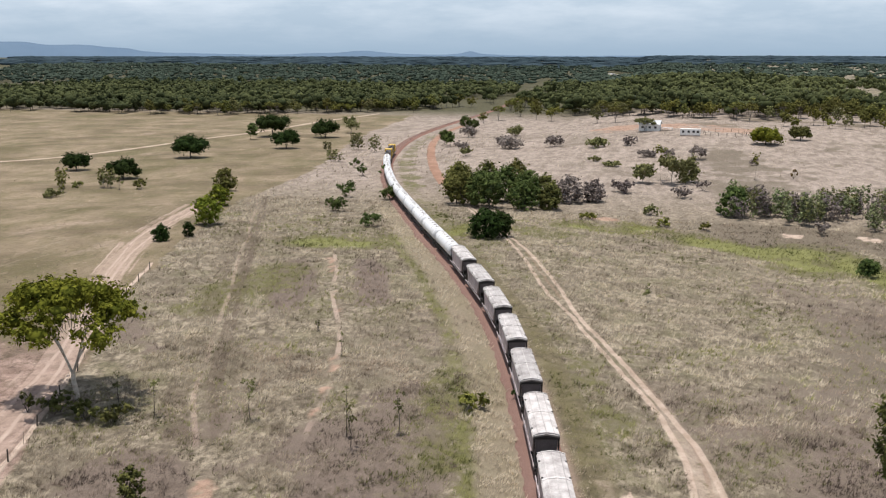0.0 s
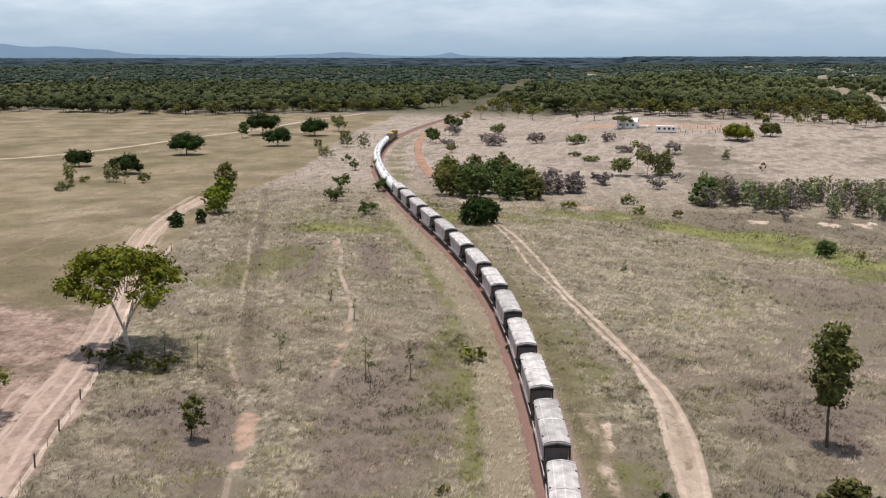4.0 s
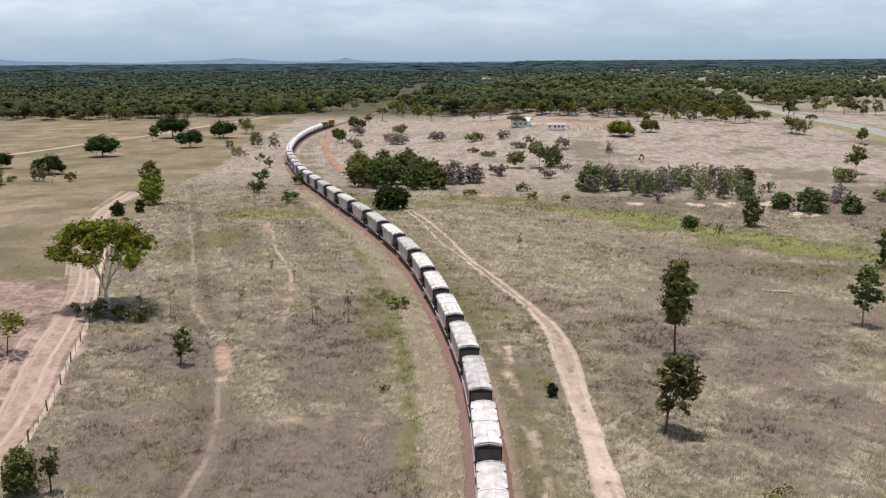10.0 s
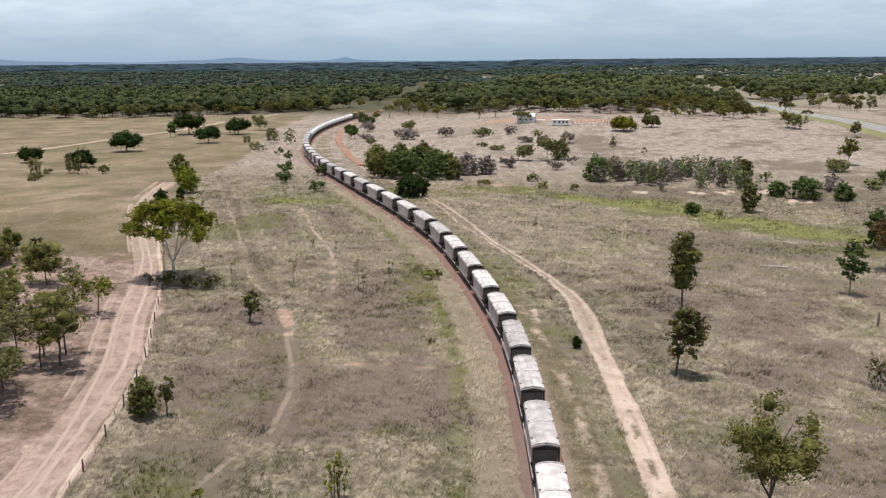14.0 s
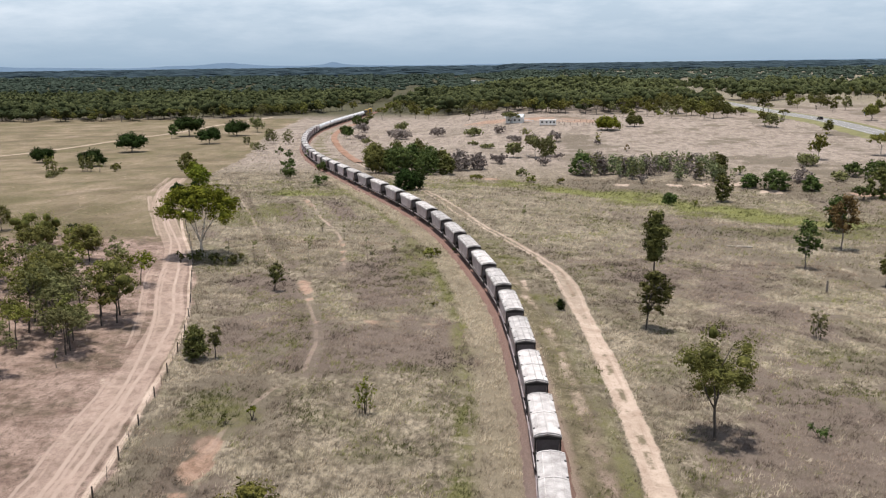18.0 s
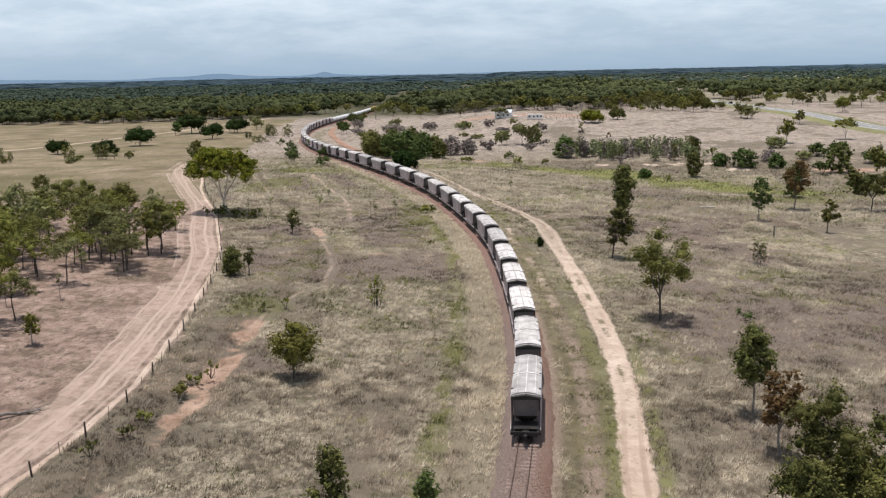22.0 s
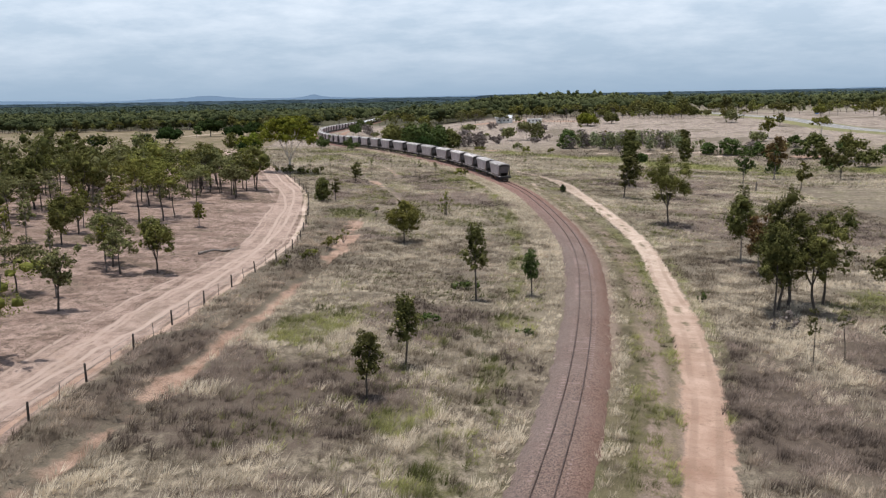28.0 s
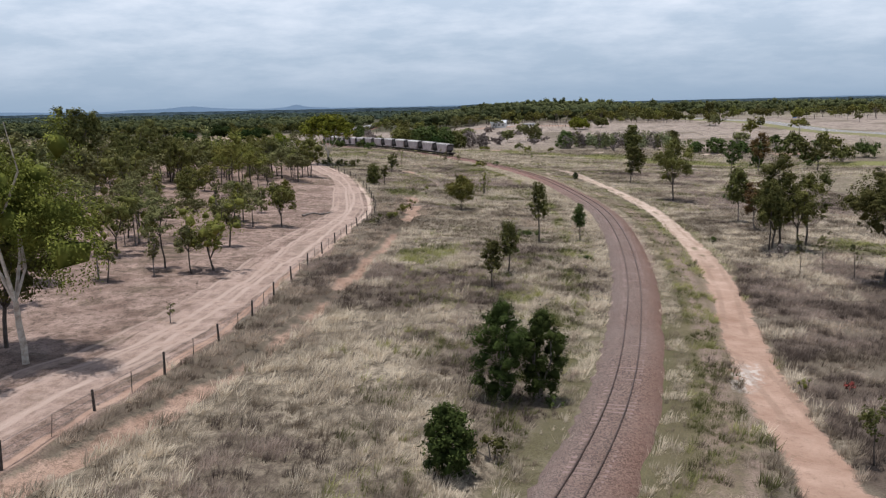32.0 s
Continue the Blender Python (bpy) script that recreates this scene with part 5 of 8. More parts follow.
def tree(x, y, h, w, form="round", leaf=None, bark=None, size=0.3, label="", name="tree", group="", most=0):
    """A tree of height h and crown width w, in one of several habits."""
    rng = np.random.RandomState(next(seeds))
    leaf = leaf or LEAF_GUM
    size = size * 0.88 if size < 0.26 else size
    bark = bark or BARK_DARK
    r = w / 2 * (1.15 if form in ("round", "open") else 1.0)
    blobs, stems, bm = [], [], bmesh.new()
    tip = Vector((rng.uniform(-0.05, 0.05) * h, rng.uniform(-0.05, 0.05) * h, h * 0.8))
    thick = 0.011 * h + 0.045
    u = lambda lo, hi: rng.uniform(lo, hi)
    cover = 1.3
    if form == "column":
        limb(bm, rng, (0, 0, -0.2), tip, thick, 0.05, 0.05)
        for k in range(16):
            k = k / 2 + 0.25
            z = h * (0.36 + 0.6 * k / 8)
            q = r * (1.0 if 0.1 < k / 8 < 0.8 else 0.68) * u(0.85, 1.1)
            blobs.append(((u(-0.25, 0.25) * r, u(-0.25, 0.25) * r, z), (q * 0.85, q * 0.85, h * 0.085)))
    elif form == "slender":
        # straight thin trunk, loose narrow crown over its upper half
        top = Vector((u(-0.06, 0.06) * h, u(-0.06, 0.06) * h, h * 0.92))
        limb(bm, rng, (0, 0, -0.2), top, thick * 0.8, 0.03, 0.03, 5)
        n = 17
        for k in range(n):
            f = (k + 0.5) / n
            a = math.tau * k * 0.382 + u(-0.4, 0.4)
            reach = r * u(0.2, 0.75) * (1 - 0.5 * abs(2 * f - 0.7))
            q = r * u(0.26, 0.46)
            c = (top.x * f + math.cos(a) * reach, top.y * f + math.sin(a) * reach, h * (0.42 + 0.52 * f))
            blobs.append((c, (q, q, q * u(0.8, 1.3))))
            if k % 3 == 0:
                limb(bm, rng, (top.x * f * 0.8, top.y * f * 0.8, h * (0.34 + 0.5 * f)), c, thick * 0.3, 0.02, 0.1, 3)
        cover = 1.3
    elif form == "round":
        # uneven rounded crown on a trunk that forks low
        lean = Vector((u(-0.12, 0.12) * h, u(-0.12, 0.12) * h, 0))
        fork = Vector((lean.x * 0.3, lean.y * 0.3, h * u(0.24, 0.36)))
        limb(bm, rng, (0, 0, -0.2), fork, thick, thick * 0.75, 0.05)
        n = 20
        for k in range(n):
            a = math.tau * k * 0.382 + u(-0.4, 0.4)
            f = (k + 0.5) / n
            zz = h * (0.36 + 0.56 * f + u(-0.05, 0.05))
            reach = r * math.sqrt(max(0.02, 1 - abs(2 * f - 0.85) ** 2)) * u(0.3, 0.74)
            q = r * u(0.24, 0.42)
            c = (lean.x + math.cos(a) * reach, lean.y + math.sin(a) * reach, zz)
            blobs.append((c, (q, q * u(0.8, 1.1), q * u(0.6, 0.95))))
            if k % 2 == 0:
                limb(bm, rng, fork, c, thick * 0.5, 0.02, 0.14, 4)
        cover = 1.0
    elif form == "open":
        # several leaning stems, foliage in separate uneven clumps with gaps between
        n, stems_n = 30, 4
        ends = []
        fork = Vector((u(-0.04, 0.04) * h, u(-0.04, 0.04) * h, h * u(0.16, 0.32)))
        limb(bm, rng, (0, 0, -0.2), fork, thick, thick * 0.75, 0.05)
        for k in range(stems_n):
            a = math.tau * k / stems_n + u(-0.6, 0.6)
            e = Vector((math.cos(a) * r * u(0.2, 0.6), math.sin(a) * r * u(0.2, 0.6), h * u(0.55, 0.9)))
            limb(bm, rng, fork, e, thick * 0.55, 0.03, 0.12, 4)
            ends.append(e)
        for k in range(n):
            e = ends[k % stems_n]
            low = fork.lerp(e, u(0.4, 1.0))
            c = low + Vector((u(-0.48, 0.48) * r, u(-0.48, 0.48) * r, u(-0.08, 0.16) * h))
            c.z = min(max(c.z, h * 0.36), h * 0.93)
            q = r * u(0.17, 0.34)
            blobs.append((tuple(c), (q, q * u(0.8, 1.2), q * u(0.7, 1.2))))
            if k % 3 == 0:
                limb(bm, rng, low, c, thick * 0.22, 0.015, 0.12, 3)
        cover = 1.5
    elif form == "umbrella":
        # straight thin trunk under a wide airy crown of small overlapping tiers
        lean = Vector((u(-0.05, 0.05) * h, u(-0.05, 0.05) * h, 0))
        fork = lean + Vector((0, 0, h * u(0.42, 0.54)))
        limb(bm, rng, (0, 0, -0.2), fork, thick * 0.85, thick * 0.55, 0.04, 5)
        n = 22
        for k in range(n):
            a = math.tau * k * 0.382 + u(-0.5, 0.5)
            f = math.sqrt((k + 0.4) / n)
            q = r * u(0.2, 0.34)
            c = (lean.x + math.cos(a) * f * r * 0.86, lean.y + math.sin(a) * f * r * 0.86, h * (0.9 - 0.24 * f * f - u(0.0, 0.24)))
            blobs.append((c, (q, q * u(0.8, 1.2), q * u(0.5, 0.85))))
            if k % 3 == 0:
                limb(bm, rng, fork, c, thick * 0.34, 0.02, 0.1, 3)
        cover = 1.5
    elif form == "spread":
        n = 28
        fork = Vector((u(-0.03, 0.03) * h, u(-0.03, 0.03) * h, h * 0.2))
        limb(bm, rng, (0, 0, -0.2), fork, thick * 1.5, thick * 1.25, 0.05, 7)
        for k in range(4):
            a = math.tau * k / 4 + u(-0.4, 0.4)
            limb(bm, rng, fork, (math.cos(a) * r * 0.4, math.sin(a) * r * 0.4, h * u(0.55, 0.66)), thick * 0.8, thick * 0.4, 0.1)
        for k in range(n):
            a = math.tau * k * 0.382 + u(-0.3, 0.3)
            reach = r * math.sqrt((k + 0.4) / n) * 0.85
            zz = h * (0.94 - 0.26 * (reach / r) ** 2 - u(0.0, 0.17))
            q = r * u(0.22, 0.33)
            c = (math.cos(a) * reach, math.sin(a) * reach, zz)
            blobs.append((c, (q, q, q * 0.62)))
            limb(bm, rng, (c[0] * 0.4, c[1] * 0.4, h * 0.56), c, thick * 0.3, 0.03, 0.12, 4)
        cover = 1.0
    elif form == "dome":
        limb(bm, rng, (0, 0, -0.2), (0, 0, h * 0.5), thick * 1.6, thick, 0.03, 8)
        n = 34
        for k in range(n):
            a = math.tau * k * 0.382 + u(-0.2, 0.2)
            reach = r * math.sqrt((k + 0.3) / n) * 0.74
            zz = h * (0.2 + 0.52 * math.sqrt(max(0, 1 - (reach / r) ** 2)) * u(0.25, 1.0))
            q = r * u(0.3, 0.42)
            blobs.append(((math.cos(a) * reach, math.sin(a) * reach, zz), (q, q, min(q * 0.85, max(zz - 0.08 * h, 0.12 * h)))))
        cover = 2.4
        most = most or 4200
    elif form == "dense":
        # full crown almost down to the ground
        n = 26
        for k in range(3):
            limb(bm, rng, (u(-0.15, 0.15) * r, u(-0.15, 0.15) * r, -0.2), (u(-0.3, 0.3) * r, u(-0.3, 0.3) * r, h * 0.6), thick * 0.7, 0.04, 0.08)
        for k in range(n):
            f = (k + 0.5) / n
            a = math.tau * k * 0.382 + u(-0.3, 0.3)
            full = math.sqrt(max(0.05, 1 - abs(2 * f - 0.82) ** 2.4)) if f > 0.41 else 0.8 + 0.2 * f / 0.41
            reach = r * full * u(0.35, 0.72)
            q = r * u(0.3, 0.42)
            zz = max(0.1 * h, h * (0.1 + 0.76 * f))
            blobs.append(((math.cos(a) * reach, math.sin(a) * reach, zz), (q, q, min(q, 0.17 * h))))
        cover = 1.0
    elif form == "bush":
        n = max(4, min(14, int(w * 1.3)))
        for k in range(n):
            a = math.tau * k * 0.382 + u(-0.4, 0.4)
            reach = r * math.sqrt((k + 0.3) / n) * 0.75
            q = r * u(0.28, 0.45)
            zz = max(q * 0.5, h * u(0.34, 0.72) * (1 - 0.25 * reach / r))
            blobs.append(((math.cos(a) * reach, math.sin(a) * reach, zz), (q, q, min(q, h * 0.34))))
            limb(bm, rng, (u(-0.1, 0.1) * r, u(-0.1, 0.1) * r, -0.1), (math.cos(a) * reach, math.sin(a) * reach, zz), 0.05, 0.02, 0.12, 3)
        cover = 0.8
    elif form == "sapling":
        limb(bm, rng, (0, 0, -0.1), (tip.x, tip.y, h * 0.95), 0.045, 0.015, 0.05, 5)
        for k in range(5):
            zz = h * u(0.55, 0.97)
            q = r * u(0.35, 0.65)
            blobs.append(((u(-0.5, 0.5) * r, u(-0.5, 0.5) * r, zz), (q, q, q)))
        cover = 0.55
    elif form == "thin":
        # several thin stems with a loose haze of leaves
        for k in range(6):
            a = u(0, math.tau)
            bx, by = math.cos(a) * r * u(0.1, 0.9), math.sin(a) * r * u(0.1, 0.9)
            top = h * u(0.7, 1.0)
            stem = bmesh.new()
            limb(stem, rng, (bx * 0.6, by * 0.6, -0.1), (bx, by, top), 0.05, 0.015, 0.06, 4)
            stems.append(stem)
            for zf in (0.32, 0.55, 0.75, 0.93):
                blobs.append(((bx + u(-0.3, 0.3), by + u(-0.3, 0.3), top * zf), (r * 0.28, r * 0.28, h * 0.12)))
        cover = 0.42
    ob = thing(name, x, y, ground_z(x, y) - 0.05, label, "bush" if form == "bush" else "tree", group, u(0, 360))
    if not stems:
        part("trunk" if form != "bush" else "stem", bm, bark, ob)
    for stem in stems:
        part("stem", stem, bark, ob)
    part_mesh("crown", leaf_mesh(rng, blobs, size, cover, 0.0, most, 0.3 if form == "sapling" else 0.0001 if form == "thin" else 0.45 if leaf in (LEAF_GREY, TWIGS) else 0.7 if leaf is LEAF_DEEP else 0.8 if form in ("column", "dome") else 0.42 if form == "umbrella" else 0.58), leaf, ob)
    return ob


# ---- trees east of the railway
DARK_GUM = "slender dark-green gum tree with bare lower trunk in dry grass"
tree(20.7, 187.6, 13.1, 4.6, "column", LEAF_DARK, BARK_DARK, 0.3, "tall narrow dark gum tree standing in dry grass", "gum_tree")
tree(15.6, 159.7, 8.8, 5.0, "round", LEAF_DARK, BARK_DARK, 0.28, "small dark gum tree with a rounded crown", "gum_tree")
tree(17.2, 120.5, 11.4, 8.2, "open", LEAF_GUM, BARK_DARK, 0.22, "broad open-crowned gum tree with dark forked trunk", "gum_tree", "", 9000)
tree(4.1, 168.4, 1.8, 1.6, "dense", LEAF_MANGO, BARK_DARK, 0.22, "small dark green bush beside the sandy track", "bush")
tree(56.6, 305.5, 9.0, 6.4, "dense", LEAF_DARK, BARK_DARK, 0.4, "dense dark tree on the gully bank", "tree")
tree(65, 350, 7.5, 6.2, "dense", LEAF_DARK, BARK_DARK, 0.42, "dark rounded tree among scrub", "tree")
tree(41, 299, 3.3, 5.3, "dense", LEAF_BRUSH, BARK_DARK, 0.36, "low dark olive bush by the gully", "bush")
tree(52, 209.8, 9.8, 5.0, "round", LEAF_BRUSH, BARK_GREY, 0.34, "slender green gum tree in dry grass", "gum_tree")
tree(67, 235, 12.4, 7.6, "round", LEAF_RUST, BARK_GREY, 0.36, "gum tree with rusty brown crown", "gum_tree")
tree(62.4, 197.6, 7.0, 3.7, "round", LEAF_GUM, BARK_DARK, 0.32, "small upright green gum tree", "gum_tree")
tree(39.3, 160.1, 4.4, 3.2, "thin", LEAF_GREY, BARK_GREY, 0.28, "pale airy shrub with thin stems", "shrub")
tree(77, 326, 6.6, 11, "dense", LEAF_BRUSH, BARK_DARK, 0.42, "broad green bush at the scrub edge", "bush")
tree(87, 324.5, 5.0, 7.2, "dense", LEAF_BRUSH, BARK_DARK, 0.42, "rounded green bush in scrub", "bush")
tree(70, 330, 4.6, 7.0, "dense", LEAF_BRUSH, BARK_DARK, 0.42, "rounded green bush in scrub", "bush")
tree(108, 386.4, 10.6, 7.4, "open", LEAF_OLIVE, BARK_PALE, 0.4, "tall open gum with forked pale trunk", "gum_tree")
tree(103, 311.9, 9.5, 10.5, "dense", LEAF_DARK, BARK_DARK, 0.45, "dark green thicket tree", "tree")
tree(114, 303, 10.8, 10.7, "open", LEAF_GUM, BARK_DARK, 0.45, "spreading dark gum tree", "gum_tree")
tree(134, 398.5, 8.8, 9.3, "spread", LEAF_OLIVE, BARK_PALE, 0.45, "flat-topped olive gum tree by the highway", "gum_tree")
tree(84, 232.7, 10.4, 9.7, "open", LEAF_DARK, BARK_DARK, 0.38, "broad dark gum tree with many limbs", "gum_tree")
tree(74.6, 262, 9.5, 7.0, "dense", LEAF_BRUSH, BARK_DARK, 0.4, "dense green bushy tree", "tree")
tree(94, 268, 6.0, 9.0, "bush", LEAF_BRUSH, BARK_DARK, 0.42, "dense green bush in the gully", "bush")
tree(110, 282, 7.0, 10.0, "bush", LEAF_DARK, BARK_DARK, 0.45, "dark bush in the gully", "bush")
tree(125, 300, 8.0, 11.0, "bush", LEAF_BRUSH, BARK_DARK, 0.45, "wide green bush in the gully", "bush")
for bx, by, bh, bw, lf in ((107.5, 348.9, 5.7, 7.6, LEAF_BRUSH), (97.3, 310.2, 5.4, 6.3, LEAF_BRUSH), (112.2, 345.3, 4.4, 6.3, LEAF_BRUSH), (99.2, 370.8, 5.0, 9.6, LEAF_GREY), (100.8, 341.8, 3.2, 7.5, LEAF_GREY), (118, 356, 5.0, 8.0, LEAF_BRUSH), (88, 338, 3.4, 7.0, TWIGS), (120, 330, 5.5, 8.5, LEAF_BRUSH)):
    tree(bx, by, bh, bw, "bush", lf, BARK_DARK, 0.42, "rounded bush among scrub beyond the gully", "bush", "bushes beyond the gully")
tree(20.1, 86.6, 8.4, 5.0, "slender", LEAF_DARK, BARK_GREY, 0.24, DARK_GUM, "gum_tree")
tree(20.0, 77.4, 7.3, 3.8, "open", LEAF_RUST, BARK_GREY, 0.24, "half-dead gum tree with rusty brown leaves", "gum_tree")
tree(16.2, 57.6, 9.2, 5.2, "open", LEAF_DARK, BARK_DARK, 0.19, DARK_GUM, "gum_tree")
tree(18.0, 60.4, 11.8, 6.4, "open", LEAF_DARK, BARK_DARK, 0.2, DARK_GUM, "gum_tree")
tree(19.4, 56.4, 10.0, 5.6, "open", LEAF_GUM, BARK_DARK, 0.19, DARK_GUM, "gum_tree")
tree(15.0, 54.6, 9.0, 4.2, "slender", LEAF_DARK, BARK_DARK, 0.19, DARK_GUM, "gum_tree")
tree(21.6, 61.0, 9.8, 5.0, "open", LEAF_DARK, BARK_DARK, 0.2, DARK_GUM, "gum_tree")
tree(20.9, 35.5, 13.2, 8.6, "open", LEAF_DARK, BARK_DARK, 0.22, "large dark gum tree with drooping open crown", "gum_tree", "", 8500)
tree(13.5, 39.0, 4.2, 1.7, "sapling", LEAF_DARK, BARK_DARK, 0.2, "thin young gum sapling", "sapling")
tree(16.1, 39.5, 5.0, 1.6, "sapling", LEAF_GREY, BARK_DARK, 0.2, "thin young gum sapling", "sapling")
tree(18.6, 37.5, 4.0, 1.6, "sapling", LEAF_GREY, BARK_DARK, 0.2, "thin young gum sapling", "sapling")
tree(-2.0, -17.6, 3.2, 1.9, "sapling", LEAF_DARK, BARK_DARK, 0.14, "dark sapling beside the sandy track", "sapling")
tree(1.9, -4.5, 0.7, 1.0, "bush", LEAF_RED, BARK_DARK, 0.1, "low bush with bright red leaves in withered grass", "bush")
tree(-1.0, -5.0, 1.0, 1.1, "bush", LEAF_OLIVE, BARK_DARK, 0.12, "low yellow-green bush at the track edge", "bush")
tree(14.6, 50, 2.0, 3.4, "bush", TWIGS, BARK_DARK, 0.2, "grey twiggy bush under the gum trees", "bush")
tree(28, 122, 1.8, 2.8, "bush", LEAF_BRUSH, BARK_DARK, 0.24, "low dark leafy bush in dry grass", "bush")
tree(9.5, 60, 1.4, 1.6, "bush", LEAF_BRUSH, BARK_DARK, 0.18, "low green bush near the track", "bush")
tree(30.4, 412, 8.2, 3.6, "sapling", LEAF_OLIVE, BARK_GREY, 0.4, "lone thin gum sapling in scrub", "sapling")
tree(42.1, 416, 3.8, 3.2, "bush", LEAF_RUST, BARK_DARK, 0.36, "small rusty brown dry bush", "bush")
tree(-0.3, 260.7, 2.8, 1.6, "sapling", LEAF_GREY, BARK_GREY, 0.28, "small dry sapling in the grass", "sapling")
tree(16.2, 461.5, 5.8, 7.0, "bush", TWIGS, BARK_DARK, 0.5, "rounded brown leafless bush", "bush")
tree(43.3, 506.5, 8.3, 13.4, "dome", LEAF_BRIGHT, BARK_DARK, 0.5, "wide dense green shade tree near the cabin", "tree")
tree(58.4, 522.6, 7.2, 9.0, "dome", LEAF_DARK, BARK_DARK, 0.5, "dark dense shade tree", "tree")
tree(5.8, 398, 8.4, 11, "open", LEAF_GREY, BARK_PALE, 0.5, "clump of grey-green young trees by the gully", "tree")
tree(-2.7, 398, 6.4, 8.0, "open", LEAF_GREY, BARK_PALE, 0.5, "clump of pale young trees by the gully", "tree")
tree(10.5, 402, 7.4, 9.0, "dense", LEAF_GREY, BARK_PALE, 0.5, "clump of grey-green young trees by the gully", "tree")
tree(2.5, 405, 9.8, 5.0, "sapling", LEAF_OLIVE, BARK_PALE, 0.5, "taller thin tree over the gully clump", "tree")
tree(-4, 551, 6.4, 9.0, "spread", LEAF_GREY, BARK_GREY, 0.5, "pale flat-topped tree beside the house", "tree")
# thicket of the gully bank
for k in range(60):
    rng = np.random.RandomState(700 + k)
    tree(20 + rng.uniform(0, 46), 341 + rng.uniform(0, 26), rng.uniform(3.6, 7.6), rng.uniform(4.5, 8.0), "thin",
         (LEAF_PALE, LEAF_GREY, TWIGS, LEAF_PALE)[k % 4], BARK_GREY, 0.36, "thin crowded saplings of the gully thicket", "sapling_clump", "thicket on the gully bank")
tree(19.5, 350, 7.8, 10.5, "dense", LEAF_BRUSH, BARK_DARK, 0.42, "bushy green tree at the thicket's end", "tree")

# ---- big thicket at the bend
for bx, by, bh, bw, lf in ((-48, 343, 9.0, 11, LEAF_GUM), (-40, 341, 9.5, 12, LEAF_BRUSH), (-31, 341, 8.0, 10, LEAF_BRUSH), (-25, 344, 7.0, 8, LEAF_DARK), (-50, 356, 9.5, 11, LEAF_GUM), (-43, 360, 10.2, 11, LEAF_DARK), (-37, 352, 10, 11, LEAF_BRUSH), (-31, 350, 9.6, 10, LEAF_BRUSH), (-44, 350, 8.5, 9, LEAF_BRUSH),
                           (-27, 354, 8.0, 8, LEAF_DARK), (-52, 366, 9.0, 10, LEAF_GUM), (-36, 366, 10.5, 10, LEAF_GUM)):
    tree(bx, by, bh, bw, "dense", lf, BARK_DARK, 0.42, "dense green thicket tree near the railway bend", "thicket_tree", "thicket at the bend")
tree(-21, 357, 7.2, 9.5, "dense", TWIGS, BARK_GREY, 0.45, "bare grey-brown bush beside the thicket", "bush")
tree(-15, 360, 6.0, 7.5, "dense", TWIGS, BARK_GREY, 0.45, "bare grey-brown bush beside the thicket", "bush")
tree(-33.4, 300, 6.0, 8.4, "dense", LEAF_MANGO, BARK_DARK, 0.34, "dense dark green bush by the railway", "bush")
tree(-31, 304, 5.4, 6.5, "dense", LEAF_MANGO, BARK_DARK, 0.34, "dense dark green bush by the railway", "bush")
# dry scrub of the flat east of the bend
for k, (bx, by, bh, bw) in enumerate(((-8, 378, 4, 7), (8, 372, 4, 6), (0, 345, 3, 5), (-58, 505, 6, 12), (-40, 510, 5, 9), (-22, 498, 5, 10), (-9, 500, 5, 7), (-86, 560, 7, 9), (-66, 575, 6, 9),
                                      (14, 385, 3.5, 5), (26, 372, 4, 7), (72, 352, 4, 5), (-2, 466, 3, 8), (6, 470, 3, 6), (-14, 440, 2.4, 7), (92, 350, 3, 6), (38, 334, 3.6, 5), (-70, 470, 4, 6), (-76, 492, 5, 7), (-64, 530, 4, 9), (-20, 455, 2.5, 6), (34, 450, 2.6, 5))):
    tree(bx, by, bh, bw, "bush", (TWIGS, TWIGS, LEAF_GREY)[k % 3], BARK_GREY, 0.5, "dry grey shrub on the pale flat", "shrub", "dry shrubs of the flat")
for bx, by, bh, bw in ((-88, 515, 7, 7), (-84, 508, 6.5, 6), (-94, 596, 8, 7), (-91, 603, 6, 6)):
    tree(bx, by, bh, bw, "round", LEAF_BRUSH, BARK_DARK, 0.5, "small green tree inside the bend", "tree")
for bx, by, bh, bw in ((3, 332, 2.2, 4.5), (12, 331, 2.0, 4), (-14, 334, 2.2, 5), (48, 300, 1.5, 3)):
    tree(bx, by, bh, bw, "bush", LEAF_OLIVE, BARK_DARK, 0.4, "low olive bush in the green gully", "bush")

# ---- west side, between railway and fence
tree(-57.8, 191.2, 13.6, 14.6, "spread", LEAF_BRIGHT, BARK_PALE, 0.3, "spreading bright-green tree with pale forked trunk", "shade_tree", "", 12000)
for bx, by, bh, bw in ((-57.5, 187.5, 2.2, 4.0), (-54, 186.8, 2.4, 4.2), (-51, 186.6, 2.6, 3.6), (-60.3, 186.6, 2.8, 2.2)):
    tree(bx, by, bh, bw, "bush", LEAF_DARK, BARK_DARK, 0.26, "low dark scrub under the spreading tree", "bush")
tree(-39.8, 169.9, 4.6, 3.0, "round", LEAF_DARK, BARK_DARK, 0.24, "small dark young gum tree", "gum_tree")
tree(-42.5, 222.5, 2.8, 1.4, "bush", LEAF_DARK, BARK_DARK, 0.22, "small dark conical bush", "bush")
for bx, by, bh, bw in ((-38.9, 191.9, 4.4, 1.7), (-27.4, 188.8, 4.4, 1.7), (-23.9, 193.5, 4.7, 1.7), (-28.5, 191, 5.6, 1.1), (-53.2, 191.5, 3.4, 1.2), (-48.2, 189.6, 3.8, 1.4), (-36.5, 214, 3.2, 0.9)):
    tree(bx, by, bh, bw, "sapling", LEAF_GREY, BARK_DARK, 0.24, "thin dry sapling in dry grass", "sapling", "saplings of the west field")
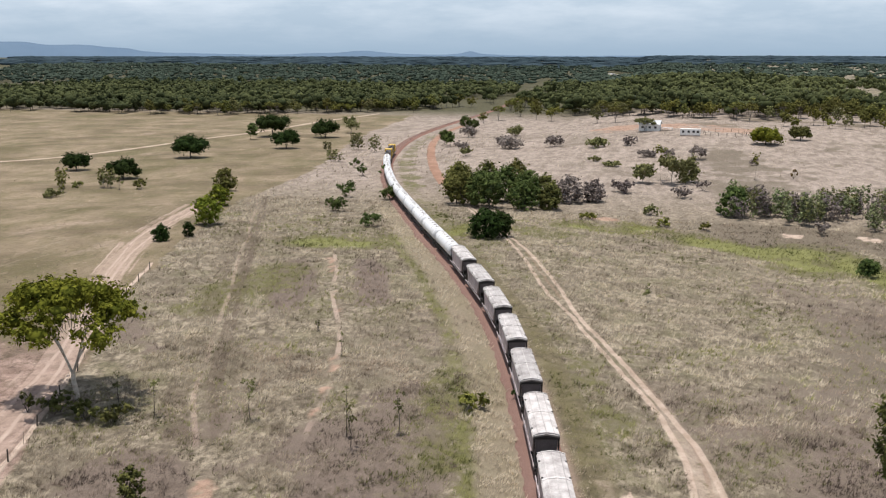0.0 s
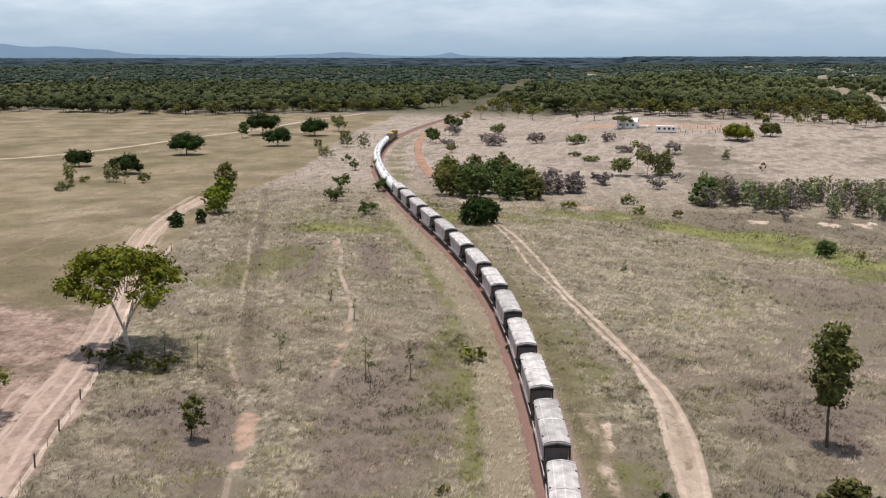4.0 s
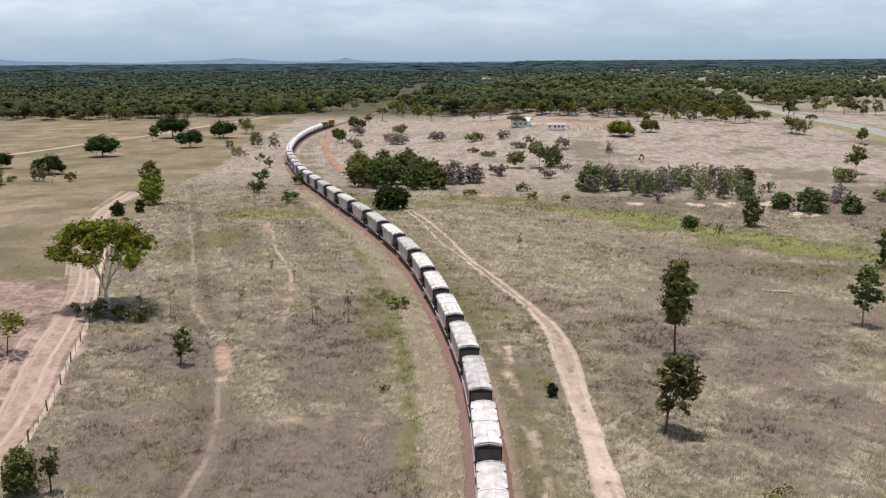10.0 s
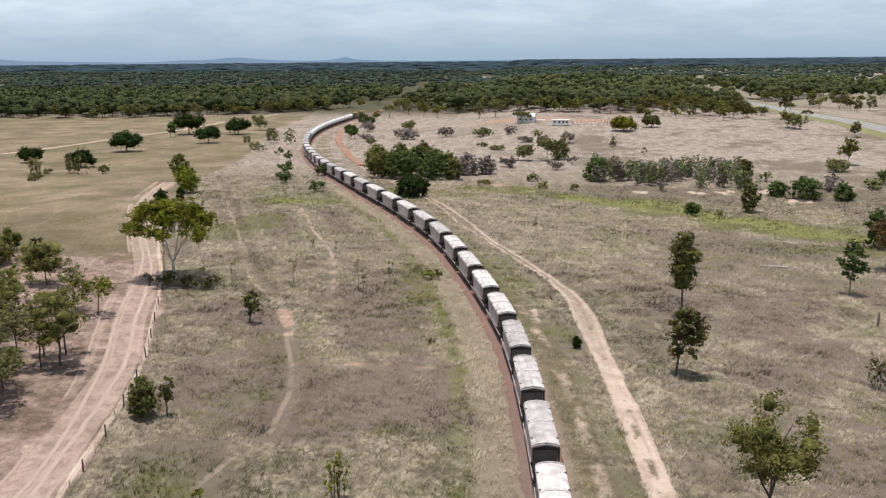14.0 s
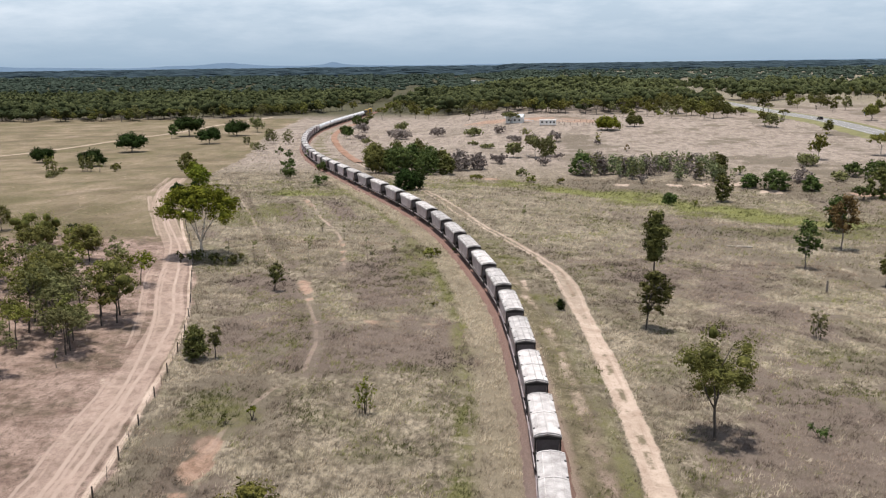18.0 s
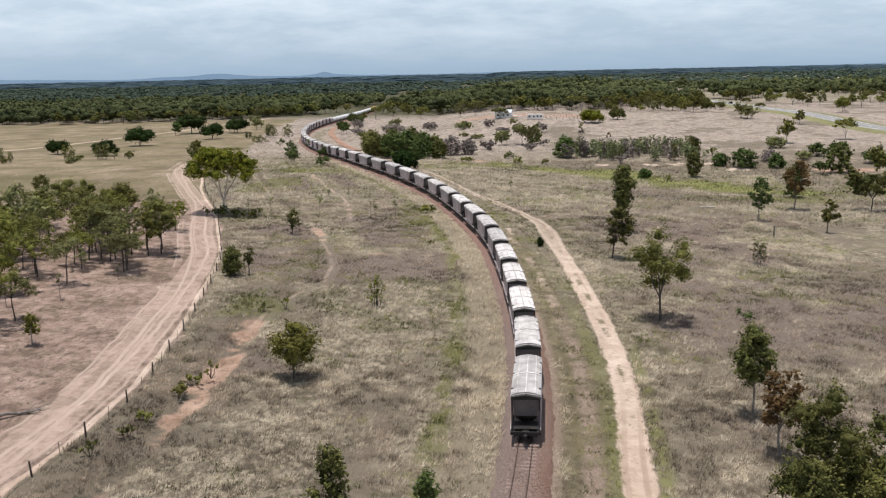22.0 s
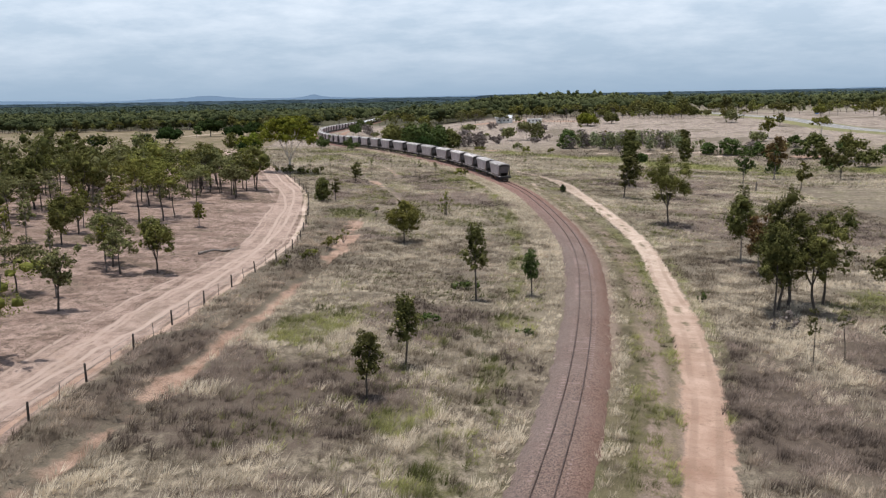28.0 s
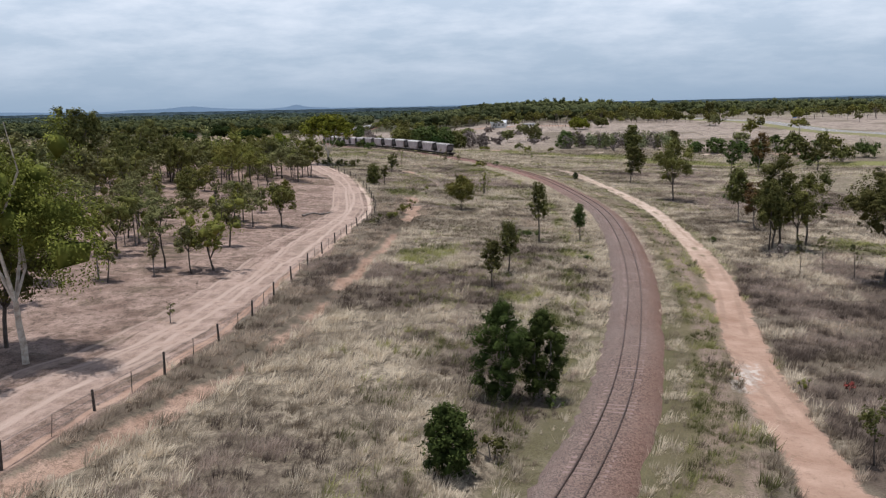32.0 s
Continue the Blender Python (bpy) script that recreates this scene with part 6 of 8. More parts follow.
for bx, by, bh, bw in ((-18.0, 203, 2.2, 4.6), (-13.6, 206.5, 2.4, 2.2), (-14.8, 166, 0.9, 1.4), (-58, 300, 3.6, 5.5), (-72, 318, 4, 6), (-66, 345, 5, 7), (-78, 345, 5.5, 6), (-80, 392, 6, 5), (-90, 400, 5, 5), (-99, 420, 4.4, 4)):
    tree(bx, by, bh, bw, "bush", LEAF_BRUSH if bh > 2.3 else LEAF_OLIVE, BARK_DARK, 0.34, "green bush in the west field", "bush", "bushes of the west field")
tree(-40.8, 134.8, 4.6, 3.8, "dense", LEAF_DARK, BARK_DARK, 0.22, "dark leaning bush by the fence", "bush")
tree(-38.6, 135.6, 4.4, 1.8, "open", LEAF_DARK, BARK_DARK, 0.22, "small leaning tree by the fence", "tree")
tree(-18.4, 120.6, 4.1, 2.6, "thin", LEAF_BRIGHT, BARK_DARK, 0.24, "young yellow-green tree in dry grass", "tree")
tree(-22.6, 90.6, 5.6, 5.0, "round", LEAF_OLIVE, BARK_DARK, 0.22, "small yellow-green gum with rounded crown", "gum_tree")
for bx, by, bh, bw, lf in ((-31.5, 115.5, 1.6, 1.6, LEAF_DARK), (-29.3, 117.2, 2.2, 1.5, LEAF_BRIGHT), (-30.5, 90, 2.4, 1.8, LEAF_OLIVE), (-32.4, 78, 1.4, 2.2, LEAF_OLIVE), (-33.8, 70, 2.2, 1.6, LEAF_DARK), (-31.6, 84, 1.6, 2.6, LEAF_OLIVE), (-31.2, 88, 1.3, 2.2, LEAF_OLIVE), (-32.6, 74, 1.5, 1.8, LEAF_DARK), (-13.8, 62, 1.2, 3.6, LEAF_BRUSH), (-17, 47, 1.0, 3.0, LEAF_BRUSH), (-8.5, 44, 0.8, 2.4, LEAF_BRUSH)):
    tree(bx, by, bh, bw, "bush", lf, BARK_DARK, 0.2, "low green bush in the grass", "bush", "low bushes along the drain")
tree(-12.7, 56.2, 7.6, 3.0, "slender", LEAF_DARK, BARK_DARK, 0.2, "slender dark gum tree near the railway", "gum_tree")
tree(-7.2, 60.2, 4.6, 2.4, "slender", LEAF_BRUSH, BARK_DARK, 0.18, "small green gum tree near the railway", "gum_tree")
tree(-19.3, 24.9, 4.6, 2.4, "slender", LEAF_DARK, BARK_DARK, 0.17, "small dark gum tree in pale grass", "gum_tree")
tree(-17.5, 32.6, 5.4, 2.9, "slender", LEAF_DARK, BARK_DARK, 0.18, "small dark gum tree in pale grass", "gum_tree")
tree(-19.7, -9.4, 6.3, 3.6, "dense", LEAF_DEEP, BARK_GREY, 0.1, "dense dark green young tree beside the railway", "tree", "", 30000)
tree(-17.3, -8.8, 5.8, 3.2, "dense", LEAF_DEEP, BARK_GREY, 0.1, "dense dark green young tree beside the railway", "tree", "", 24000)
tree(-22.4, -21.0, 3.6, 3.0, "dense", LEAF_DEEP, BARK_GREY, 0.14, "bushy green young tree beside the railway", "tree")
tree(-20.4, -18.6, 1.5, 2.4, "bush", LEAF_DARK, BARK_GREY, 0.15, "low dark leafy bush beside the railway", "bush")
tree(-16.6, -10.2, 0.8, 1.3, "bush", LEAF_BRUSH, BARK_GREY, 0.14, "low green bush on the ballast edge", "bush")
tree(-43.4, 6.6, 1.5, 0.9, "sapling", LEAF_GREY, BARK_GREY, 0.14, "small dry sapling by the fence", "sapling")

# ---- grazed paddock west of the fence
SHADE = "dense dark green shade tree standing alone in grazed paddock"
for bx, by, bh, bw in ((-168.8, 439, 8.6, 14), (-185.3, 391, 6.6, 9), (-157.6, 372.3, 6.6, 10), (-148.3, 483.8, 8.6, 12), (-177.4, 541, 12, 17), (-151.4, 542.3, 9.4, 13.7)):
    tree(bx, by, bh * 1.12, bw * 1.05, "dome", LEAF_MANGO, BARK_DARK, 0.42, SHADE, "shade_tree", "shade trees of the paddock")
tree(-180.4, 522, 7.6, 6, "round", LEAF_BRUSH, BARK_GREY, 0.45, "lighter green young tree in the paddock", "tree")
tree(-148, 571, 9.8, 9.7, "open", LEAF_GREY, BARK_GREY, 0.5, "grey-green gum at the paddock corner", "gum_tree")
for bx, by, bh, bw in ((-109.1, 477, 7.3, 7), (-118, 485, 7, 8), (-124, 500, 6, 8), (-128, 478, 4, 6), (-112, 438, 4, 6), (-118, 452, 3.4, 5)):
    tree(bx, by, bh, bw, "thin", LEAF_GREY, BARK_GREY, 0.45, "airy grey-green shrub beside the railway bend", "shrub", "shrubs beside the bend")
tree(-89.4, 287.5, 6.4, 7.2, "dense", LEAF_BRIGHT, BARK_DARK, 0.36, "bushy green tree on the fence line", "tree")
tree(-114, 350, 6.6, 8.2, "dense", LEAF_GUM, BARK_DARK, 0.4, "bushy green tree on the fence line", "tree")
tree(-101, 318, 5.0, 7.0, "dense", LEAF_BRIGHT, BARK_DARK, 0.4, "bushy green tree on the fence line", "tree")
tree(-88.7, 267.3, 3.2, 3.8, "dense", LEAF_MANGO, BARK_DARK, 0.3, "small dark bush by the sandy road", "bush")
tree(-85.9, 272.5, 3.1, 2.6, "dense", LEAF_MANGO, BARK_DARK, 0.3, "small dark bush by the sandy road", "bush")
for bx, by, bh, bw in ((-93, 208, 2.2, 2.6), (-90, 209, 2.4, 3.0), (-97, 203, 1.8, 2.0)):
    tree(bx, by, bh, bw, "bush", LEAF_MANGO, BARK_DARK, 0.26, "small dark bush in the paddock", "bush")
for k in range(20):
    rng = np.random.RandomState(900 + k)
    tree(-206 + rng.uniform(0, 75), 318 + rng.uniform(0, 34), rng.uniform(2.4, 6.5), rng.uniform(3, 6.5), ("thin", "bush")[k % 2],
         (LEAF_GREY, LEAF_GUM)[k % 3 == 0], BARK_GREY, 0.42, "grey-green sapling in the grazed paddock", "sapling", "saplings of the paddock")
# grove
GROVE = "slender olive-green gum of the paddock grove"
for bx, by, bh, bw, lf, form in ((-81, 193.7, 5.2, 7, LEAF_OLIVE, "bush"), (-95, 204.8, 6.4, 9.5, LEAF_GUM, "bush"), (-57.6, 139, 5.5, 5, LEAF_GREY, "open"), (-55.7, 148, 9.0, 6.8, LEAF_GUM, "round"),
                                 (-65, 137.5, 6.0, 5, LEAF_GUM, "open"), (-77.6, 153, 7.4, 6, LEAF_GREY, "open"), (-105.7, 211.6, 5.2, 4, LEAF_GUM, "round"), (-69.8, 157.4, 6.6, 6, LEAF_GREY, "open"),
                                 (-61.1, 99.8, 10.4, 8.2, LEAF_OLIVE, "open"), (-79.4, 124.3, 9.3, 6.4, LEAF_DARK, "round"), (-58, 106.3, 6.3, 4.6, LEAF_GREY, "open"), (-56.0, 133.6, 7.2, 5.4, LEAF_GREY, "open"),
                                 (-65.3, 150.8, 8.6, 7.0, LEAF_GUM, "round"), (-67.3, 130.5, 9.6, 6.6, LEAF_GUM, "open"), (-68.2, 107.9, 4.6, 3.0, LEAF_OLIVE, "round"), (-69, 123, 8.4, 6.8, LEAF_GREY, "open"),
                                 (-58.5, 102.5, 9.6, 6, LEAF_OLIVE, "open"), (-73, 141, 7.5, 6, LEAF_GUM, "open"), (-61, 143, 7.8, 5.6, LEAF_GREY, "open"), (-84, 138, 8.5, 6.5, LEAF_DARK, "open"), (-90, 150, 8.0, 7, LEAF_GUM, "open"),
                                 (-72, 163, 7.0, 6.2, LEAF_GREY, "open"), (-83, 166, 7, 6, LEAF_GUM, "round"), (-60.5, 125, 7.0, 4.6, LEAF_GREY, "open"), (-98, 166, 8, 8, LEAF_GREY, "open"), (-95, 182, 6, 7, LEAF_GREY, "open")):
    tree(bx, by, bh, bw * 1.12, "umbrella" if form == "open" else form, lf, BARK_DARK, 0.18, GROVE, "gum_tree", "paddock grove", 4000)
tree(-74.8, 183.1, 6.3, 6.6, "round", LEAF_GUM, BARK_DARK, 0.24, "broad bushy gum at the edge of the grove", "gum_tree", "paddock grove")
tree(-89.8, 195.5, 4.6, 8.0, "bush", LEAF_GUM, BARK_DARK, 0.26, "wide dark bush behind the paddock grove", "bush")
THIN_GUM = "thin young gum crowded in the paddock grove"
for bx, by, bh, bw, lf in ((-64.5, 141.4, 10.3, 4.4, LEAF_GUM), (-63.2, 142.9, 9.8, 4.6, LEAF_GREY), (-63.1, 148, 8.2, 4.4, LEAF_GREY), (-56.2, 135.2, 6.1, 4.4, LEAF_GREY), (-59.7, 146.2, 8.4, 4.2, LEAF_GREY), (-57.3, 146.7, 7.4, 4.6, LEAF_OLIVE),
                           (-57, 152.2, 9.4, 4.4, LEAF_GUM), (-60.6, 168.9, 6.1, 4.2, LEAF_BRIGHT), (-60.6, 139.9, 7.4, 3.6, LEAF_GREY), (-68.7, 152.3, 7.7, 5.0, LEAF_GREY), (-66, 146, 8.0, 4.6, LEAF_GREY)):
    tree(bx, by, bh, bw * 1.3, "umbrella", lf, BARK_DARK, 0.2, THIN_GUM, "gum_tree", "paddock grove", 2200)
for k in range(34):
    rng = np.random.RandomState(1500 + k)
    by = rng.uniform(126, 172)
    tree(-56 - (by - 126) * 0.12 - rng.uniform(0, 34), by, rng.uniform(5.5, 9.0), rng.uniform(4.4, 6.6), "umbrella", (LEAF_GREY, LEAF_OLIVE, LEAF_GUM, LEAF_GREY)[k % 4], BARK_DARK, 0.22, THIN_GUM, "gum_tree", "paddock grove", 1800)
for k in range(26):
    rng = np.random.RandomState(1600 + k)
    tree(rng.uniform(-74, -50), rng.uniform(18, 100), rng.uniform(3.0, 7.0), rng.uniform(1.6, 3.4), "slender", (LEAF_GREY, LEAF_OLIVE)[k % 2], BARK_GREY, 0.17, "thin grey-green sapling of the open paddock", "sapling", "saplings of the paddock woodland", 900)
for bx, by, bh, bw in ((-57.7, 117, 3.8, 1.6), (-70.6, 136.2, 3.8, 2.0), (-55.1, 129.1, 2.2, 0.9), (-66, 117, 3.6, 1.4), (-75, 131, 4.4, 1.8), (-62, 112, 3.0, 1.4)):
    tree(bx, by, bh, bw, "sapling", LEAF_GREY, BARK_GREY, 0.22, "thin young sapling of the paddock grove", "sapling", "saplings of the grove")
# trees nearest the end of the flight
tree(-45.9, 63.2, 6.8, 4.4, "open", LEAF_GUM, BARK_DARK, 0.2, "small dark-trunked gum beside the sandy road", "gum_tree")
tree(-48.6, -5.6, 17.6, 12.4, "open", LEAF_LUSH, BARK_PALE, 0.17, "tall lush gum tree with grey trunk and wide crown", "gum_tree", "", 34000)
tree(-51.5, -2.0, 11.0, 7.5, "round", LEAF_DARK, BARK_DARK, 0.19, "gum tree with dark thin trunk", "gum_tree", "", 7000)
for bx, by, bh, bw, lf in ((-45.9, 28.6, 7.3, 5.6, LEAF_OLIVE), (-47.6, 27, 5.0, 2.6, LEAF_GREY), (-53.5, 21.2, 4.4, 2.2, LEAF_GREY), (-50.9, 29.5, 7.0, 3.4, LEAF_GREY), (-51.6, 65.6, 6.5, 4.6, LEAF_GREY), (-53.2, 67.5, 6, 3.4, LEAF_GREY), (-64.8, 87.8, 6, 3.8, LEAF_GUM),
                           (-49.5, 62, 5.0, 3.2, LEAF_GREY), (-57, 45, 7, 5, LEAF_GREY), (-61, 48, 7.5, 5, LEAF_GREY), (-55, 51, 6, 4.4, LEAF_GREY), (-63, 58, 8, 6, LEAF_GREY), (-58, 36, 7, 5, LEAF_GUM), (-64, 40, 8, 6, LEAF_GREY),
                           (-70, 72, 9, 7, LEAF_GUM), (-76, 92, 8, 7, LEAF_GREY), (-72, 60, 8, 6, LEAF_GREY), (-82, 84, 9, 7, LEAF_DARK), (-88, 108, 8, 7, LEAF_GUM), (-78, 106, 7, 6, LEAF_GREY), (-66, 30, 9, 6, LEAF_GUM), (-92, 124, 9, 8, LEAF_GUM),
                           (-60, 20, 7, 5, LEAF_GUM), (-58, 10, 9, 6, LEAF_OLIVE)):
    tree(bx, by, bh, bw * 1.15, "umbrella" if lf is LEAF_GREY else "open", lf, BARK_DARK, 0.16, "slender gum of the open paddock woodland", "gum_tree", "paddock woodland", 4200)
for k in range(74):
    rng = np.random.RandomState(1300 + k)
    tree(rng.uniform(-150, -74), rng.uniform(52, 168), rng.uniform(7, 11.5), rng.uniform(6, 9), ("open", "round")[k % 2],
         (LEAF_GUM, LEAF_GREY, LEAF_DARK)[k % 3], BARK_GREY, 0.32, "gum of the paddock woodland behind the grove", "gum_tree", "paddock woodland", 1500)
for bx, by, bh, bw, lf in ((-81, 110, 12.5, 8.5, LEAF_DARK), (-79.5, 126, 10, 8, LEAF_DARK), (-66, 118.3, 10.5, 8, LEAF_OLIVE), (-62.7, 78, 6.5, 5, LEAF_GUM), (-48.4, 45, 5.6, 3.4, LEAF_GREY), (-74, 112, 9, 7, LEAF_GUM)):
    tree(bx, by, bh, bw, "open", lf, BARK_DARK, 0.22, "well-grown gum of the paddock woodland", "gum_tree", "paddock woodland")
tree(-92, 112, 15, 8, "open", LEAF_DARK, BARK_DARK, 0.3, "tall dark gum standing over the grove", "gum_tree")

for bx, by, bh, bw, form, lf, text in ((134.6, 574.9, 15.5, 7.0, "open", LEAF_DARK, "tall dark leaning gum beside the highway"), (117.1, 582.8, 8.0, 10, "open", LEAF_DARK, "dark spreading gum in open scrub"), (107.4, 573.1, 12, 10.5, "round", LEAF_GUM, "olive gum in open scrub"),
                                       (100.2, 600.2, 10, 11.5, "round", LEAF_GUM, "olive gum in open scrub"), (124.1, 515.4, 6.4, 11.6, "open", LEAF_GREY, "low broad grey bush beside the highway"), (187.4, 654.8, 7.4, 9, "spread", LEAF_GUM, "flat-topped gum beyond the highway"),
                                       (182.5, 546.3, 9.8, 9.8, "open", LEAF_OLIVE, "open olive gum beyond the highway"), (97.8, 629.8, 11.5, 14, "round", LEAF_GUM, "broad olive gum in open scrub"), (93.1, 649.4, 11.5, 13, "round", LEAF_GUM, "broad olive gum in open scrub")):
    tree(bx, by, bh, bw, form, lf, BARK_DARK, 0.5, text, "gum_tree", "gums near the highway")


# ---------------------------------------------------------------- woodland and distance
def woods_colour(name, dark, light, scale):
    m, nodes, links, b = material(name, 0.9, 0, 0.1)
    nt = m.node_tree
    at = nodes.new("ShaderNodeAttribute")
    at.attribute_name = "tone"
    fine = span(nt, noise_node(nt, scale, 4, 0.7), 0.35, 0.65)
    f = calc(nt, "ADD", calc(nt, "MULTIPLY", at.outputs["Fac"], 0.8), calc(nt, "MULTIPLY", fine, 0.2))
    links.new(blend(nt, f, dark, light), b.inputs["Base Color"])
    return m


WOODS_NEAR = woods_colour("woodland_leaves", (0.018, 0.026, 0.01), (0.145, 0.156, 0.062), 0.12)
# aerial haze is painted into these two: bluer leaf colour with distance
WOODS_FAR_HAZED = woods_colour("far_woodland_hazed", (0.026, 0.04, 0.03), (0.085, 0.108, 0.078), 0.06)
WOODS_HAZE_BLUE = woods_colour("distant_woodland", (0.02, 0.035, 0.045), (0.04, 0.062, 0.075), 0.02)


def ico(level):
    bm = bmesh.new()
    bmesh.ops.create_icosphere(bm, subdivisions=level, radius=1.0)
    v = np.array([p.co for p in bm.verts])
    f = np.array([[p.index for p in q.verts] for q in bm.faces])
    bm.free()
    return v, f


def clumps(name, centres, radii, rng, level, mat, label, tones):
    """Uneven leafy lumps joined in one object."""
    v0, f0 = ico(level)
    n, k = len(centres), len(v0)
    v = v0[None] * radii[:, None, :] * rng.uniform(0.68, 1.25, (n, k, 1))
    a = rng.uniform(0, math.tau, n)
    c, s = np.cos(a)[:, None], np.sin(a)[:, None]
    v = np.stack([v[..., 0] * c - v[..., 1] * s, v[..., 0] * s + v[..., 1] * c, v[..., 2]], 2) + centres[:, None, :]
    f = f0[None] + (np.arange(n) * k)[:, None, None]
    me = mesh_from(name, v.reshape(-1, 3), f.reshape(-1, 3))
    give_tone(me, np.repeat(tones, k))
    ob = part_mesh(name, me, mat)
    return tagged(ob, label, "woodland", kind="stuff")


def crowns(name, x, y, z, h, wide, kinds, mat, label):
    """Crowns of many trees joined in one object: rounded lumps with leaf sprays over them for each tree."""
    rng = np.random.RandomState(len(x))
    own = np.clip(0.26 + 0.32 * grain_at(x, y, 160.0, 41) + 0.26 * ease(-170, 20, x) + 0.1 * ease(800, 1400, y) + rng.uniform(-0.28, 0.28, len(x)), 0, 1)
    v0, f0 = ico(1)
    k0 = len(v0)
    pv, pt, cv, ct, cf, count = [], [], [], [], [], 0
    for mask, each, size, lumps in kinds:
        idx = np.arange(len(x))[mask]
        off = rng.normal(size=(len(idx), lumps, 3)) * np.array((0.36, 0.36, 0.12)) * (0 if lumps == 1 else 1)
        scale = np.stack([wide[idx], wide[idx], h[idx]], 1)
        mid = np.stack([x[idx], y[idx], z[idx] + h[idx] * 0.62], 1)
        hub = mid[:, None, :] + off * scale[:, None, :]
        big = (0.62 if lumps > 1 else 0.85)
        rad = np.stack([wide[idx] * big, wide[idx] * big, h[idx] * 0.24], 1)[:, None, :] * rng.uniform(0.75, 1.15, (len(idx), lumps, 1))
        body = hub[:, :, None, :] + v0[None, None] * rad[:, :, None, :] * rng.uniform(0.68, 1.0, (len(idx), lumps, k0, 1))
        n = len(idx) * lumps
        cv.append(body.reshape(-1, 3))
        # lumps get a lower tone, shade painted in beneath the sprays
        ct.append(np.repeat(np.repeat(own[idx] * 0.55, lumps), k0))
        cf.append((f0[None] + (np.arange(n) * k0)[:, None, None]).reshape(-1, 3) + count)
        count += n * k0
        i = np.repeat(np.arange(len(idx)), each)
        j = rng.randint(0, lumps, len(i))
        d = rng.normal(size=(len(i), 3)) + np.array((0, 0, 0.55))
        d /= np.linalg.norm(d, axis=1)[:, None]
        p = hub[i, j] + d * rad[i, j] * rng.uniform(0.85, 1.12, (len(i), 1))
        nrm = d * 0.8 + rng.normal(size=d.shape) * 0.25 + np.array((0, 0, 0.4))
        a = np.cross(nrm, rng.normal(size=d.shape))
        a /= np.linalg.norm(a, axis=1)[:, None]
        b = np.cross(nrm / np.linalg.norm(nrm, axis=1)[:, None], a)
        s = size * rng.uniform(0.6, 1.4, (len(i), 1))
        pv.append(np.stack([p - a * s * 0.6, p + b * s * 0.5, p + a * s * 0.6, p - b * s * 0.5], 1).reshape(-1, 3))
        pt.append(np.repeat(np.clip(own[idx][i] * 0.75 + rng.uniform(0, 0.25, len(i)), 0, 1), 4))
    v = np.concatenate(cv + pv)
    quads = np.arange(len(v) - count).reshape(-1, 4) + count
    me = mesh_from(name, v, np.concatenate(cf), quads)
    give_tone(me, np.concatenate(ct + pt))
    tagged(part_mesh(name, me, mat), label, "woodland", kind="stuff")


def clear_of(x, y):
    """Openings in the woods: road, railway corridor, paddock edge."""
    return (away(x, y, HIGHWAY, 20) > 18) & (away(x, y, RAIL_LINE, 10) > 11) & (np.abs(x + 134 + 12 * np.sin(y / 90)) > 4)


def wood_edge(x):
    return np.interp(x, [-700, -355, -277, -210, -156, -130, -95, -50, -9, 23, 56, 95, 117, 150, 200, 300, 600], [690, 702, 706, 742, 792, 835, 770, 752, 668, 624, 640, 682, 640, 740, 800, 820, 840])


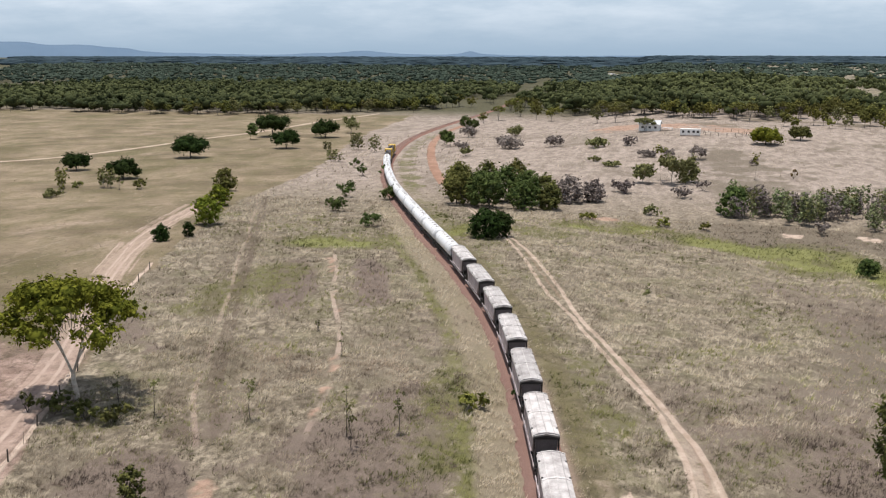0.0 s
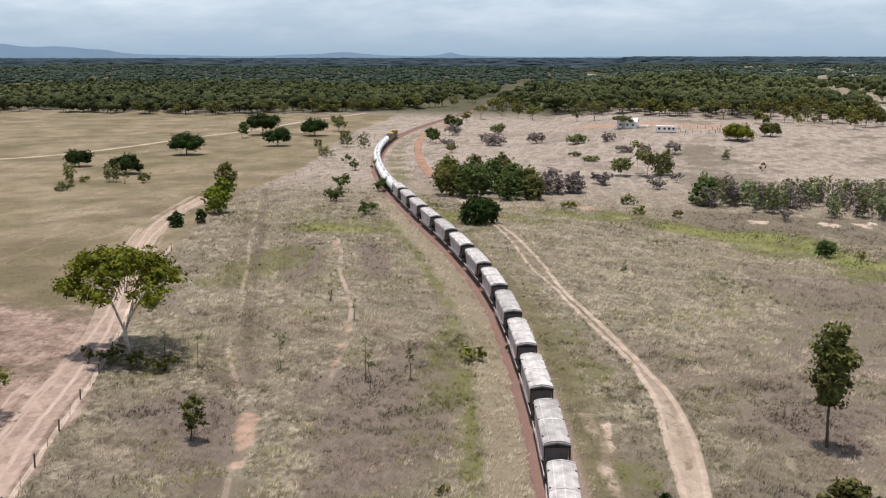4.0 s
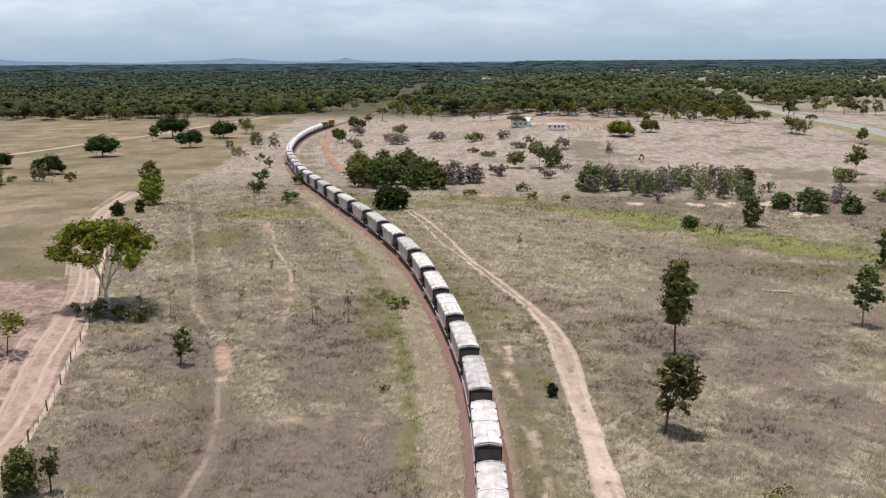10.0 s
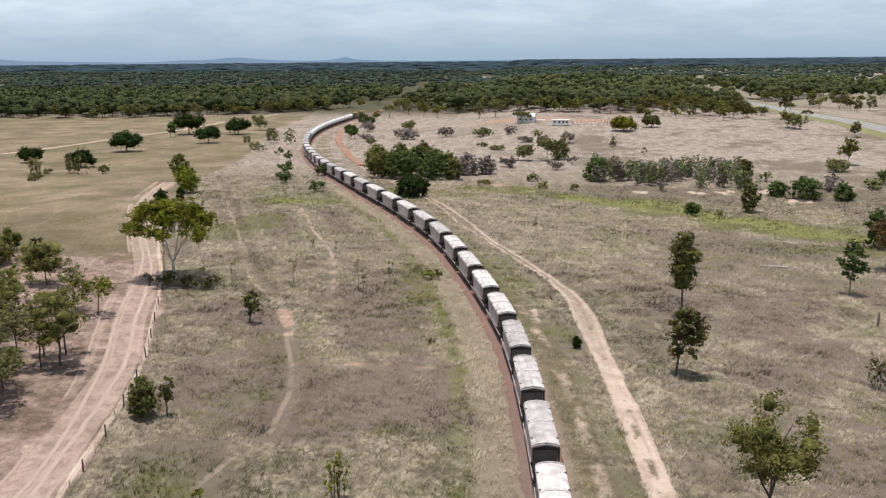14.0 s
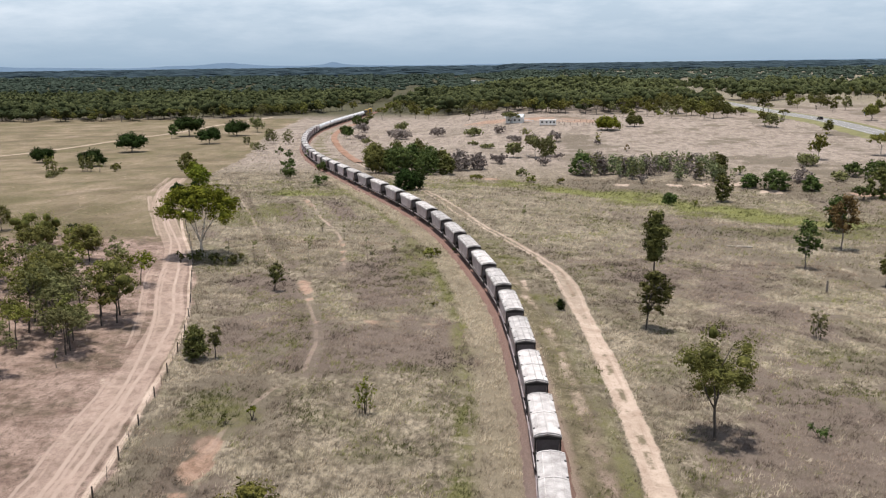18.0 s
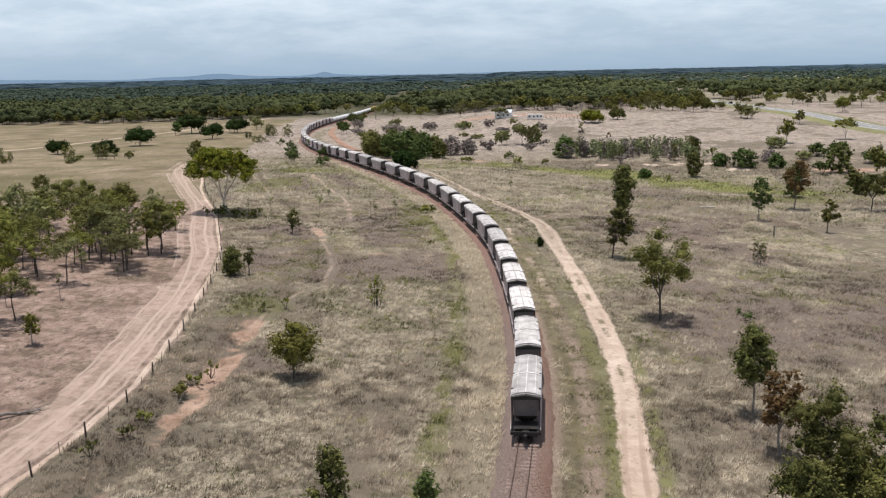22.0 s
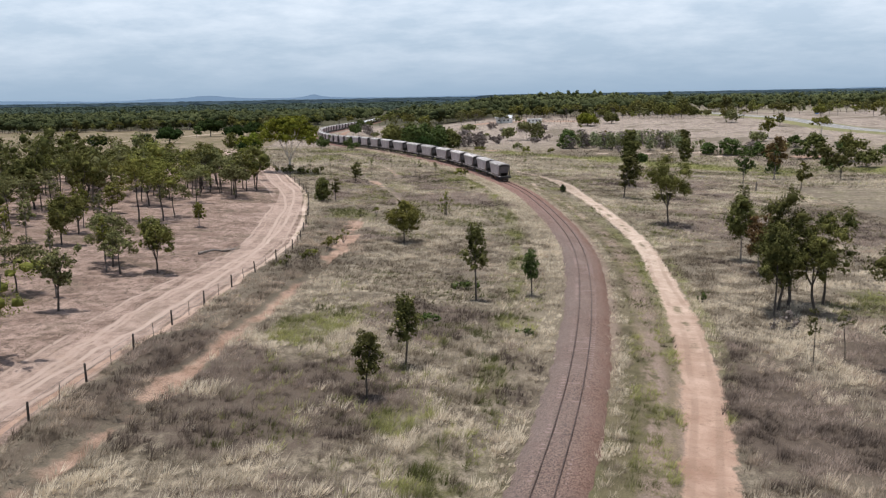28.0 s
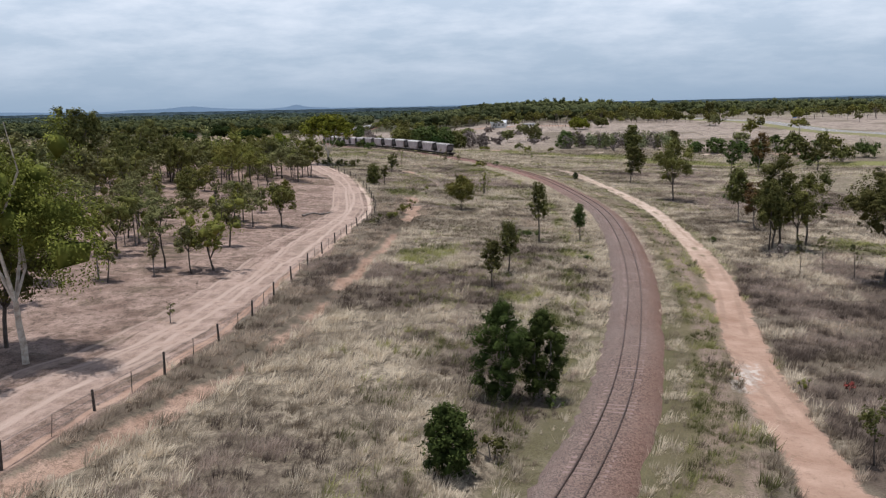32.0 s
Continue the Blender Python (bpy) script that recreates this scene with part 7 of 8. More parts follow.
def build_woods():
    rng = np.random.RandomState(21)

    def scatter(n, x0, x1, y0, y1):
        x, y = rng.uniform(x0, x1, n), rng.uniform(y0, y1, n)
        keep = (y > wood_edge(x) + 10 * wobble(x, y, 30.0, 44)) & clear_of(x, y) & (wobble(x, y, 130.0, 45) < np.where(x > 70, 0.25, np.where((np.abs(x + 120) < 60) & (y < 1000), 0.1, 0.8))) & (np.abs(x + 60) < y * 0.62 + 60)
        return x[keep], y[keep]

    x, y = scatter(9500, -620, 480, 600, 1150)
    h = rng.uniform(6.0, 12.5, len(x))
    rise = 7 * np.exp(-(((x - 60) / 130) ** 2 + ((y - 930) / 200) ** 2))
    z = land(x, y) + rise
    front = y < wood_edge(x) + 90
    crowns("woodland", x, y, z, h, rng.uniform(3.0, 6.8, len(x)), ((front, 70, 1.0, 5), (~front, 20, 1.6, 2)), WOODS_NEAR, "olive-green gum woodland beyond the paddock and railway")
    # trunks
    tv, tf = [], []
    sx, sy, sz, sh = x[front], y[front], z[front], h[front] * 0.8
    r = rng.uniform(0.12, 0.22, len(sx))
    for dx, dy in ((1, 0), (-0.5, 0.87), (-0.5, -0.87)):
        tv.append(np.stack([sx + dx * r, sy + dy * r, sz - 0.5], 1))
    for dx, dy in ((1, 0), (-0.5, 0.87), (-0.5, -0.87)):
        tv.append(np.stack([sx + dx * r * 0.5, sy + dy * r * 0.5, sz + sh * 0.75], 1))
    n = len(sx)
    i = np.arange(n)
    for a in range(3):
        b = (a + 1) % 3
        tf.append(np.stack([i + a * n, i + b * n, i + (b + 3) * n, i + (a + 3) * n], 1))
    ob = part_mesh("woodland_trunks", mesh_from("woodland_trunks", np.concatenate(tv), None, np.concatenate(tf)), BARK_DARK)
    tagged(ob, "grey trunks of the gum woodland", "tree trunks", kind="stuff")
    x, y = scatter(11500, -1400, 1250, 1120, 2300)
    z = land(x, y) + 6 * np.exp(-(((x - 80) / 200) ** 2 + ((y - 1150) / 260) ** 2))
    crowns("far_woodland", x, y, z, rng.uniform(6, 11, len(x)), rng.uniform(4.5, 9.0, len(x)), ((x < 9e9, 5, 2.8, 1),), WOODS_FAR_HAZED, "far green gum woodland with painted haze tint")
    n = 5500
    x, y = rng.uniform(-3000, 2700, n), rng.uniform(2250, 4700, n)
    keep = np.abs(x + 60) < y * 0.68
    x, y = x[keep], y[keep]
    r = rng.uniform(18, 34, len(x))
    c = np.stack([x, y, land(x, y) + 2.0 + rng.uniform(-0.6, 0.6, len(x))], 1)
    clumps("distant_woodland", c, np.stack([r * 1.6, r, r * 0.13], 1), rng, 1, WOODS_HAZE_BLUE, "distant woodland reaching the horizon, tinted blue by painted haze", rng.uniform(0, 1, len(x)))


build_woods()

# edge trees of the woods and scattered trees along the highway
EDGE = [tree(0, 0, 9.0, 8.5, f, l, BARK_GREY, 0.6, "gum tree at the edge of the woods", "edge_tree", "trees at the wood edge") for f, l in
        (("open", LEAF_GUM), ("round", LEAF_GREY), ("spread", LEAF_GUM), ("open", LEAF_OLIVE), ("round", LEAF_GUM))]
rng = np.random.RandomState(77)
spots = []
for k in range(165):
    ex = rng.uniform(-330, 210)
    ey = float(wood_edge(np.array([ex]))[0]) + rng.uniform(-14, 26)
    if clear_of(np.array([ex]), np.array([ey]))[0]:
        spots.append((ex, ey, rng.uniform(0.75, 1.2)))
for ex, ey in ((100, 560), (108, 585), (118, 596), (88, 612), (142, 560), (122, 520), (140, 480), (188, 560), (200, 640), (215, 700), (230, 620), (190, 720), (245, 690), (210, 520), (128, 640), (75, 600), (60, 590),
               (-70, 700), (-84, 730), (-92, 690), (-60, 690), (-160, 750), (-96, 660), (120, 660), (135, 690), (180, 670), (260, 640), (176, 760), (-30, 640), (-20, 628), (110, 612), (96, 590)):
    spots.append((ex, ey, rng.uniform(0.7, 1.15)))
for k in range(60):
    ex, ey = rng.uniform(176, 430), rng.uniform(470, 900)
    spots.append((ex, ey, rng.uniform(0.6, 1.15)))
for k in range(26):
    ex, ey = rng.uniform(60, 150), rng.uniform(570, 680)
    spots.append((ex, ey, rng.uniform(0.5, 1.0)))
for k, (ex, ey, sc) in enumerate(spots):
    m = pose(ex, ey, ground_z(ex, ey) - 0.05, 0, 0, rng.uniform(0, 360))
    if k < len(EDGE):
        EDGE[k].matrix_world = m
    else:
        ob = copy_thing(EDGE[k % 5], m)
        ob.scale = (sc, sc, sc * rng.uniform(0.85, 1.1))


def build_hills():
    """Low blue ranges on the skyline."""
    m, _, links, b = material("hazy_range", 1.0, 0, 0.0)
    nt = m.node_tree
    # the blue of distance is painted haze, mixed into the base colour
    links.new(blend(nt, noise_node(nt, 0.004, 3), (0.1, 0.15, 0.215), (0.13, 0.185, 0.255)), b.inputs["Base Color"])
    th = np.linspace(-62, 62, 700)
    z = 20.5 + 1.0 * wobble(th, th * 0, 9, 31) + 0.6 * wobble(th, th * 0, 2, 32)
    for c, w, up in ((-10.3, 1.3, 10), (-10.35, 0.35, 9), (-16.5, 3.0, 12), (-16.4, 1.0, 9), (-19.5, 1.3, 5), (-31.8, 2.6, 42), (-34.5, 1.2, 22), (-29.2, 0.7, 7), (-37, 2.4, 58), (-41, 2.0, 50), (-27, 3.5, 9), (-46, 4, 28), (24, 6, 7), (34, 5, 9), (15, 4, 3)):
        z = z + up * np.exp(-(((th - c) / w) ** 2))
    R = 4680
    x, y = R * np.sin(np.radians(th)), R * np.cos(np.radians(th))
    top = np.stack([x, y, z], 1)
    foot = np.stack([x * 0.97, y * 0.97, z * 0 - 5], 1)
    back = np.stack([x * 1.03, y * 1.03, z * 0 - 5], 1)
    n = len(th)
    i = np.arange(n - 1)
    f = np.concatenate([np.stack([i, i + 1, i + 1 + n, i + n], 1), np.stack([i + n, i + 1 + n, i + 1 + 2 * n, i + 2 * n], 1)])
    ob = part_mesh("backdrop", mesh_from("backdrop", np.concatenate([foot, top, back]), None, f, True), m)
    tagged(ob, "low blue hazy hills along the horizon", "hills", kind="structure")


build_hills()


# ---------------------------------------------------------------- road, houses, fence, small things
def ribbon(line, half, lift, step, crown=0.0):
    c = smooth_line(line, step)
    t = np.gradient(c, axis=0)
    t = t / np.linalg.norm(t, axis=1)[:, None]
    n = np.stack([t[:, 1], -t[:, 0]], 1)
    rows = []
    for o in half:
        p = c + n * o
        rows.append(np.stack([p[:, 0], p[:, 1], land(c[:, 0], c[:, 1]) + lift - crown * abs(o)], 1))
    return np.stack(rows, 1)


def build_highway():
    asphalt = mottled("asphalt", (0.19, 0.183, 0.18), (0.25, 0.24, 0.236), 0.3)
    paint = mottled("road_paint", (0.6, 0.6, 0.58), (0.75, 0.75, 0.73), 0.5)
    verge = mottled("green_verge", (0.12, 0.12, 0.045), (0.22, 0.2, 0.09), 0.2)
    me = band_mesh("road", ribbon(HIGHWAY, [-5.8, -3.6, 0, 3.6, 5.8], 0.7, 8, 0.02))
    tagged(part_mesh("road", me, asphalt), "grey two-lane sealed highway with white edge lines", "road", kind="structure")
    for o in (-4.2, 0.0, 4.2):
        me = band_mesh("road_marking", ribbon(HIGHWAY, [o - 0.09, o + 0.09], 0.71 - 0.02 * abs(o), 8))
        tagged(part_mesh("road_marking", me, paint), "white painted road line", "road marking", kind="structure")
    for side in (-1, 1):
        o = [side * 5.75, side * 7.5, side * 14] if side > 0 else [-14, -7.5, -5.75]
        v = ribbon(HIGHWAY, o, 0.6, 8)
        far = 2 if side > 0 else 0
        v[:, far, 2] -= 0.8
        tagged(part_mesh("verge", band_mesh("verge", v), verge), "mown green verge of the highway", "verge", kind="structure")


build_highway()


def build_dirt_tracks():
    dust = mottled("pale_track_dust", (0.3, 0.225, 0.165), (0.46, 0.37, 0.285), 0.15)
    clay = mottled("orange_track_clay", (0.2, 0.105, 0.066), (0.32, 0.19, 0.13), 0.2)
    rng = np.random.RandomState(17)
    for line, half, mat, label in ((FAR_TRACK, 1.5, dust, "pale sandy track across the grazed paddock"), (ORANGE_ROAD, 1.6, clay, "orange clay track inside the railway bend")):
        v = ribbon(line, [-half, -half * 0.5, half * 0.5, half], 0.22, 2.5)
        for k, s in ((0, -1), (3, 1)):
            v[:, k, 0] += s * rng.uniform(-0.15, 0.25, len(v))
            v[:, k, 2] -= 0.15
        tagged(part_mesh("dirt_track", band_mesh("dirt_track", v), mat), label, "track", kind="structure")


build_dirt_tracks()


def build_car():
    car = new("car")
    tagged(car, "dark car driving away along the highway", "car")
    bm = bmesh.new()
    sec = lambda y, w, z0, z1: [(-w, y, z0), (w, y, z0), (w, y, z1), (-w, y, z1)]
    loft(bm, [sec(-2.3, 0.8, 0.45, 0.95), sec(-2.1, 0.9, 0.3, 1.05), sec(1.2, 0.9, 0.3, 1.0), sec(2.3, 0.78, 0.4, 0.8)])
    loft(bm, [sec(-2.0, 0.75, 1.0, 1.1), sec(-1.5, 0.7, 1.0, 1.65), sec(0.3, 0.7, 1.0, 1.6), sec(1.2, 0.75, 0.95, 1.02)])
    part("body", bm, CAR_PAINT, car)
    bm = bmesh.new()
    box(bm, 0, -1.83, 1.35, 1.25, 0.05, 0.4, 0.0, pose(0, 0, 0, 38))
    part("rear_window", bm, GLASS_DARK, car)
    for s in (-1, 1):
        bm = bmesh.new()
        box(bm, s * 0.66, -2.3, 0.82, 0.26, 0.06, 0.14, 0.02)
        part("tail_light", bm, TAIL_RED, car, "red tail light")
        bm = bmesh.new()
        box(bm, s * 0.725, -0.5, 1.3, 0.04, 1.7, 0.36, 0.01)
        part("side_window", bm, GLASS_DARK, car)
    bm = bmesh.new()
    box(bm, 0, -2.32, 0.5, 1.6, 0.1, 0.18, 0.03)
    part("bumper", bm, RUBBER, car)
    for x in (-0.82, 0.82):
        for y in (-1.4, 1.4):
            bm = bmesh.new()
            rod(bm, (x - 0.1, y, 0.33), (x + 0.1, y, 0.33), 0.33, None, 14)
            part("wheel", bm, RUBBER, car)
    return car


CAR = build_car()
HIGHWAY_PTS = smooth_line(HIGHWAY, 4.0)


def car_pose(t):
    y = 499 + (t - 16.5) * 32.0
    y = max(61, y)
    i = int(np.argmin(np.abs(HIGHWAY_PTS[:, 1] - y)))
    i = min(max(i, 1), len(HIGHWAY_PTS) - 2)
    d = HIGHWAY_PTS[i + 1] - HIGHWAY_PTS[i - 1]
    x = float(np.interp(y, HIGHWAY_PTS[:, 1], HIGHWAY_PTS[:, 0]))
    return pose(x - 2.2, y, ground_z(x, y) + 0.68, 0, 0, math.degrees(math.atan2(-d[0], d[1])))


def build_house():
    h = thing("house", -1.7, 556, ground_z(-1.7, 556), "small white weatherboard house with grey tin gable roof", "house", turn=-8)
    bm = bmesh.new()
    box(bm, 0, 0, 1.5, 9.0, 7.0, 3.0, 0.03)
    part("wall", bm, HOUSE_WHITE, h)
    bm = bmesh.new()
    loft(bm, [[(-5, -4, 2.95), (-5, 0, 4.6), (-5, 4, 2.95), (-5, 4, 3.07), (-5, 0, 4.75), (-5, -4, 3.07)], [(5, -4, 2.95), (5, 0, 4.6), (5, 4, 2.95), (5, 4, 3.07), (5, 0, 4.75), (5, -4, 3.07)]])
    part("roof", bm, ROOF_TIN, h)
    for x in (-2.8, 0.4, 2.9):
        bm = bmesh.new()
        box(bm, x, -3.53, 1.7, 1.2, 0.08, 1.1, 0.02)
        f = part("window", bm, HOUSE_WHITE, h)
        bm = bmesh.new()
        box(bm, x, -3.585, 1.7, 1.0, 0.04, 0.9)
        part("pane", bm, GLASS_DARK, f)
    bm = bmesh.new()
    box(bm, -1.2, -3.54, 1.05, 0.9, 0.08, 2.1, 0.02)
    part("door", bm, ROOF_TIN, h)
    bm = bmesh.new()
    box(bm, 7.5, 1, 1.3, 5.0, 3.5, 0.12, 0.02)
    for x in (5.2, 9.8):
        for y in (-0.6, 2.6):
            rod(bm, (x, y, 0), (x, y, 1.3), 0.06)
    part("lean_to", bm, ROOF_TIN, h)
    c = thing("cabin", 15.2, 532, ground_z(15.2, 532), "white flat-roofed site cabin with dark windows", "cabin", turn=-4)
    bm = bmesh.new()
    box(bm, 0, 0, 1.6, 8.4, 3.0, 2.5, 0.04)
    part("wall", bm, HOUSE_WHITE, c)
    bm = bmesh.new()
    box(bm, 0, 0, 2.92, 8.7, 3.3, 0.14, 0.03)
    part("roof", bm, HOUSE_WHITE, c)
    for x in (-2.9, -0.6, 1.4, 3.2):
        bm = bmesh.new()
        box(bm, x, -1.52, 1.85, 0.95, 0.06, 0.9, 0.02)
        part("window", bm, GLASS_DARK, c)
    for x in (-3.4, 0, 3.4):
        bm = bmesh.new()
        box(bm, x, 0, 0.2, 0.3, 2.6, 0.4, 0.02)
        part("pier", bm, WAGON_GREY, c)
    # yard rails
    yard = thing("yard_fence", 30, 540, ground_z(30, 540), "grey post fence of the bare yard", "fence")
    for k in range(16):
        a = math.tau * k / 16
        bm = bmesh.new()
        rod(bm, (math.cos(a) * 9, math.sin(a) * 12, -0.2), (math.cos(a) * 9, math.sin(a) * 12, 1.5), 0.09)
        part("post", bm, POST_WOOD, yard)


build_house()


def build_fence():
    f = thing("wire_fence", 0, 0, 0, "wire fence with dark old timber posts and thin steel pickets", "fence")
    c = smooth_line(WEST_FENCE, 1.0)
    rng = np.random.RandomState(3)
    bm = bmesh.new()
    rod(bm, (0, 0, -0.3), (0, 0, 1.25), 0.085, 0.07, 7)
    post = bpy.data.meshes.new("post")
    bm.to_mesh(post)
    bm.free()
    post.materials.append(POST_WOOD)
    bm = bmesh.new()
    box(bm, 0, 0, 0.45, 0.035, 0.035, 1.4)
    picket = bpy.data.meshes.new("picket")
    bm.to_mesh(picket)
    bm.free()
    picket.materials.append(POST_WOOD)
    for i in range(2, len(c), 4):
        x, y = c[i]
        ob = new("post" if i % 8 == 2 else "picket", post if i % 8 == 2 else picket)
        ob.parent = f
        ob.matrix_local = pose(x, y, ground_z(x, y), rng.uniform(-5, 5), rng.uniform(-5, 5), rng.uniform(0, 360))
    for z in (0.35, 0.75, 1.12):
        bm = bmesh.new()
        last = None
        for i in range(2, len(c), 4):
            p = (c[i][0], c[i][1], ground_z(*c[i]) + z)
            if last:
                rod(bm, last, p, 0.012, None, 3)
            last = p
        part("wire", bm, WIRE_MAT, f)


build_fence()


def build_small_things():
    log = thing("fallen_log", -43.6, 77, ground_z(-43.6, 77), "grey fallen branch lying on bare soil", "log", turn=35)
    bm = bmesh.new()
    rng = np.random.RandomState(4)
    limb(bm, rng, (-2.2, 0, 0.16), (2.4, 0.3, 0.2), 0.17, 0.08, 0.08, 7)
    part("trunk", bm, BARK_GREY, log)
    for a, b in (((0.6, 0.1, 0.2), (2.4, 1.3, 0.5)), ((1.2, 0.2, 0.2), (3.0, -0.6, 0.4)), ((1.6, 0.2, 0.2), (3.4, 0.8, 0.3))):
        bm = bmesh.new()
        limb(bm, rng, a, b, 0.06, 0.02, 0.12, 5)
        part("branch", bm, BARK_GREY, log)
    log = thing("fallen_log", 45, 232, ground_z(45, 232), "pale fallen log in dry grass", "log", turn=80)
    bm = bmesh.new()
    limb(bm, rng, (0, -2.6, 0.2), (0.4, 2.6, 0.2), 0.2, 0.12, 0.05, 7)
    part("trunk", bm, BARK_PALE, log)
    st = thing("stump", 50.0, 190.4, ground_z(50, 190.4), "grey upright tree stump in dry grass", "stump")
    bm = bmesh.new()
    rod(bm, (0, 0, -0.2), (0.1, 0, 2.1), 0.22, 0.15, 8)
    part("trunk", bm, BARK_GREY, st)
    sg = thing("road_sign", 190, 575, ground_z(190, 575), "blue roadside sign on two posts", "sign")
    bm = bmesh.new()
    box(bm, 0, 0, 2.2, 2.4, 0.06, 1.2, 0.02)
    part("panel", bm, SIGN_BLUE, sg)
    for x in (-0.9, 0.9):
        bm = bmesh.new()
        rod(bm, (x, 0.06, -0.2), (x, 0.06, 2.8), 0.05)
        part("post", bm, WAGON_GREY, sg)


build_small_things()


# ---------------------------------------------------------------- grass
def grass_material(name, dark, light):
    m, nodes, links, b = material(name, 0.9, 0, 0.1)
    nt = m.node_tree
    at = nodes.new("ShaderNodeAttribute")
    at.attribute_name = "tone"
    colour = blend(nt, at.outputs["Fac"], dark, light)
    links.new(colour, b.inputs["Base Color"])
    tr = nodes.new("ShaderNodeBsdfTranslucent")
    links.new(colour, tr.inputs["Color"])
    mix = nodes.new("ShaderNodeMixShader")
    mix.inputs[0].default_value = 0.28
    links.new(b.outputs[0], mix.inputs[1])
    links.new(tr.outputs[0], mix.inputs[2])
    links.new(mix.outputs[0], nodes["Material Output"].inputs["Surface"])
    return m


def tufts(name, x, y, size, tone, mat, label, rng, blades=6, thin=0.1):
    """Leaning blades in tufts at the places given, all swayed a little by the wind."""
    n = len(x)
    z = land(x, y)
    a = rng.uniform(0, math.tau, (n, blades))
    lean, up = rng.uniform(0.1, 0.62, (n, blades)), rng.uniform(0.5, 1.1, (n, blades))
    s = size[:, None]
    out = s * 0.36 * np.sqrt(rng.uniform(0, 1, (n, blades)))
    wx, wy = -np.sin(a) * s * thin, np.cos(a) * s * thin
    base = np.stack([x[:, None] + np.cos(a) * out, y[:, None] + np.sin(a) * out, np.repeat(z[:, None] - 0.03, blades, 1)], 2)
    side = np.stack([wx, wy, np.zeros_like(wx)], 2)
    tip = base + np.stack([(np.cos(a) * lean + 0.2) * s, (np.sin(a) * lean + 0.08) * s, s * up * 0.75], 2)
    v = np.stack([base - side, base + side, tip], 2).reshape(-1, 3)
    me = mesh_from(name, v, np.arange(len(v)).reshape(-1, 3))
    t = np.repeat(np.clip(tone[:, None] + rng.uniform(-0.15, 0.15, (n, blades)), 0, 1), 3, axis=1).ravel()
    give_tone(me, t)
    ob = part_mesh(name, me, mat)
    return tagged(ob, label, "grass", kind="stuff")


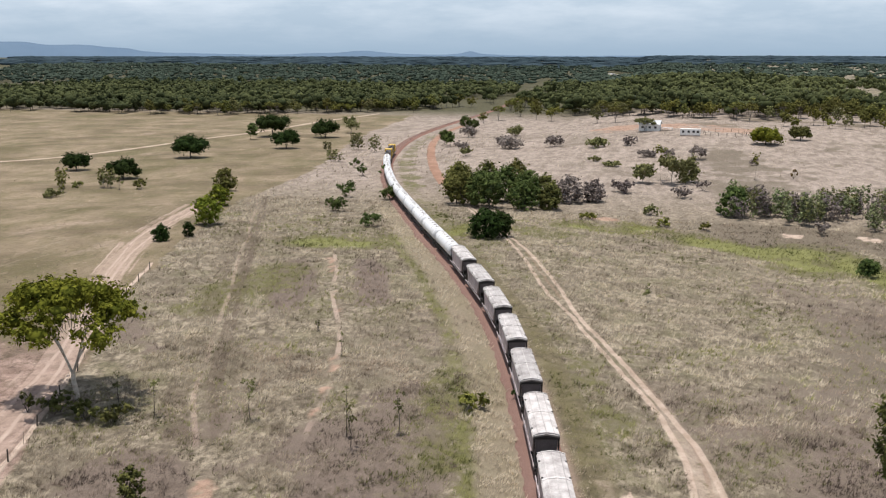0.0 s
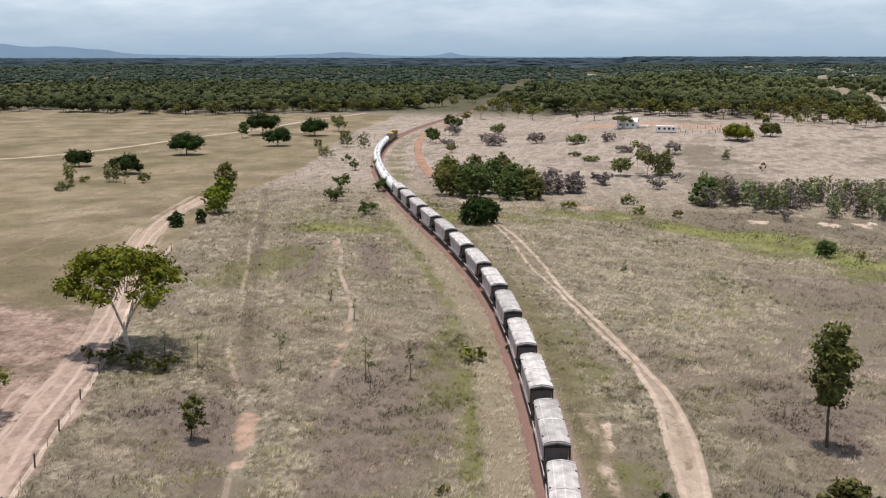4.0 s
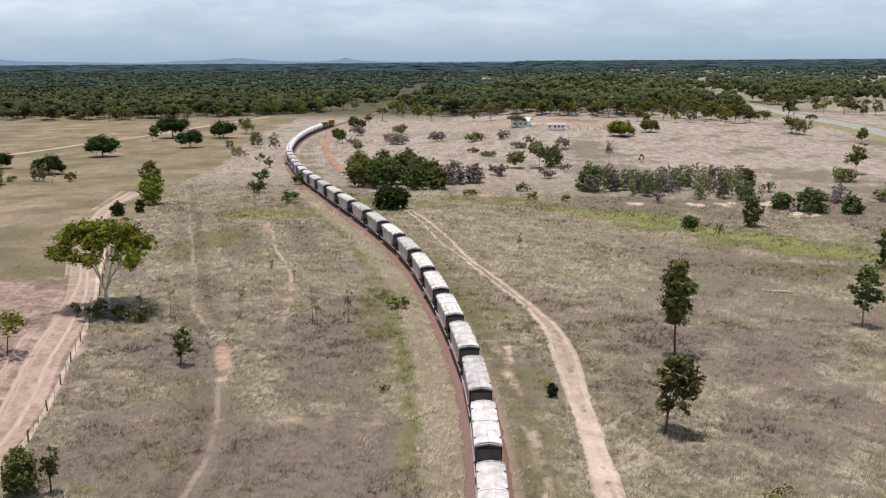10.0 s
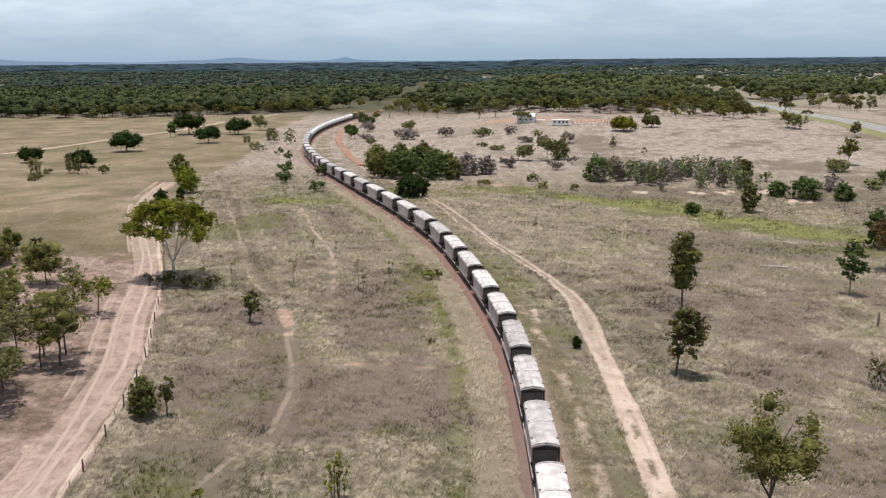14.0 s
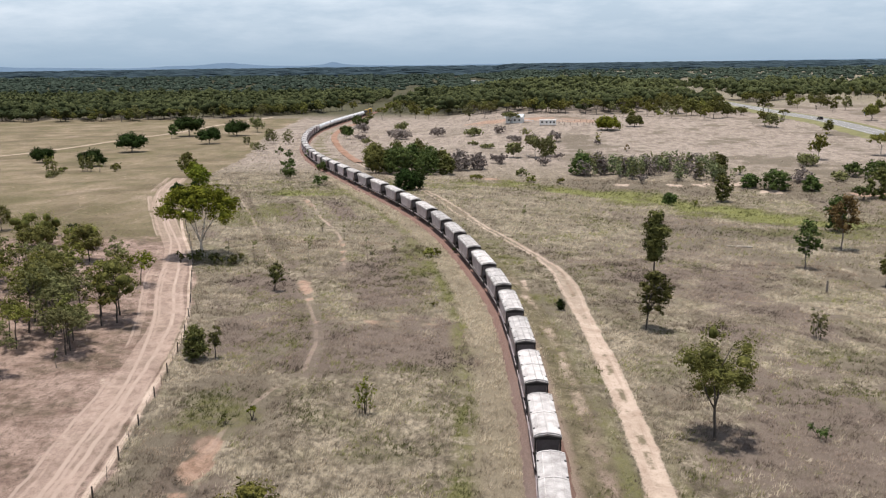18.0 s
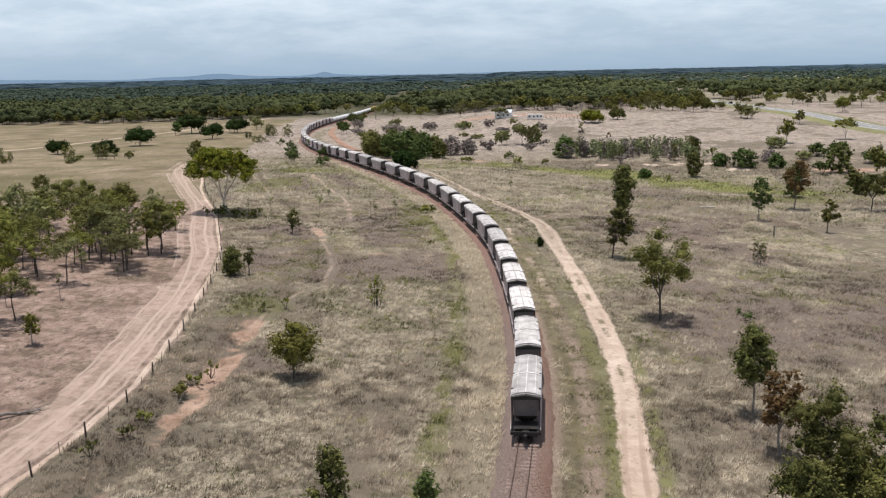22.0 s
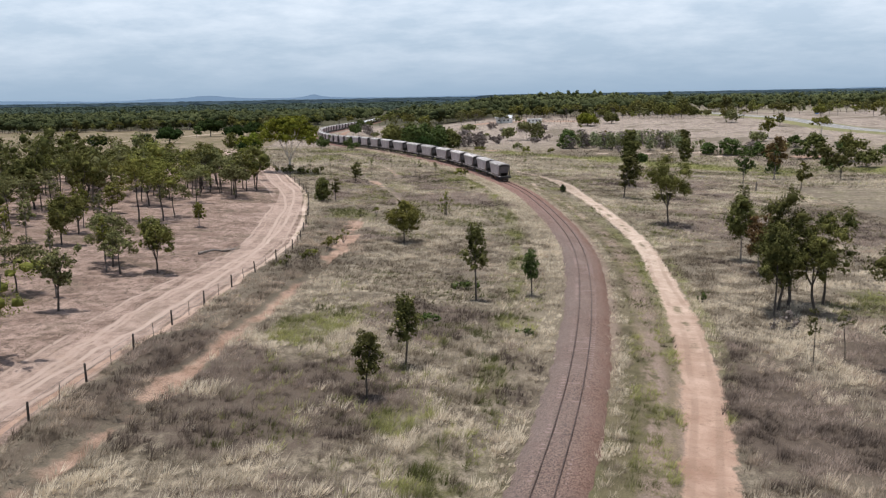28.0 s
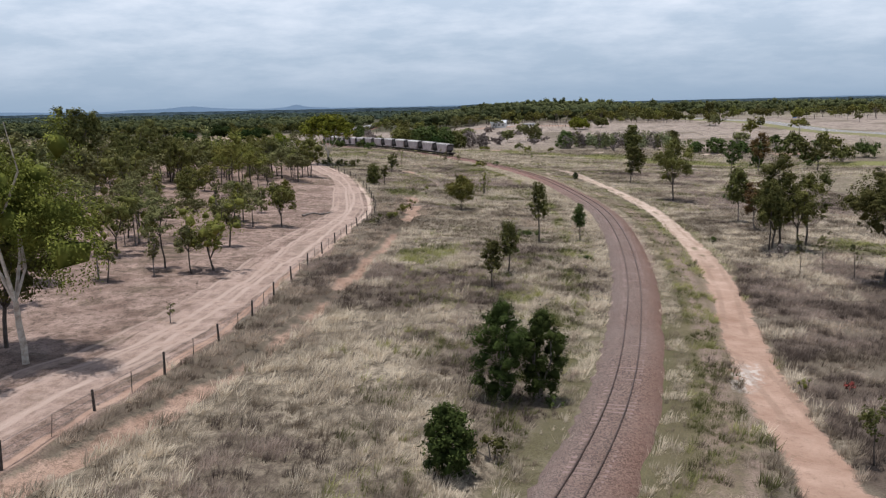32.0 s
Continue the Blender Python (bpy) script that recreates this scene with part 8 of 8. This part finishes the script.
def build_grass():
    rng = np.random.RandomState(55)
    straw = grass_material("straw_grass", (0.175, 0.14, 0.103), (0.69, 0.596, 0.462))
    brown = grass_material("brown_grass", (0.12, 0.095, 0.072), (0.51, 0.412, 0.318))
    green = grass_material("green_weeds", (0.075, 0.08, 0.027), (0.345, 0.338, 0.135))
    purple = grass_material("mauve_grass", (0.09, 0.07, 0.058), (0.4, 0.318, 0.262))
    px, py, ps = [], [], []
    for n, x0, x1, y0, y1, lo, hi in ((34000, -46, 30, -36, 45, 0.45, 1.0), (15000, -26, 6, -36, 45, 0.22, 0.5), (56000, -46, 34, 45, 95, 0.3, 0.7), (24000, 33, 105, -60, 100, 0.5, 1.1), (9000, -50, 34, -75, -35, 0.4, 0.9), (150000, -58, 60, 85, 215, 0.34, 0.74), (62000, -100, 110, 205, 340, 0.5, 1.05), (12000, -120, 170, 330, 640, 0.4, 0.9), (14000, -230, -70, 180, 560, 0.5, 1.2)):
        px.append(rng.uniform(x0, x1, n))
        py.append(rng.uniform(y0, y1, n))
        ps.append(rng.uniform(lo, hi, n))
    x, y, s = np.concatenate(px), np.concatenate(py), np.concatenate(ps)
    sand, orange, grn, paddock, dark, _, mauve = zones(x, y)
    d_s = np.minimum(away(x, y, STRIP_WEST), away(x, y, STRIP_MID))
    d = away(x, y, RAIL_LINE)
    keep = (d > 2.0 + rng.uniform(0, 0.7, len(x))) & (np.maximum(sand, orange) < 0.3) & ((d_s > rng.uniform(0.2, 1.6, len(x))) | ((y > 195) & (rng.uniform(0, 1, len(x)) < 0.6))) & (away(x, y, EAST_ROAD) > rng.uniform(0.7, 1.7, len(x))) & ((paddock < 0.5) | ((rng.uniform(0, 1, len(x)) < 0.12) & (sand < 0.15)))
    s = np.where(paddock > 0.5, s * 0.6, s)
    dark = np.where(paddock > 0.5, 1.0, dark)
    verge = (d < 6.5 + 2.0 * (x > -4)) & (x > np.interp(y, RAIL_PTS[:, 1], RAIL_PTS[:, 0])) | (d < 5.2)
    s = np.where(verge, s * np.where(y < 70, 0.85, np.where(x > np.interp(y, RAIL_PTS[:, 1], RAIL_PTS[:, 0]), 0.66, 0.9)), s)
    dark = np.where(verge & (y < 110) & (x > np.interp(y, RAIL_PTS[:, 1], RAIL_PTS[:, 0])), 0.9, dark)
    keep = keep & ~(verge & (d > 3.5) & (rng.uniform(0, 1, len(x)) < 0.2))
    # tussocks stand together with bare litter between them
    keep = keep & (grain_at(x, y, 1.5, 77, 2) + rng.uniform(-0.45, 0.45, len(x)) > -0.28)
    clump = np.where(y < 100, 0.85, 0.5) * grain_at(x, y, 1.9, 70, 2) + 0.55 * grain_at(x, y, 4.0, 71, 3) + 0.6 * grain_at(x, y, 15.0, 72, 4)
    patch = lambda seed: 0.35 * grain_at(x, y, 5.0, seed, 3) + rng.uniform(-0.18, 0.18, len(x))
    west = x < np.interp(y, RAIL_PTS[:, 1], RAIL_PTS[:, 0])
    fringe_off = d > np.where(west, 3.9 + 2.1 * ease(60, 100, y), 3.7)
    is_green = keep & (fringe_off | (y < -24)) & ((grn + patch(81) > 0.45) | ((y < 70) & (x < -6) & (x > -28) & (0.5 * wobble(x, y, 8.0, 91) + rng.uniform(-0.5, 0.5, len(x)) > 0.42))
                                                        | ((y > 95) & (y < 330) & (paddock < 0.5) & (0.8 * grain_at(x, y, 8.0, 93, 4) + rng.uniform(-0.5, 0.5, len(x)) > 0.46))
                                                        | (verge & (y < 70) & (x > -13) & (d > 3.2) & (0.6 * grain_at(x, y, 5.0, 95, 3) + rng.uniform(-0.5, 0.5, len(x)) > 0.05)))
    is_mauve = keep & ~is_green & (mauve + patch(82) > 0.45)
    is_dark = keep & (fringe_off | (y < -24)) & ~is_green & ~is_mauve & (dark + patch(83) > 0.52)
    is_straw = keep & ~is_green & ~is_dark & ~is_mauve & (clump + rng.uniform(-0.8, 0.8, len(x)) > -0.8)
    low_end = 1 - ease(70, 125, y)
    tone = 0.45 + (0.82 + 0.34 * low_end) * clump - 0.1 * low_end * ease(45, 65, y) + rng.uniform(-0.2, 0.2, len(x))
    tone = np.where(is_mauve, tone - 0.3 * (1 - ease(40, 90, y)), tone)
    # pale fringe of taller grass along both edges of the ballast
    fringe = keep & (d < np.where(west, 3.9 + 2.1 * ease(60, 100, y), 3.7) + 0.7 * grain_at(x, y, 4.0, 85, 3)) & (y > -24) & (y < 330)
    tone = np.clip(np.where(fringe, tone + 0.42, tone), 0, 1)
    near = (y < 45) & (x < 30) & (y > -36)
    outer = (y < 100) & ((x > 36) | (y < -36))
    for mask, blades, thin in ((near, 17, 0.024), (~near & ~outer, 5, 0.05), (outer, 3, 0.09)):
        for name, here, mat, label, scale in (("straw_grass", is_straw, straw, "pale dry straw-coloured grass tufts", 1.0), ("brown_grass", is_dark, brown, "dull grey-brown dry grass tufts", 0.9),
                                              ("mauve_grass", is_mauve, purple, "dull mauve-brown withered grass tufts", 0.9), ("green_weeds", is_green, green, "green and yellow-green weeds and grass", 0.9)):
            k = here & mask
            tufts(name, x[k], y[k], s[k] * scale, tone[k], mat, label, rng, blades, thin)


build_grass()


# ---------------------------------------------------------------- what moves
def motions():
    times = [k * 1.0 for k in range(33)]
    for ob, s, half in moving:
        walk(ob, [(t, rail_pose(s + travelled(t), half)) for t in times])
    walk(CAR, [(t, car_pose(t)) for t in times])


motions()
